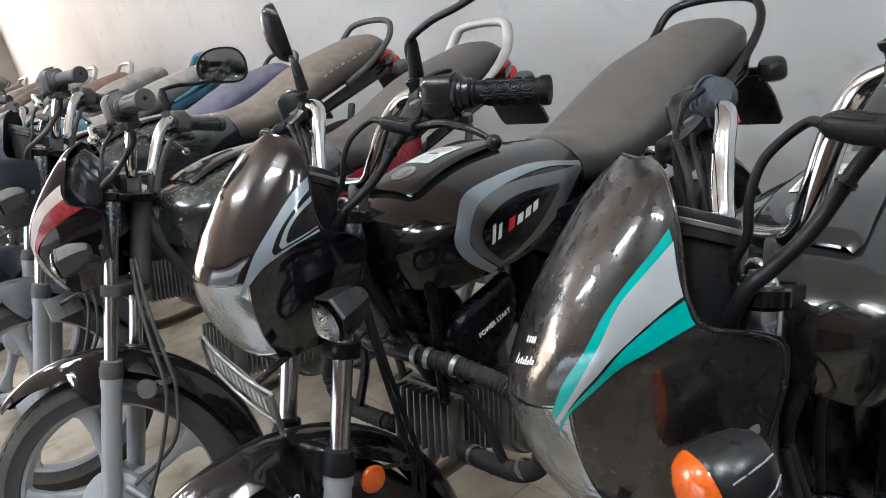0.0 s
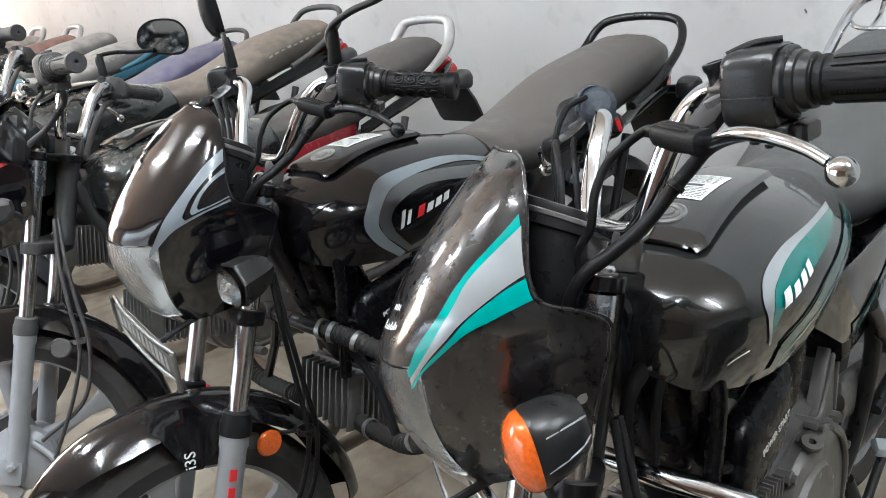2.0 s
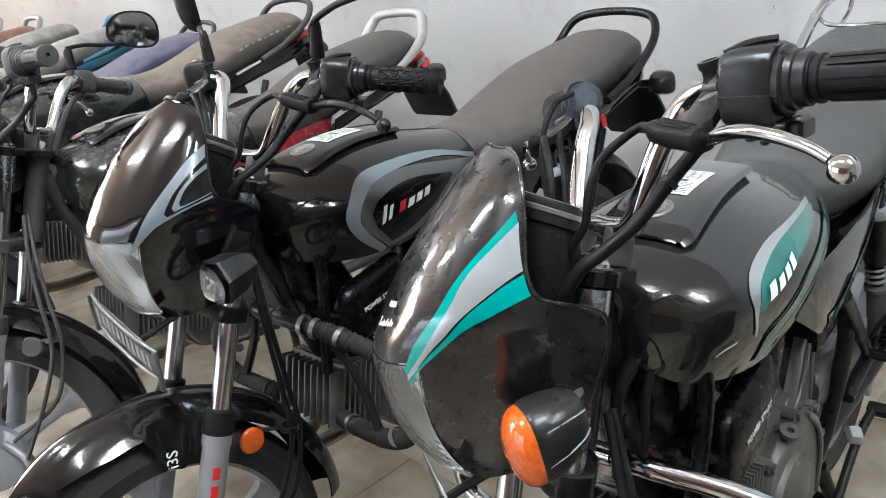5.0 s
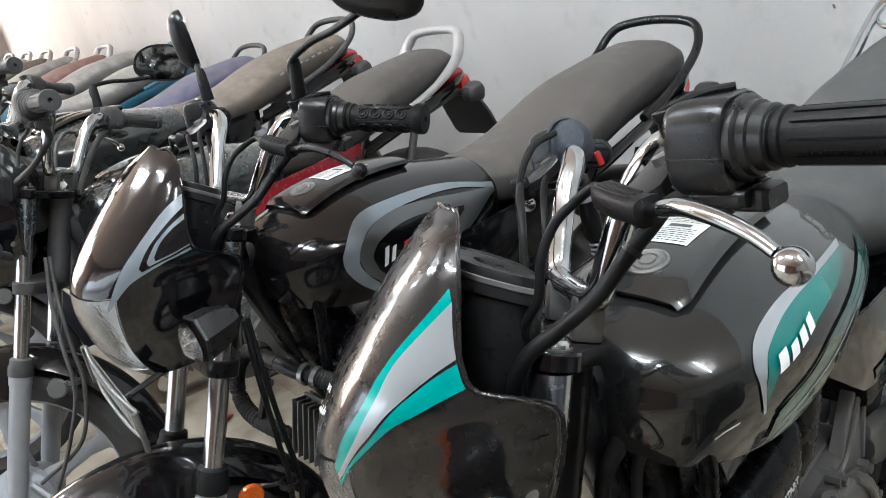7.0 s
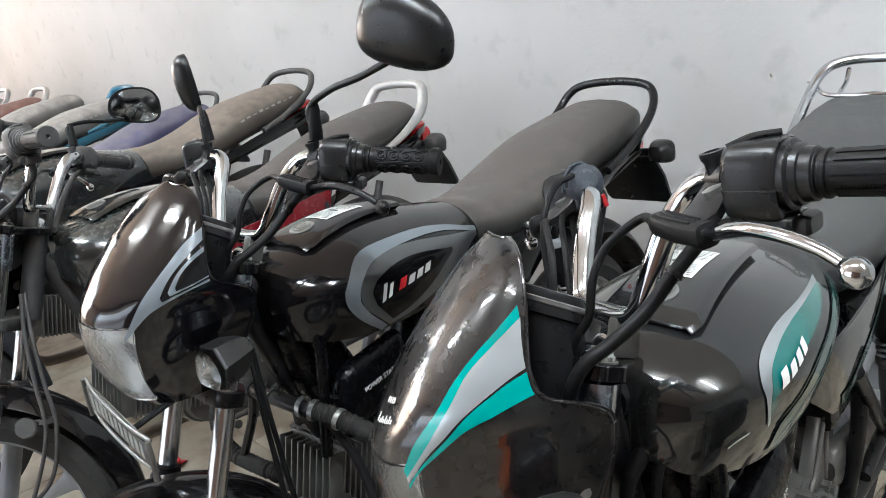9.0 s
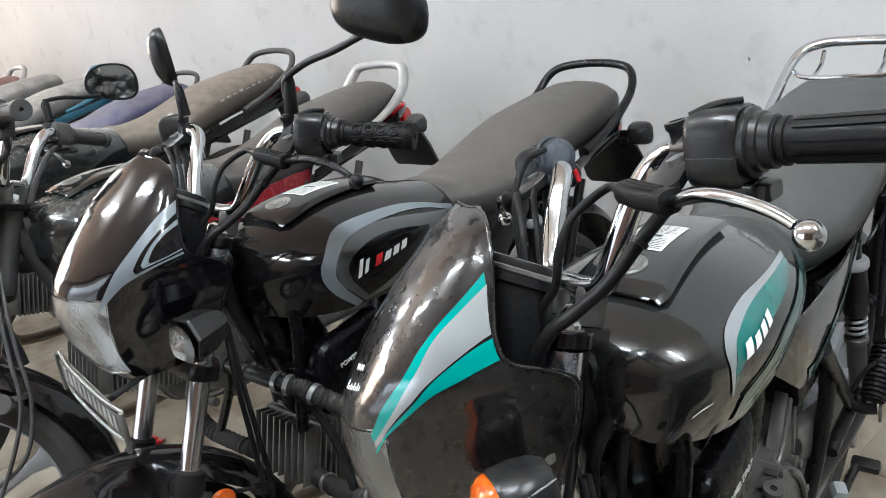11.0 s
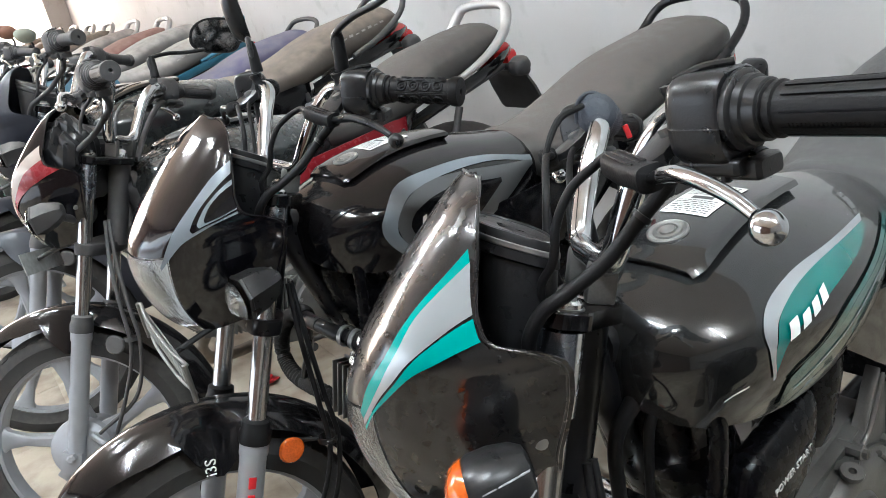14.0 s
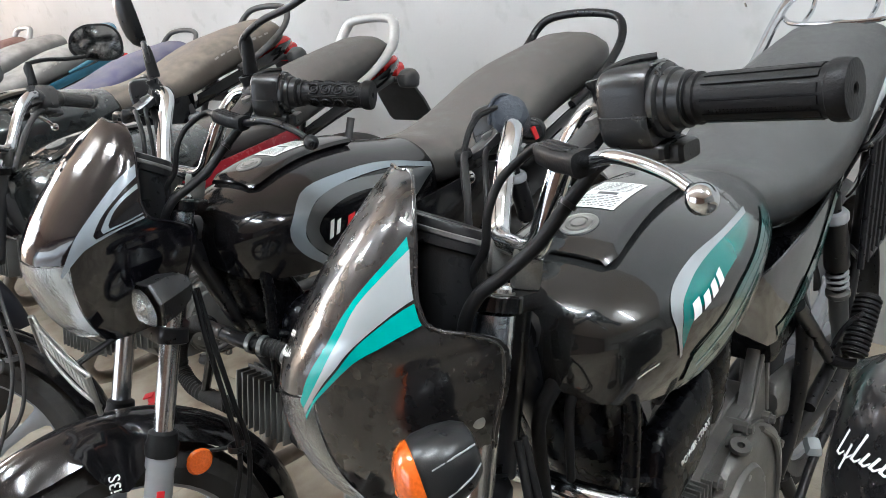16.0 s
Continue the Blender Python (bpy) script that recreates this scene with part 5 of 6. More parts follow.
CABLES = {
    "clutch_cable": (0.0042, [(0.150, 0.3375, 1.0525), (0.125, 0.342, 1.054), (0.104, 0.332, 1.047), (0.096, 0.310, 1.034), (0.094, 0.291, 1.010), (0.092, 0.279, 0.980), (0.080, 0.262, 0.955), (0.060, 0.262, 0.90)]),
    "brake_cable": (0.0042, [(-0.144, 0.338, 1.052), (-0.11, 0.326, 1.052), (-0.07, 0.310, 1.02), (-0.058, 0.295, 0.97), (-0.05, 0.295, 0.92), (-0.03, 0.32, 0.86)]),
    "throttle_cable": (0.0038, [(-0.215, 0.395, 1.056), (-0.16, 0.362, 1.045), (-0.12, 0.342, 1.01), (-0.095, 0.325, 0.96), (-0.06, 0.315, 0.90)]),
    "wiring_loom": (0.0068, [(0.228, 0.400, 1.032), (0.180, 0.392, 1.032), (0.146, 0.384, 1.025), (0.128, 0.374, 1.012), (0.122, 0.350, 0.994), (0.119, 0.319, 0.972), (0.117, 0.282, 0.956), (0.112, 0.254, 0.944), (0.098, 0.236, 0.915), (0.07, 0.24, 0.87)]),
    "switch_loom": (0.007, [(-0.228, 0.400, 1.035), (-0.19, 0.388, 1.035), (-0.15, 0.37, 1.01), (-0.11, 0.342, 0.96), (-0.06, 0.32, 0.90)]),
    "wheel_brake_cable": (0.0045, [(0.075, 0.255, 0.79), (0.096, 0.240, 0.70), (0.110, 0.232, 0.60), (0.115, 0.222, 0.50), (0.112, 0.17, 0.40), (0.095, 0.085, 0.285)]),
    "speedometer_cable": (0.0045, [(0.070, 0.262, 0.79), (0.090, 0.252, 0.70), (0.103, 0.247, 0.60), (0.110, 0.242, 0.50), (0.108, 0.19, 0.39), (0.09, 0.07, 0.33)]),
}


def make_cable_clip():
    bm = B()
    ring_body(bm, [(0.014, -0.005), (0.016, -0.005), (0.016, 0.005), (0.014, 0.005)], (0.106, 0.228, 0.52), (0, 0.2, 1), 16)
    tube(bm, [(0.095, 0.222, 0.52), (0.075, 0.20, 0.52), (0.06, 0.19, 0.52)], 0.004, 6)
    return bm


def make_zip(c, d, r):
    return lambda: ring_body(B(), [(r - 0.001, -0.0025), (r + 0.0015, -0.0025), (r + 0.0015, 0.0025), (r - 0.001, 0.0025)], c, d, 16)


def flap_top(x, y):
    """The crown of the hinged plate over the filler."""
    return Vector((x, y, TANK(y)[1] + 0.015 - 1.5 * x * x - 0.04 * max(0, 0.45 - y)))


def make_flap():
    def fn(u, v):
        y = 0.405 + 0.245 * v
        w = (0.066 - 0.020 * v) * (1 - 0.13 * (max(0, 0.07 - v) / 0.07) ** 2)
        p = flap_top(w * u, y)
        return p - Vector((0, 0, 0.006 * max(0, abs(u) - 0.90) / 0.10 + 0.004 * max(0, 0.04 - v) / 0.04))
    return sheet(B(), fn, 22, 18, 0.013, -1, 1)


def make_key_ring():
    return lathe(B(), [(0.0232, -0.004), (0.0230, 0.0008), (0.0205, 0.0016), (0.0180, 0.0002), (0.0160, 0.0002), (0.0152, 0.0022), (0.0115, 0.0028), (0.0106, 0.0010), (0.0092, 0.0010), (0.0084, 0.0032), (0.0020, 0.0034)], flap_top(0, 0.452), (flap_top(0.01, 0.452) - flap_top(-0.01, 0.452)).cross(flap_top(0, 0.47) - flap_top(0, 0.435)), 28)


def make_label():
    return sheet(B(), lambda u, v: flap_top(0.030 * u - 0.006, 0.490 + 0.088 * v) + Vector((0, 0, 0.0009)), 6, 8, 0.0, -1, 1)


def make_label_print():
    """Rows of small unreadable print with one emblem bar."""
    bm = B()
    rng = random.Random(4)
    at = lambda u, q: flap_top(0.030 * u - 0.006, 0.490 + 0.088 * q) + Vector((0, 0, 0.0016))
    for k in range(17):
        v = 0.05 + 0.054 * k
        if k in (7, 8, 9):
            continue
        u = -0.86
        while u < 0.8:
            w = rng.uniform(0.08, 0.3)
            sheet(bm, at, 2, 1, 0.0, u, min(0.86, u + w), v, v + 0.020)
            u += w + 0.06
    sheet(bm, at, 3, 2, 0.0, -0.45, 0.45, 0.44, 0.53)
    return bm


def make_rail(style):
    def f():
        bm = B()
        if style == "carrier":
            pts = [(0.125, 1.12, 0.82), (0.125, 1.30, 0.865), (0.118, 1.44, 0.94), (0.105, 1.50, 0.978), (0.07, 1.525, 0.994), (0, 1.53, 0.997), (-0.07, 1.525, 0.994), (-0.105, 1.50, 0.978), (-0.118, 1.44, 0.94), (-0.125, 1.30, 0.865), (-0.125, 1.12, 0.82)]
            tube(bm, pts, 0.0105, 12, 6)
            for s in (-1, 1):
                tube(bm, [(s * 0.112, 1.475, 0.952), (s * 0.08, 1.44, 0.942), (0.0, 1.43, 0.94)], 0.005, 8)
                tube(bm, [(s * 0.06, 1.527, 0.978), (s * 0.06, 1.50, 0.955), (s * 0.06, 1.44, 0.94)], 0.005, 8)
        elif style == "alloy":
            pts = [(0.135, 1.22, 0.815), (0.137, 1.36, 0.85), (0.128, 1.47, 0.90), (0.112, 1.515, 0.95), (0.085, 1.53, 0.975), (0, 1.54, 0.98), (-0.085, 1.53, 0.975), (-0.112, 1.515, 0.95), (-0.128, 1.47, 0.90), (-0.137, 1.36, 0.85), (-0.135, 1.22, 0.815)]
            tube(bm, pts, [0.008, 0.012, 0.016, 0.017, 0.015, 0.014, 0.015, 0.017, 0.016, 0.012, 0.008], 12, 6)
        else:
            pts = [(0.142, 1.24, 0.815), (0.146, 1.36, 0.850), (0.142, 1.47, 0.902), (0.126, 1.517, 0.945), (0.088, 1.532, 0.966), (0, 1.537, 0.973), (-0.088, 1.532, 0.966), (-0.126, 1.517, 0.945), (-0.142, 1.47, 0.902), (-0.146, 1.36, 0.850), (-0.142, 1.24, 0.815)]
            tube(bm, pts, 0.0108, 12, 6)
        return bm
    return f


def make_saree_rail(top):
    """Rail of the slatted guard beside the rear wheel."""
    def f():
        return tube(B(), [(0.11, 1.12, 0.785), (0.148, 1.125, 0.806), (0.152, 1.22, 0.812), (0.156, 1.32, 0.82), (0.12, 1.34, 0.79)] if top else [(0.11, 1.15, 0.60), (0.148, 1.085, 0.612), (0.152, 1.16, 0.608), (0.156, 1.26, 0.614)], 0.006, 8)
    return f


def make_saree_bar(t):
    return lambda: tube(B(), [Vector((0.150, 1.128, 0.808)).lerp(Vector((0.158, 1.32, 0.82)), t), Vector((0.150, 1.060, 0.604)).lerp(Vector((0.158, 1.25, 0.616)), t)], 0.0062, 8)


def make_plate_frame():
    """Bright metal holder for the front plate, on two stays."""
    bm = B()
    for z in (0.027, -0.027):
        tube(bm, [(-0.112, 0.004, z), (-0.05, -0.003, z), (0.05, -0.003, z), (0.112, 0.004, z)], 0.0032, 8)
    for s in (-1, 1):
        tube(bm, [(s * 0.112, 0, 0.029), (s * 0.115, 0, 0.0), (s * 0.112, 0, -0.04)], 0.0042, 8)
    block(bm, (0, 0.003, 0), (0.224, 0.002, 0.052), 0.0005)
    return bm


def make_stay():
    return tube(B(), [(0.06, 0.06, 0.755), (0.055, 0.12, 0.765), (0.05, 0.18, 0.77)], 0.005, 8)


def make_plate(w, h):
    return lambda: block(B(), (0, 0, 0), (w, 0.0025, h), 0.0008)


def make_plate_bars(w, h, n=9):
    def f():
        bm = B()
        rng = random.Random(n)
        x = -w / 2
        for k in range(n):
            q = w / n * (0.55 + 0.25 * rng.random())
            block(bm, (x + w / n / 2, -0.0016, 0), (q, 0.0012, h), 0)
            x += w / n
        return bm
    return f


def text_mesh(words, size, m, mat, extrude=0.0006):
    """Lettering in the built-in font, as a mesh."""
    cu = bpy.data.curves.new("lettering", "FONT")
    cu.body, cu.size, cu.extrude, cu.align_x, cu.align_y, cu.resolution_u = words, size, extrude, "CENTER", "CENTER", 3
    ob = bpy.data.objects.new("lettering", cu)
    scene.collection.objects.link(ob)
    me = bpy.data.meshes.new_from_object(ob.evaluated_get(bpy.context.evaluated_depsgraph_get()))
    bpy.data.objects.remove(ob)
    me.transform(m)
    me.materials.clear()
    me.materials.append(mat)
    return me


# ---------------------------------------------------------------- one motorcycle
def motorcycle(x, y, yaw, turn, label, o):
    """Builds a motorcycle of one make with the given finish; o holds what sets it apart."""
    bike = tagged(new("motorcycle"), label, "motorcycle", "row of parked motorcycles")
    bike.matrix_world = pose(x, y, o.get("z", 0.0), 0, 0, yaw) @ pose(0, 0.2, 0.95, o.get("pitch", 0.0)) @ Matrix.Translation((0, -0.2, -0.95)) @ Matrix.Scale(o.get("size", 1.0), 4)
    st = steer(turn)
    near = o.get("near", True)
    g = lambda name, default: M[o.get(name, default)]
    # the dusty option also swaps in the black lightened for haze
    K = lambda name, key, make, mat, parent=bike, lab="", m=None: part(name, kept(key, make, HAZED.get(mat.name, mat) if o.get("dusty") else mat), None, parent, lab, m)
    # front end
    wheel(bike, "front_wheel", st @ Matrix.Translation((0, 0, 0.30)), M["alloy"], near)
    K("front_mudguard", "fender", lambda: sheet(B(), fender_at, 14, 40, 0.003, -1, 1), g("fender", "gloss_black"), m=st)
    for s in (1, -1):
        leg = K("fork_leg", ("leg", s), make_fork_leg(s * 0.088), M["alloy"], m=st)
        K("fork_tube", ("ftube", s), make_fork_tube(s * 0.088), M["fork_chrome"], leg)
        K("dust_seal", ("seal", s), make_seal(s * 0.088), M["rubber"], leg)
        K("fork_sleeve", ("sleeve", s), make_fork_sleeve(s * 0.088), M["blue_chrome"], leg)
    K("fork_bracket", "bracket0", make_bracket(0.485, 0.026, 0.050), M["frame_black"], m=st)
    br = K("fork_bracket", "bracket1", make_bracket(0.686, 0.017, 0.066), M["gloss_black"], m=st)
    K("steering_head", "shead", make_head, M["frame_black"], m=st)
    for s in (1, -1):
        K("cap_bolt", ("capbolt", s), make_cap_bolt(s * 0.088), M["bolt"], br)
        K("bar_clamp", ("riser", s), make_riser(s * 0.050), M["cast"], br)
    K("stem_nut", "stemnut", make_stem_nut, M["chrome"], br, "domed chrome stem nut")
    bar = K("handlebar", "bar", make_bar, M["chrome"], m=st)
    for s in (1, -1):
        gr = K("grip", ("grip", s), make_grip(s), M["rubber"], bar)
        if near:
            tagged(K("grip_relief", ("griprel", s, o.get("knurl", False)), make_grip_pattern(s, o.get("knurl", False)), M["rubber"], bar), kind="stuff")
        K("switch_housing", ("switch", s), make_switch(s), M["plastic"], bar)
        K("grip_collar", ("collar", s), make_grip_ring(s), M["plastic"], bar)
        lev = K("lever_bracket", ("perch", s), make_perch(s), M["plastic"], bike, m=st)
        K("lever", ("lever", s), make_lever(s), g("lever", "chrome"), lev)
        K("lever_boot", ("boot", s), make_lever_cover(s), M["rubber"], lev)
        K("pivot_bolt", ("pivot", s), make_lever_bolt(s), M["bolt"], lev)
    for name, (r, line) in CABLES.items():
        K(name, name, lambda: tube(B(), line, r, 12, 8), M["rubber"], m=st)
    if near:
        K("cable_clip", "clip", make_cable_clip, M["frame_black"], m=st)
        K("cable_tie", "tie", make_zip((0.1235, 0.355, 0.998), (0.1, 0.75, 0.55), 0.0075), M["plastic"], m=st)
    cowl = K("headlamp_cowl", "cowl", make_cowl, g("cowl", "cowl_black"), m=st)
    lens = K("headlamp_lens", "lens", make_lens, M["lamp_glass"], cowl, "clear headlamp glass")
    K("reflector_bowl", "bowl", make_bowl, M["reflector"], cowl)
    if near:
        for s in (1, -1):
            K("rim", ("cowlrim", s), make_cowl_rim(s), g("cowl", "cowl_black"), cowl)
    K("lamp_housing", "lampback", make_lamp_back, M["plastic"], cowl)
    for s in (1, -1):
        K("cowl_bolt", ("cbolt", s), lambda: lathe(B(), [(0.010, 0), (0.010, 0.003), (0.0065, 0.004), (0.0065, 0.008), (0.003, 0.009)], (s * 0.108, 0.222, 0.838), (s, -0.2, 0), 12), M["bolt"], cowl)
        ik = o.get("ind_size", 1.0)
        wedge = o.get("indicator", "orange") != "orange"
        ind = K("indicator", ("ind", s, ik, wedge), make_wedge_indicator(s) if wedge else make_indicator(s, ik), M["plastic"], m=st)
        if not wedge:
            K("indicator_lens", ("indl", s, ik), make_indicator_lens(s, ik), M["orange_lens"], ind, "orange indicator lens")
        else:
            K("indicator_lens", ("indw", s), make_wedge_lens(s), M["glass"], ind, "clear indicator lens")
            K("indicator_reflector", ("indb", s), make_indicator_bulb(s), M["dish"], ind)
        if near and not wedge:
            for z_ in (0.45, -0.35):
                K("seam", ("indr", s, ik, z_), make_indicator_ridge(s, z_, ik), M["alloy"], ind)
        K("indicator_stem", ("inds", s), make_indicator_stem(s), M["rubber"], ind)
        K("side_reflector", ("refl", s), lambda: lathe(B(), [(0.022, 0.0), (0.023, 0.004), (0.020, 0.008), (0.012, 0.010)], (s * 0.072, 0.172, 0.515), (s, 0, 0), 22), M["orange_lens" if o.get("reflector") else "smoke_lens"], m=st)
    met = K("meter_housing", "meter", make_meter, M["plastic"], m=st)
    K("dial", "dial", make_meter_face, M["dial"], met)
    K("reset_knob", "knob", lambda: lathe(B(), [(0.0070, 0.0), (0.0082, 0.001), (0.0082, 0.022), (0.0070, 0.024), (0.003, 0.0245)], (0.066, 0.262, 0.948), (0.0, 0.42, 0.91), 16), M["dusty_black"], met)
    K("bezel", "bezel", make_meter_rim, M["bolt"], met)
    for kind, a in (("cowl_decal", o.get("cowl_decals", ())),):
        for n_, (mat, low, high) in enumerate(a):
            for s in (1, -1):
                bm = decal(B(), cowl_at, [(s * u, cowl_v(z)) for u, z in low], [(s * u, cowl_v(z)) for u, z in high], lift=(1 if s > 0 else 1) * (0.0014 + 0.0004 * n_))
                part("cowl_decal", bm, M[mat], cowl)
    # body
    K("frame", "frame", make_frame, M["frame_black"])
    tank = K("fuel_tank", "tank", make_tank, g("tank", "gloss_black"))
    fl = K("filler_flap", "flap", make_flap, g("flap", "tank_charcoal"), tank)
    K("fuel_lock", "keyring", make_key_ring, M["bolt"], tank)
    if o.get("sticker"):
        K("paper_label", "label", make_label, M["white"], tank, "white printed paper label")
        K("label_print", "labelprint", make_label_print, M["ink"], tank)
    for n_, (mat, low, high) in enumerate(o.get("tank_decals", ())):
        part("tank_decal", decal(B(), tank_at, on_tank(low), on_tank(high), lift=0.0012 + 0.0004 * n_), M[mat], tank)
    seat = K("seat", "seat", make_seat, g("seat", "seat"))
    K("crankcase", "crank", make_crankcase, M["cast"])
    K("engine_cover", "ecover", make_engine_cover, M["cast"])
    K("mounting_plate", "mplate", make_mount_plate, M["cast"])
    for k in range(6):
        a_ = 2 * math.pi * k / 6 + 0.4
        K("cover_screw", "cscrew", lambda: lathe(B(), [(0.006, -0.004), (0.006, 0.004), (0.003, 0.0045)], (0, 0, 0), (1, 0, 0), 8), M["bolt"], m=Matrix.Translation((0.108, 0.640 + 0.068 * math.cos(a_), 0.385 + 0.068 * math.sin(a_))))
    for ly, lz in LUGS:
        K("engine_lug", "elug", make_engine_lug, M["cast"], m=Matrix.Translation((0.078, ly, lz)))
    K("mounting_ear", "ear", make_cover_ear, M["cast"])
    K("neck_cover", "neck", make_neck_cover, M["shaded_black"])
    for k in range(1):
        K("hose", ("hose", k), make_hose(k), M["shaded_black"])
    cyl = K("cylinder", "cyl", make_cylinder, g("barrel", "cast"))
    for k in range(16):
        w = 0.088 if k < 8 else 0.078
        K("fin", ("fin", w), make_fin(w, 0.135 if k < 8 else 0.12), g("barrel", "cast"), cyl, m=pose(0, 0.555 - k * 0.0125, 0.43 + k * 0.0035, -16))
    for k in range(9):
        K("head_rib", "headrib", lambda: block(B(), (0, 0, 0), (0.0040, 0.034, 0.108), 0.0014, (-16, 0, 0), 0.92), g("barrel", "cast"), cyl, m=Matrix.Translation((-0.072 + 0.018 * k, 0.352, 0.488)))
    K("carburettor", "carb", make_carb, M["cast"])
    K("air_cover", "shroud", make_shroud, M["shaded_black"])
    K("intake_boot", "boot2", make_intake_boot, M["shaded_black"])
    K("airbox", "airbox", make_airbox, M["shaded_black"])
    for s in (1, -1):
        K("side_panel", ("sp", s), make_side_panel(s), g("side", "gloss_black"))
        K("tail_panel", ("tp", s), make_tail(s), g("tail", "gloss_black"))
        if not o.get("bare_tail"):
            ri = K("rear_indicator", ("ri", s), make_rear_indicator(s), M["plastic"])
            K("indicator_lens", ("ril", s), make_rear_indicator_lens(s), M["smoke_lens"], ri, "smoky indicator lens")
        sh = K("shock_absorber", ("shock", s), make_shock(s), M["frame_black"])
        K("spring", ("spring", s), make_spring(s), M["alloy"], sh)
        K("lower_body", ("shockbody", s), make_shock_body(s), M["cast"], sh, "dull grey cast lower body")
        K("top_collar", ("shockcap", s), lambda: lathe(B(), [(0.010, 0.292), (0.020, 0.293), (0.0225, 0.296), (0.0225, 0.306), (0.019, 0.311), (0.010, 0.313)], shock_foot(s), SHOCK_AXIS, 20), M["alloy"], sh)
        K("footrest", ("peg", s), make_peg(s, 0.72, 0.315, 0.12), M["rubber"])
        K("footrest_bracket", ("pegbr", s), make_peg_stay(s), M["frame_black"])
        K("pillion_footrest", ("peg2", s), make_folded_peg(s), M["rubber"])
        K("bolt_plate", ("pegplate", s), lambda: block(B(), (s * 0.166, 1.020, 0.436), (0.006, 0.030, 0.026), 0.003, (0, 0, 8)), M["cast"])
    for mat, low, high in o.get("side_decals", ()):
        part("panel_decal", decal(B(), side_panel_at(1), low, high, lift=0.0016), M[mat], bike)
    K("tail_bracket", "tbracket", make_tail_bracket, M["plastic"])
    K("tail_cowl", "tailcap", make_tail_cap, g("tailcap", "gloss_black"))
    K("tail_light", "tlight", make_tail_light, g("tail_lens", "red_lens"))
    K("rear_mudguard", "rfender", make_rear_fender, M["plastic"])
    wheel(bike, "rear_wheel", Matrix.Translation((0, 1.236, 0.30)), M["alloy"], False)
    K("chain_case", "chain", make_chain_case, g("chain", "frame_black"))
    K("exhaust", "exhaust", make_exhaust, M["rust"])
    K("footrest_bar", "pegbar", make_peg_bar, M["frame_black"])
    gl = K("gear_lever", "gear", make_gear_lever, M["frame_black"])
    K("heel_pad", "gearpad", lambda: block(B(), (0.150, 0.812, 0.410), (0.028, 0.034, 0.016), 0.006, (18, 10, 32), 0.7), M["silver"], gl, "pale worn plastic pad")
    K("centre_stand", "stand", make_stand, M["frame_black"])
    if o.get("rail") != "none":
        K("grab_rail", ("rail", o.get("rail", "black")), make_rail(o.get("rail", "black")), g("rail_mat", "frame_black"))
    if o.get("guard"):
        gd = K("leg_guard", ("guard", bool(o.get("wrap"))), lambda: make_guard(bool(o.get("wrap"))), g("guard", "chrome"))
        if o.get("wrap"):
            for s in (1, -1):
                K("cord_wrap", ("wrap", s), make_guard_wrap(s), M["tape"], gd, "black cord wound round the bar")
    if o.get("plate_frame"):
        pf = K("plate_holder", "pframe", make_plate_frame, M["cast"], m=st @ pose(0, 0.055, 0.747, 0, 12, 0))
        K("number_plate", "pplate", make_plate(0.21, 0.04), M["ink"], pf)
        K("plate_print", "pbars", make_plate_bars(0.19, 0.026, 11), M["plate_white"], pf)
        K("stay", "pstay", make_stay, M["frame_black"], m=st)
    if o.get("plate"):
        px_, py_, pz_, tilt, pw, ph = o["plate"]
        pl = K("number_plate", ("plate", pw, ph), make_plate(pw, ph), M["plate_white"], m=st @ pose(px_, py_, pz_, 0, tilt, 0))
        if o.get("plate_rim"):
            for z_ in (-1, 1):
                K("plate_border", ("prim", pw, z_), lambda: block(B(), (0, -0.002, z_ * (ph / 2 - 0.004)), (pw, 0.002, 0.008), 0.0006), M[o["plate_rim"]], pl, "green painted border")
        K("plate_print", ("platebars", pw, ph), make_plate_bars(pw * 0.8, ph * 0.5, 8), M["ink"], pl)
        K("stay", "pstay", make_stay, M["frame_black"], m=st)
    if o.get("saree"):
        wg = K("wheel_guard", "sareetop", make_saree_rail(True), M["frame_black"])
        K("rail", "sareelow", make_saree_rail(False), M["frame_black"], wg)
        for k in range(8):
            K("bar", ("sareebar", k), make_saree_bar(k / 7), M["frame_black"], wg)
    for s, tip, head, aim, roll, w_, h_ in o.get("mirrors", ()):
        base = Vector((s * 0.174, 0.402, 1.096))
        ms = part("mirror_stem", make_mirror_stem(s, base, tip)(), M["plastic"], bike, m=st)
        bm = lathe(B(), [(0.0105, 0.0), (0.0110, 0.004), (0.0085, 0.045), (0.0060, 0.055)], base, (0.12 * s, 0.1, 1), 14)
        part("rubber_boot", bm, M["rubber"], ms)
        d = (Vector(tip) - base).normalized()
        mirror_head(ms, Vector(tip) + Vector(head), aim, roll, w_, h_)
    return bike


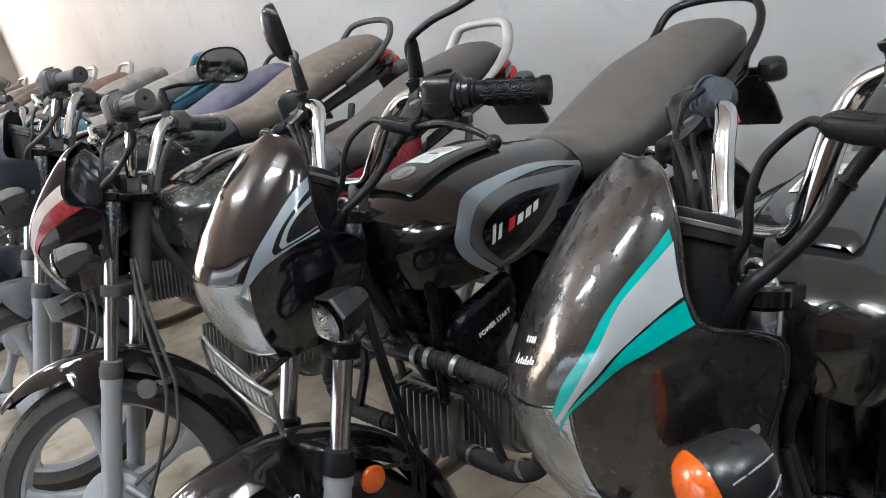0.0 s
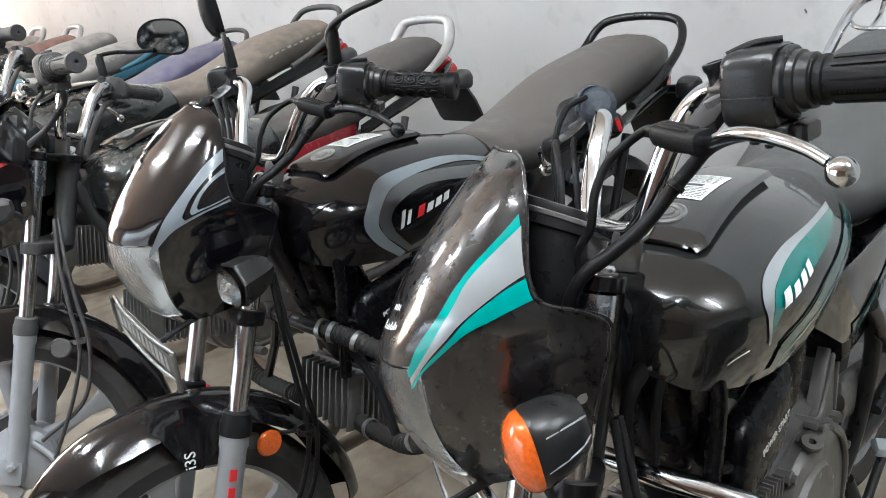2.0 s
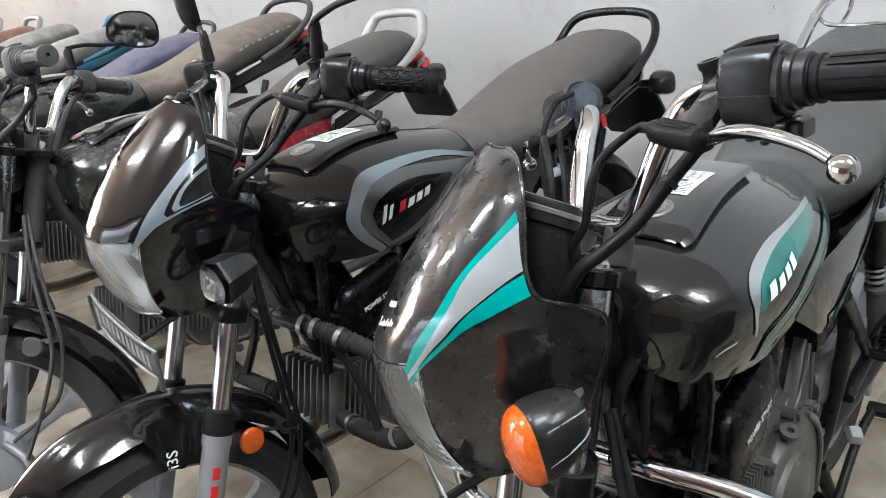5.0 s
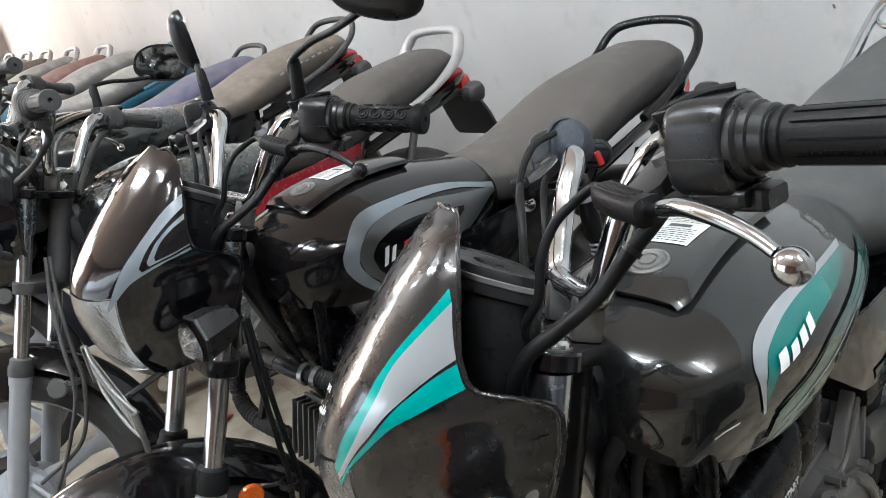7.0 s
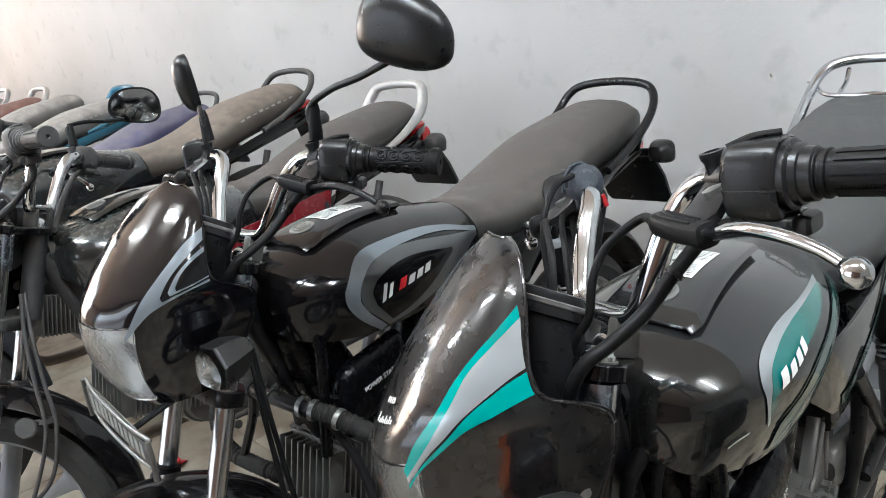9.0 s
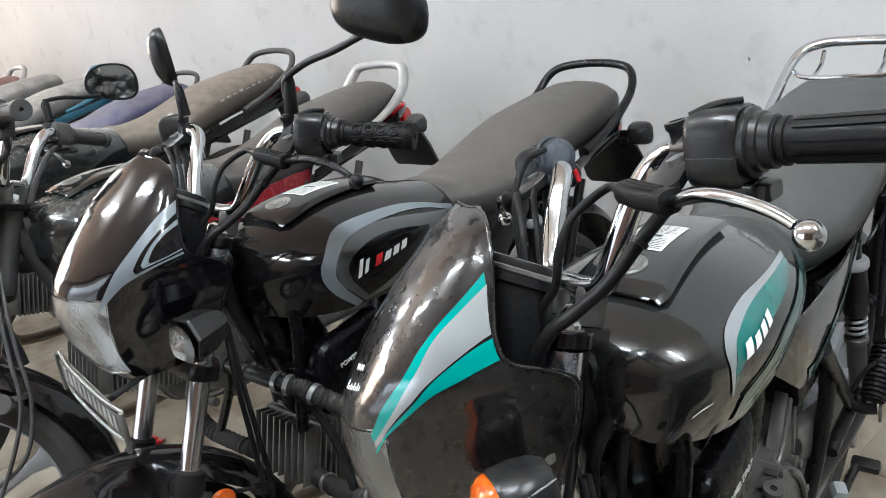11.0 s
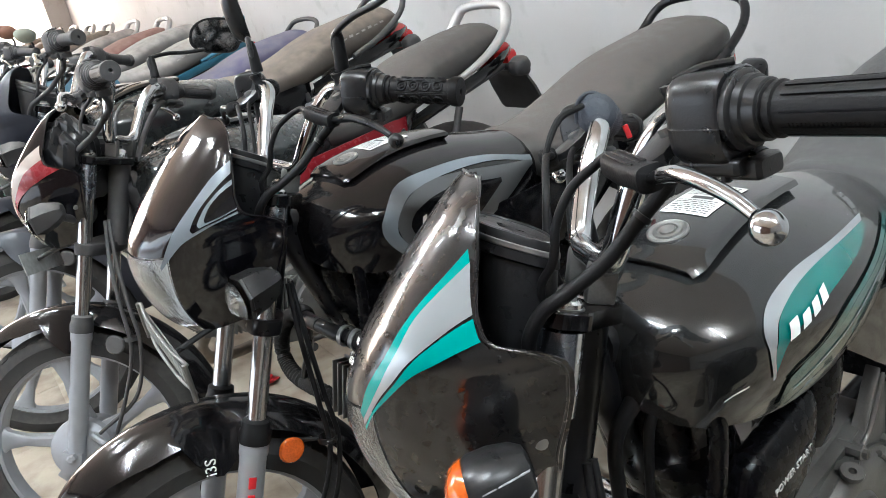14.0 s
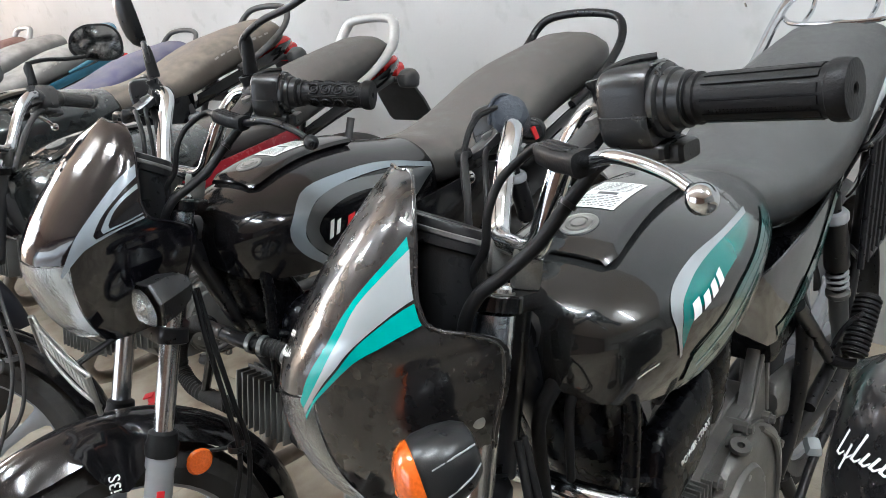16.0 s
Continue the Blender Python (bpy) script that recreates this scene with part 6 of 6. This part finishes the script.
# ---------------------------------------------------------------- the row
TEAL_COWL = [
    ("teal", [(0.36, 0.894), (0.48, 0.920), (0.62, 0.948), (0.70, 0.972), (0.82, 0.988), (0.97, 1.004)], [(0.34, 0.902), (0.42, 0.926), (0.54, 0.948), (0.62, 0.970), (0.72, 0.988), (0.95, 1.016)]),
    ("silver", [(0.36, 0.890), (0.48, 0.914), (0.58, 0.928), (0.70, 0.942), (0.88, 0.958), (0.99, 0.966)], [(0.36, 0.896), (0.48, 0.922), (0.62, 0.950), (0.70, 0.974), (0.82, 0.990), (0.97, 1.006)]),
    ("teal", [(0.365, 0.885), (0.46, 0.905), (0.66, 0.929), (0.84, 0.938), (0.99, 0.944)], [(0.365, 0.889), (0.48, 0.912), (0.70, 0.940), (0.88, 0.956), (0.99, 0.963)]),
]
GREY_COWL = [
    ("pale_grey", [(0.37, 0.888), (0.50, 0.914), (0.60, 0.926), (0.80, 0.937), (0.985, 0.942)], [(0.36, 0.892), (0.48, 0.934), (0.64, 0.970), (0.80, 0.999), (0.985, 1.014)]),
    ("cowl_black", [(0.66, 0.934), (0.77, 0.939), (0.88, 0.942), (0.99, 0.9455)], [(0.65, 0.939), (0.73, 0.962), (0.86, 0.983), (0.99, 0.998)]),
    ("pale_grey", [(0.725, 0.9390), (0.81, 0.942), (0.90, 0.9445), (0.99, 0.948)], [(0.715, 0.944), (0.78, 0.963), (0.88, 0.978), (0.99, 0.989)]),
    ("cowl_black", [(0.78, 0.9435), (0.86, 0.9455), (0.92, 0.947), (0.99, 0.950)], [(0.775, 0.948), (0.82, 0.962), (0.90, 0.974), (0.99, 0.982)]),
]
RED_COWL = [
    ("cream", [(0.0, 0.80), (0.0, 0.86), (0.03, 0.92), (0.10, 0.98), (0.20, 1.03)], [(0.16, 0.79), (0.17, 0.86), (0.14, 0.92), (0.15, 0.98), (0.24, 1.035)]),
    ("cream", [(0.33, 0.860), (0.46, 0.893), (0.58, 0.916), (0.70, 0.930), (0.88, 0.945), (0.99, 0.954)], [(0.30, 0.872), (0.40, 0.908), (0.52, 0.933), (0.62, 0.951), (0.76, 0.967), (0.97, 0.985)]),
    ("red_paint", [(0.355, 0.852), (0.46, 0.880), (0.66, 0.903), (0.84, 0.915), (0.99, 0.923)], [(0.35, 0.864), (0.47, 0.898), (0.70, 0.930), (0.88, 0.945), (0.99, 0.954)]),
]
A_TANK = [
    ("tank_teal", [(0.414, 0.812), (0.425, 0.838), (0.448, 0.851), (0.485, 0.856), (0.53, 0.861), (0.596, 0.863), (0.655, 0.865)], [(0.411, 0.820), (0.412, 0.840), (0.425, 0.862), (0.456, 0.875), (0.50, 0.881), (0.567, 0.8795), (0.655, 0.869)]),
    ("silver", [(0.414, 0.806), (0.411, 0.840), (0.424, 0.862), (0.456, 0.875), (0.50, 0.881), (0.567, 0.8795), (0.655, 0.869)], [(0.411, 0.804), (0.4035, 0.842), (0.4055, 0.861), (0.43, 0.8775), (0.48, 0.8868), (0.56, 0.8845), (0.67, 0.871)]),
    ("deep_green", [(0.430, 0.757), (0.478, 0.748), (0.53, 0.772), (0.618, 0.812), (0.74, 0.815)], [(0.432, 0.788), (0.448, 0.796), (0.50, 0.811), (0.574, 0.836), (0.74, 0.842)]),
    ("tank_teal", [(0.435, 0.789), (0.455, 0.799), (0.50, 0.812), (0.574, 0.837), (0.74, 0.843)], [(0.433, 0.795), (0.453, 0.806), (0.498, 0.820), (0.57, 0.844), (0.74, 0.847)]),
    ("pale_grey", [(0.445, 0.775), (0.478, 0.785), (0.53, 0.800), (0.61, 0.826), (0.74, 0.832)], [(0.445, 0.777), (0.477, 0.788), (0.53, 0.8035), (0.61, 0.829), (0.74, 0.834)]),
]
B_TANK = [
    ("grey_decal", [(0.500, 0.742), (0.56, 0.746), (0.64, 0.760), (0.72, 0.782), (0.80, 0.805)], [(0.441, 0.797), (0.436, 0.836), (0.472, 0.866), (0.559, 0.872), (0.80, 0.815)]),
    ("pale_grey", [(0.495, 0.743), (0.443, 0.797), (0.436, 0.836), (0.472, 0.867), (0.559, 0.873), (0.685, 0.853), (0.80, 0.812)], [(0.482, 0.735), (0.424, 0.791), (0.409, 0.841), (0.455, 0.882), (0.540, 0.888), (0.668, 0.868), (0.80, 0.822)]),
    ("gloss_black", [(0.505, 0.752), (0.55, 0.760), (0.61, 0.782), (0.68, 0.816)], [(0.466, 0.795), (0.460, 0.828), (0.505, 0.851), (0.574, 0.850), (0.68, 0.824)]),
]


def tank_bars(bike_tank, y0, z0, y1, z1, h, colors, gap=0.28):
    """Plain slanted bars in the place of a maker's word on the tank's left side."""
    n = len(colors)
    for k, c in enumerate(colors):
        a, b = (k + 0.5 * gap) / n, (k + 1 - 0.5 * gap) / n
        pa, pb = (y0 + (y1 - y0) * a, z0 + (z1 - z0) * a), (y0 + (y1 - y0) * b, z0 + (z1 - z0) * b)
        hk = h * (1.0 if k in (0,) else 0.78)
        low, high = on_tank([pa, pb]), on_tank([(pa[0] + 0.006, pa[1] + hk), (pb[0] + 0.006, pb[1] + hk)])
        part("tank_mark", decal(B(), tank_at, low, high, n=4, m=4, lift=0.0036), M[c], bike_tank)


def flat_film():
    """A thin curled edge of film on the tank's lower left flank."""
    pts = on_tank([(0.362, 0.800), (0.372, 0.806), (0.383, 0.810)])
    return decal(B(), tank_at, pts, [(u - 0.008, y) for u, y in pts], n=8, m=1, lift=0.002)


def child(bike, name):
    return next(o for o in bike.children if o.name.split(".")[0] == name)


bike_a = motorcycle(-0.373, 0.294, 8, -40, "black and charcoal motorcycle with teal and silver stripes", dict(
    reflector=True, chain="cast", cowl="charcoal", tank="tank_charcoal", seat="seat_clean", rail="carrier", rail_mat="chrome", guard="chrome", saree=True, sticker=True,
    cowl_decals=TEAL_COWL, tank_decals=A_TANK, fender="gloss_black", z=-0.011, pitch=0.8, ind_size=0.98, side_decals=[("deep_green", [(0.34, 0.06), (0.50, 0.12), (0.66, 0.28), (0.80, 0.52), (0.90, 0.75)], [(0.30, 0.22), (0.44, 0.34), (0.58, 0.52), (0.72, 0.74), (0.84, 0.92)]), ("tank_teal", [(0.36, 0.10), (0.50, 0.17), (0.65, 0.34), (0.78, 0.56), (0.88, 0.78)], [(0.35, 0.14), (0.48, 0.23), (0.62, 0.41), (0.75, 0.63), (0.86, 0.84)])], side="tank_charcoal", plate=(0, 0.078, 0.742, 0, 0.20, 0.052)))
bike_b = motorcycle(-1.085, 0.255, 6, -6, "glossy black motorcycle with pale grey flashes and cord-wrapped leg guard", dict(
    reflector=True, knurl=True, lever="frame_black", guard="frame_black", wrap=True, sticker=True, indicator="clear", ind_size=0.92, flap="gloss_black", plate_frame=True,
    cowl_decals=GREY_COWL, tank_decals=B_TANK, mirrors=[(1, (0.345, 0.428, 1.192), (0.045, 0, 0.036), (-0.25, 1, 0.05), 0.36, 0.072, 0.049), (-1, (-0.205, 0.415, 1.158), (-0.012, 0, 0.045), (0.33, 0.94, 0.05), -1.3, 0.052, 0.036)]))
bike_c = motorcycle(-1.80, 0.155, 7.6, -40, "black motorcycle with red and silver flashes and silver grab rail", dict(
    dusty=True, pitch=0.9, mirrors=[(-1, (-0.305, 0.512, 1.148), (-0.028, 0.033, 0.032), (0.905, 0.26, -0.25), -0.25, 0.066, 0.047)],
    cowl_decals=RED_COWL, rail="alloy", rail_mat="silver_paint", tank="dull_tank", indicator="clear", side="red_paint", tailcap="red_lens", plate=(0.04, 0.070, 0.752, 0, 0.18, 0.050)))
bike_d = motorcycle(-2.56, 0.16, 8, -30, "dusty black motorcycle with a worn brown-grey seat", dict(near=False, dusty=True, pitch=0.7, size=1.06, cowl="dusty_blue", fender="dusty_blue", indicator="clear", seat="seat_dusty", tank="dull_tank", tailcap="red_lens", plate=(-0.05, 0.060, 0.765, 0, 0.10, 0.055), plate_rim="plate_green"))
ROW = [(-3.36, 0.22, "seat_blue", "violet_paint", "dusty blue-violet motorcycle in the parked row", 4, 1.0, "black"), (-4.20, 0.12, "seat_grey", "blue_paint", "dusty grey motorcycle with light blue tail panels", -8, 1.04, "blue"),
       (-4.97, 0.11, "seat_grey", "silver_paint", "dusty silver-grey motorcycle in the parked row", 5, 1.06, "none"), (-5.70, 0.12, "seat_red", "red_paint", "dusty faded red motorcycle in the parked row", -6, 1.05, "alloy"),
       (-6.62, 0.12, "seat_grey", "silver_paint", "dusty silver-grey motorcycle in the parked row", 10, 1.05, "alloy"), (-7.45, 0.10, "seat_dusty", "silver_paint", "dusty black motorcycle far down the row", 0, 1.05, "alloy"),
       (-8.3, 0.10, "seat_grey", "gloss_black", "dusty black motorcycle with a pale grey seat", 6, 1.05, "alloy"), (-9.2, 0.10, "seat_dusty", "silver_paint", "dusty black motorcycle far down the row", 3, 1.05, "alloy"), (-10.2, 0.10, "seat_dusty", "gloss_black", "dusty black motorcycle far down the row", 6, 1.05, "black")]
RAILS = {"black": ("black", "frame_black"), "blue": ("alloy", "blue_paint"), "alloy": ("alloy", "silver_paint"), "none": ("none", "frame_black")}
for bx, by, sm, tm, lab, turn, size, rail in ROW:
    row_bike = motorcycle(bx, by, 7, turn, lab, dict(near=False, dusty=True, cowl="dusty_blue", fender="dusty_blue", indicator="clear", seat=sm, tail=tm, side=tm, tank=tm if tm != "violet_paint" else "blue_grey", size=size, rail=RAILS[rail][0], rail_mat=RAILS[rail][1]))
    if sm == "seat_grey" and tm == "blue_paint":
        bike_f = row_bike
bike_z = motorcycle(1.235, -0.050, 60, 0, "dark grey motorcycle parked across with its tail to the row", dict(near=False, tail="charcoal", side="charcoal", tailcap="charcoal", rail="none", tail_lens="smoke_lens", size=0.95, bare_tail=True))

# maker's words on the near tanks, as plain bars
tank_bars(child(bike_a, "fuel_tank"), 0.424, 0.843, 0.498, 0.858, 0.015, ["white", "white", "white", "white"])
tank_bars(child(bike_b, "fuel_tank"), 0.472, 0.796, 0.500, 0.802, 0.032, ["white", "white"], 0.4)
tank_bars(child(bike_b, "fuel_tank"), 0.510, 0.804, 0.600, 0.812, 0.020, ["red", "white", "white", "white"])
# lettering on the near bikes
face_left = Matrix.Rotation(radians(90), 4, "Z") @ Matrix.Rotation(radians(90), 4, "X")
part("lettering", text_mesh("POWER START", 0.0125, pose(0.1208, 0.462, 0.652) @ face_left @ pose(0, 0, 0, 0, 0, 6), M["white"]), None, child(bike_a, "air_cover"), "white printed words")
part("lettering", text_mesh("POWER START", 0.0125, pose(0.1208, 0.462, 0.652) @ face_left @ pose(0, 0, 0, 0, 0, 6), M["white"]), None, child(bike_b, "air_cover"), "white printed words")
part("lettering", text_mesh("i3S", 0.026, pose(0.0685, 0.044, 0.553) @ face_left @ pose(0, 0, 0, 0, 0, 76), M["white"]), None, child(bike_b, "front_mudguard"), "white printed mark")
leg = child(bike_b, "fork_leg")
for k, d in enumerate((0.235, 0.205, 0.17, 0.14)):
    c = fork_at(d, 0.088) + Vector((0.0205, -0.006, 0))
    bm = B()
    block(bm, c, (0.004, 0.012, 0.019), 0.0012, (-23.5, 0, 0))
    part("red_mark", bm, M["red"], leg, "red stuck-on mark")

# the ridged dark blue throttle drum on the far end of the nearest bar, its two loops of cable and a red switch tab
bar_a = child(bike_a, "handlebar")
c0, c1 = Vector((-0.148, 0.400, 1.082)), Vector((-0.226, 0.424, 1.066))
ax = (c1 - c0).normalized()
prof = [(0.010, 0.0), (0.017, 0.001)]
for k in range(9):
    d = 0.004 + k * 0.0080
    prof += [(0.0215, d), (0.0235, d + 0.0014), (0.0235, d + 0.0042), (0.0195, d + 0.0056)]
drum = part("throttle_drum", lathe(B(), prof + [(0.017, 0.080), (0.010, 0.082)], c0, ax, 14), M["rag"], bar_a, "ridged dark blue-grey throttle drum", sharp=20)
for k, (w, h) in enumerate(((0.020, 0.026), (0.024, 0.020))):
    q = c0.lerp(c1, 0.15 + 0.28 * k)
    loop = [q + Vector((0.0, w * math.cos(t) - 0.004, h * math.sin(t))) for t in (math.pi * j / 8 - 0.4 for j in range(10))]
    part("cable_loop", tube(B(), loop, 0.0026, 8, 3), M["rag"], drum)
tube_line = [c0 + Vector((0.0, -0.012, 0.012)), c0 + Vector((0.020, -0.048, 0.004)), c0 + Vector((0.030, -0.078, -0.040)), c0 + Vector((0.036, -0.092, -0.110))]
part("cable_end", tube(B(), tube_line, [0.0036, 0.0044, 0.0032, 0.0030], 8), M["rubber"], drum)
bm = B()
block(bm, (-0.222, 0.446, 1.046), (0.005, 0.007, 0.018), 0.0015, (10, 15, 0))
part("red_switch", bm, M["red"], bar_a, "small red switch tab")
# small white script on the nose of the nearest cowl, as plain bars
cowl_a = child(bike_a, "headlamp_cowl")
for k in range(4):
    u0 = 0.065 + 0.026 * k
    part("nose_mark", decal(B(), cowl_at, [(u0 + 0.003 * j, cowl_v(0.9475 + 0.0006 * k)) for j in range(7)], [(u0 + 0.003 * j, cowl_v(0.9520 + 0.0006 * k)) for j in range(7)], n=12, m=2, lift=0.0024), M["white"], cowl_a)
for k, h in enumerate((0.0075, 0.0035, 0.0050, 0.0035, 0.0062, 0.0035, 0.0060, 0.0035)):
    u0 = 0.02 + 0.023 * k
    part("nose_mark", decal(B(), cowl_at, [(u0 + 0.0025 * j, cowl_v(0.9305 + 0.0007 * k)) for j in range(7)], [(u0 + 0.0025 * j + 0.004, cowl_v(0.9305 + 0.0007 * k + h)) for j in range(7)], n=12, m=2, lift=0.0024), M["white"], cowl_a)
# the rounded tail of the parked-across bike, with its script as plain slanted bars
def tail_shell(u, v):
    """u round the section from the lower right edge over the top, v from the seat to the tail's end."""
    y, w, z0, z1 = TAIL_SHELL(v)
    a = radians(215 * u - 17.5)
    c, q = math.cos(a), math.sin(a)
    return Vector((-w * math.copysign(abs(c) ** 0.7, c), y, z0 + (z1 - z0) * max(-0.5, math.copysign(abs(q) ** 0.8, q) if q > 0 else 2.2 * q)))


TAIL_SHELL = spline_table([(0.0, 1.05, 0.155, 0.74, 0.950), (0.35, 1.28, 0.150, 0.74, 0.962), (0.65, 1.46, 0.132, 0.75, 0.960), (0.85, 1.57, 0.098, 0.76, 0.945), (1.0, 1.635, 0.035, 0.78, 0.90)])
shell_z = part("tail_shell", sheet(B(), tail_shell, 36, 26, 0.003), M["charcoal"], bike_z, "glossy dark grey tail shell")
for k, (dip, rise) in enumerate(((0.0, 0.046), (0.022, 0.026), (0.0, 0.050), (0.0, 0.024), (0.0, 0.024), (0.0, 0.046), (0.0, 0.024), (0.0, 0.024))):
    v0, u0 = 0.812 - 0.020 * k, 0.245 + 0.0070 * k
    part("panel_mark", decal(B(), tail_shell, [(u0 - dip, v0 + 0.004), (u0 + rise, v0 - 0.006)], [(u0 - dip, v0 - 0.001), (u0 + rise, v0 - 0.011)], n=6, m=2, lift=0.0016), M["white"], shell_z)
    part("panel_mark", decal(B(), tail_shell, [(u0 + 0.002, v0), (u0 + 0.001, v0 - 0.008), (u0 + 0.012, v0 - 0.018)], [(u0 + 0.006, v0), (u0 + 0.005, v0 - 0.008), (u0 + 0.016, v0 - 0.018)], n=6, m=2, lift=0.0018), M["white"], shell_z)
# bare metal clips on the cord-wrapped guard
guard_b = child(bike_b, "leg_guard")
for c, d in (((0.086, 0.332, 0.648), (0.9, 0.3, -0.2)), ((0.066, 0.325, 0.653), (0.9, 0.2, -0.1)), ((0.13, 0.347, 0.634), (0.9, 0.2, -0.3)), ((0.245, 0.337, 0.475), (0.7, 0.1, 0.5)), ((0.115, 0.346, 0.450), (0.95, -0.1, 0.1))):
    part("clip", ring_body(B(), [(0.0165, -0.0045), (0.0188, -0.0045), (0.0188, 0.0045), (0.0165, 0.0045)], c, d, 18), M["bolt"], guard_b, "bare metal clip")
# the sleeved loom hanging in front of the nearest tank's nose, tied with wire
for n_, (name, r, line) in enumerate((("loom_sleeve", [0.010, 0.013, 0.012, 0.010, 0.008, 0.008], [(0.030, 0.330, 0.870), (0.036, 0.350, 0.848), (0.038, 0.343, 0.822), (0.030, 0.316, 0.795), (0.024, 0.290, 0.76), (0.022, 0.285, 0.66)]),
                                      ("loom_branch", [0.006, 0.007, 0.006, 0.005], [(0.050, 0.345, 0.845), (0.052, 0.342, 0.81), (0.046, 0.320, 0.77), (0.042, 0.310, 0.68)]))):
    part(name, tube(B(), line, r, 12, 8), M["rubber"], bike_a)
part("wire_tie", tube(B(), [(0.000, 0.322, 0.812), (0.030, 0.330, 0.806), (0.056, 0.330, 0.800), (0.064, 0.334, 0.806)], 0.0016, 6), M["bolt"], bike_a)
# a sliver of torn clear film under the nearest tank
part("film_edge", flat_film(), M["white"], child(bike_a, "fuel_tank"), "torn edge of pale film")
# worn pale print along the sides of two dusty seats, as plain bars
def seat_at(a, y):
    w, zt, zb = SEAT(y)
    c, q = math.cos(a), math.sin(a)
    x = abs(c) ** 0.55 * w
    return Vector((x * (0.93 if q > 0.5 else 1.0), y, (zt + zb) / 2 + math.copysign(abs(q) ** 0.6, q) * (zt - zb) / 2 - (0.012 * (x / w) ** 2 if q > 0 else 0)))


for bike, y0, n_ in ((bike_d, 1.16, 9), (bike_f, 1.10, 10)):
    rng = random.Random(n_)
    for k in range(n_):
        y, h = y0 + 0.030 * k, rng.uniform(0.05, 0.13)
        steps = [y + 0.0045 * j for j in range(5)]
        part("seat_print", decal(B(), seat_at, [(0.20, q) for q in steps], [(0.20 + h, q) for q in steps], n=4, m=3, lift=-0.0016), M["worn_print"], child(bike, "seat"))
# a crumpled dark plastic bag stuffed behind the third cowl
rng = random.Random(8)
bm = bmesh.new()
bmesh.ops.create_icosphere(bm, subdivisions=4, radius=1.0)
waves = [(Vector((rng.uniform(-1, 1), rng.uniform(-1, 1), rng.uniform(-1, 1))).normalized() * rng.uniform(2.5, 8), rng.uniform(0, 6.3), rng.uniform(0.04, 0.11)) for _ in range(14)]
for v in bm.verts:
    n_ = v.co.normalized()
    r = 1 + sum(amp * abs(math.sin(k.dot(n_) + ph)) for k, ph, amp in waves) - 0.35
    v.co = Vector((n_.x * 0.046 * r, n_.y * 0.040 * r, n_.z * 0.058 * r))
bag = tagged(part("plastic_bag", bm, M["plastic"], sharp=25), "crumpled dark plastic bag stuffed behind a motorcycle cowl", "bag")
bag.matrix_world = bike_c.matrix_world @ steer(-40) @ Matrix.Translation((0.070, 0.240, 0.962))
# two small round mirrors standing up from a bar far down the row
for k, (mx, my, mz, mat) in enumerate(((-4.30, 0.57, 1.21, "tan_paint"), (-3.92, 0.60, 1.185, "moss_paint"))):
    mir = tagged(new("bar_mirror"), ("dusty tan" if k == 0 else "dusty grey-green") + " round mirror on a thin stem over a handlebar", "mirror", "mirrors down the row")
    mir.location = (mx, my, mz)
    part("shell", lathe(B(), [(0.004, 0.030), (0.030, 0.026), (0.042, 0.014), (0.046, 0.0), (0.044, -0.003), (0.02, -0.004)], (0, 0, 0), (0.55, -0.25, -0.75), 24), M[mat], mir)
    part("stem", tube(B(), [(-0.02, 0.006, -0.004), (-0.03, 0.02, -0.06), (-0.03, 0.0, -0.14), (-0.03, 0.0, -0.19)], 0.005, 8), M["dusty_black"], mir)
# a scrap of red on the floor behind the second wheel
bm = B()
rng = random.Random(5)
for k in range(6):
    block(bm, (-2.24 + rng.uniform(-0.02, 0.02), 0.73 + rng.uniform(-0.02, 0.02), 0.008 + 0.004 * k), (0.035, 0.025, 0.005), 0.002, (rng.uniform(-12, 12), rng.uniform(-20, 20), rng.uniform(0, 180)))
tagged(part("rag", bm, M["red"]), "small crumpled red rag lying on the floor", "rag")
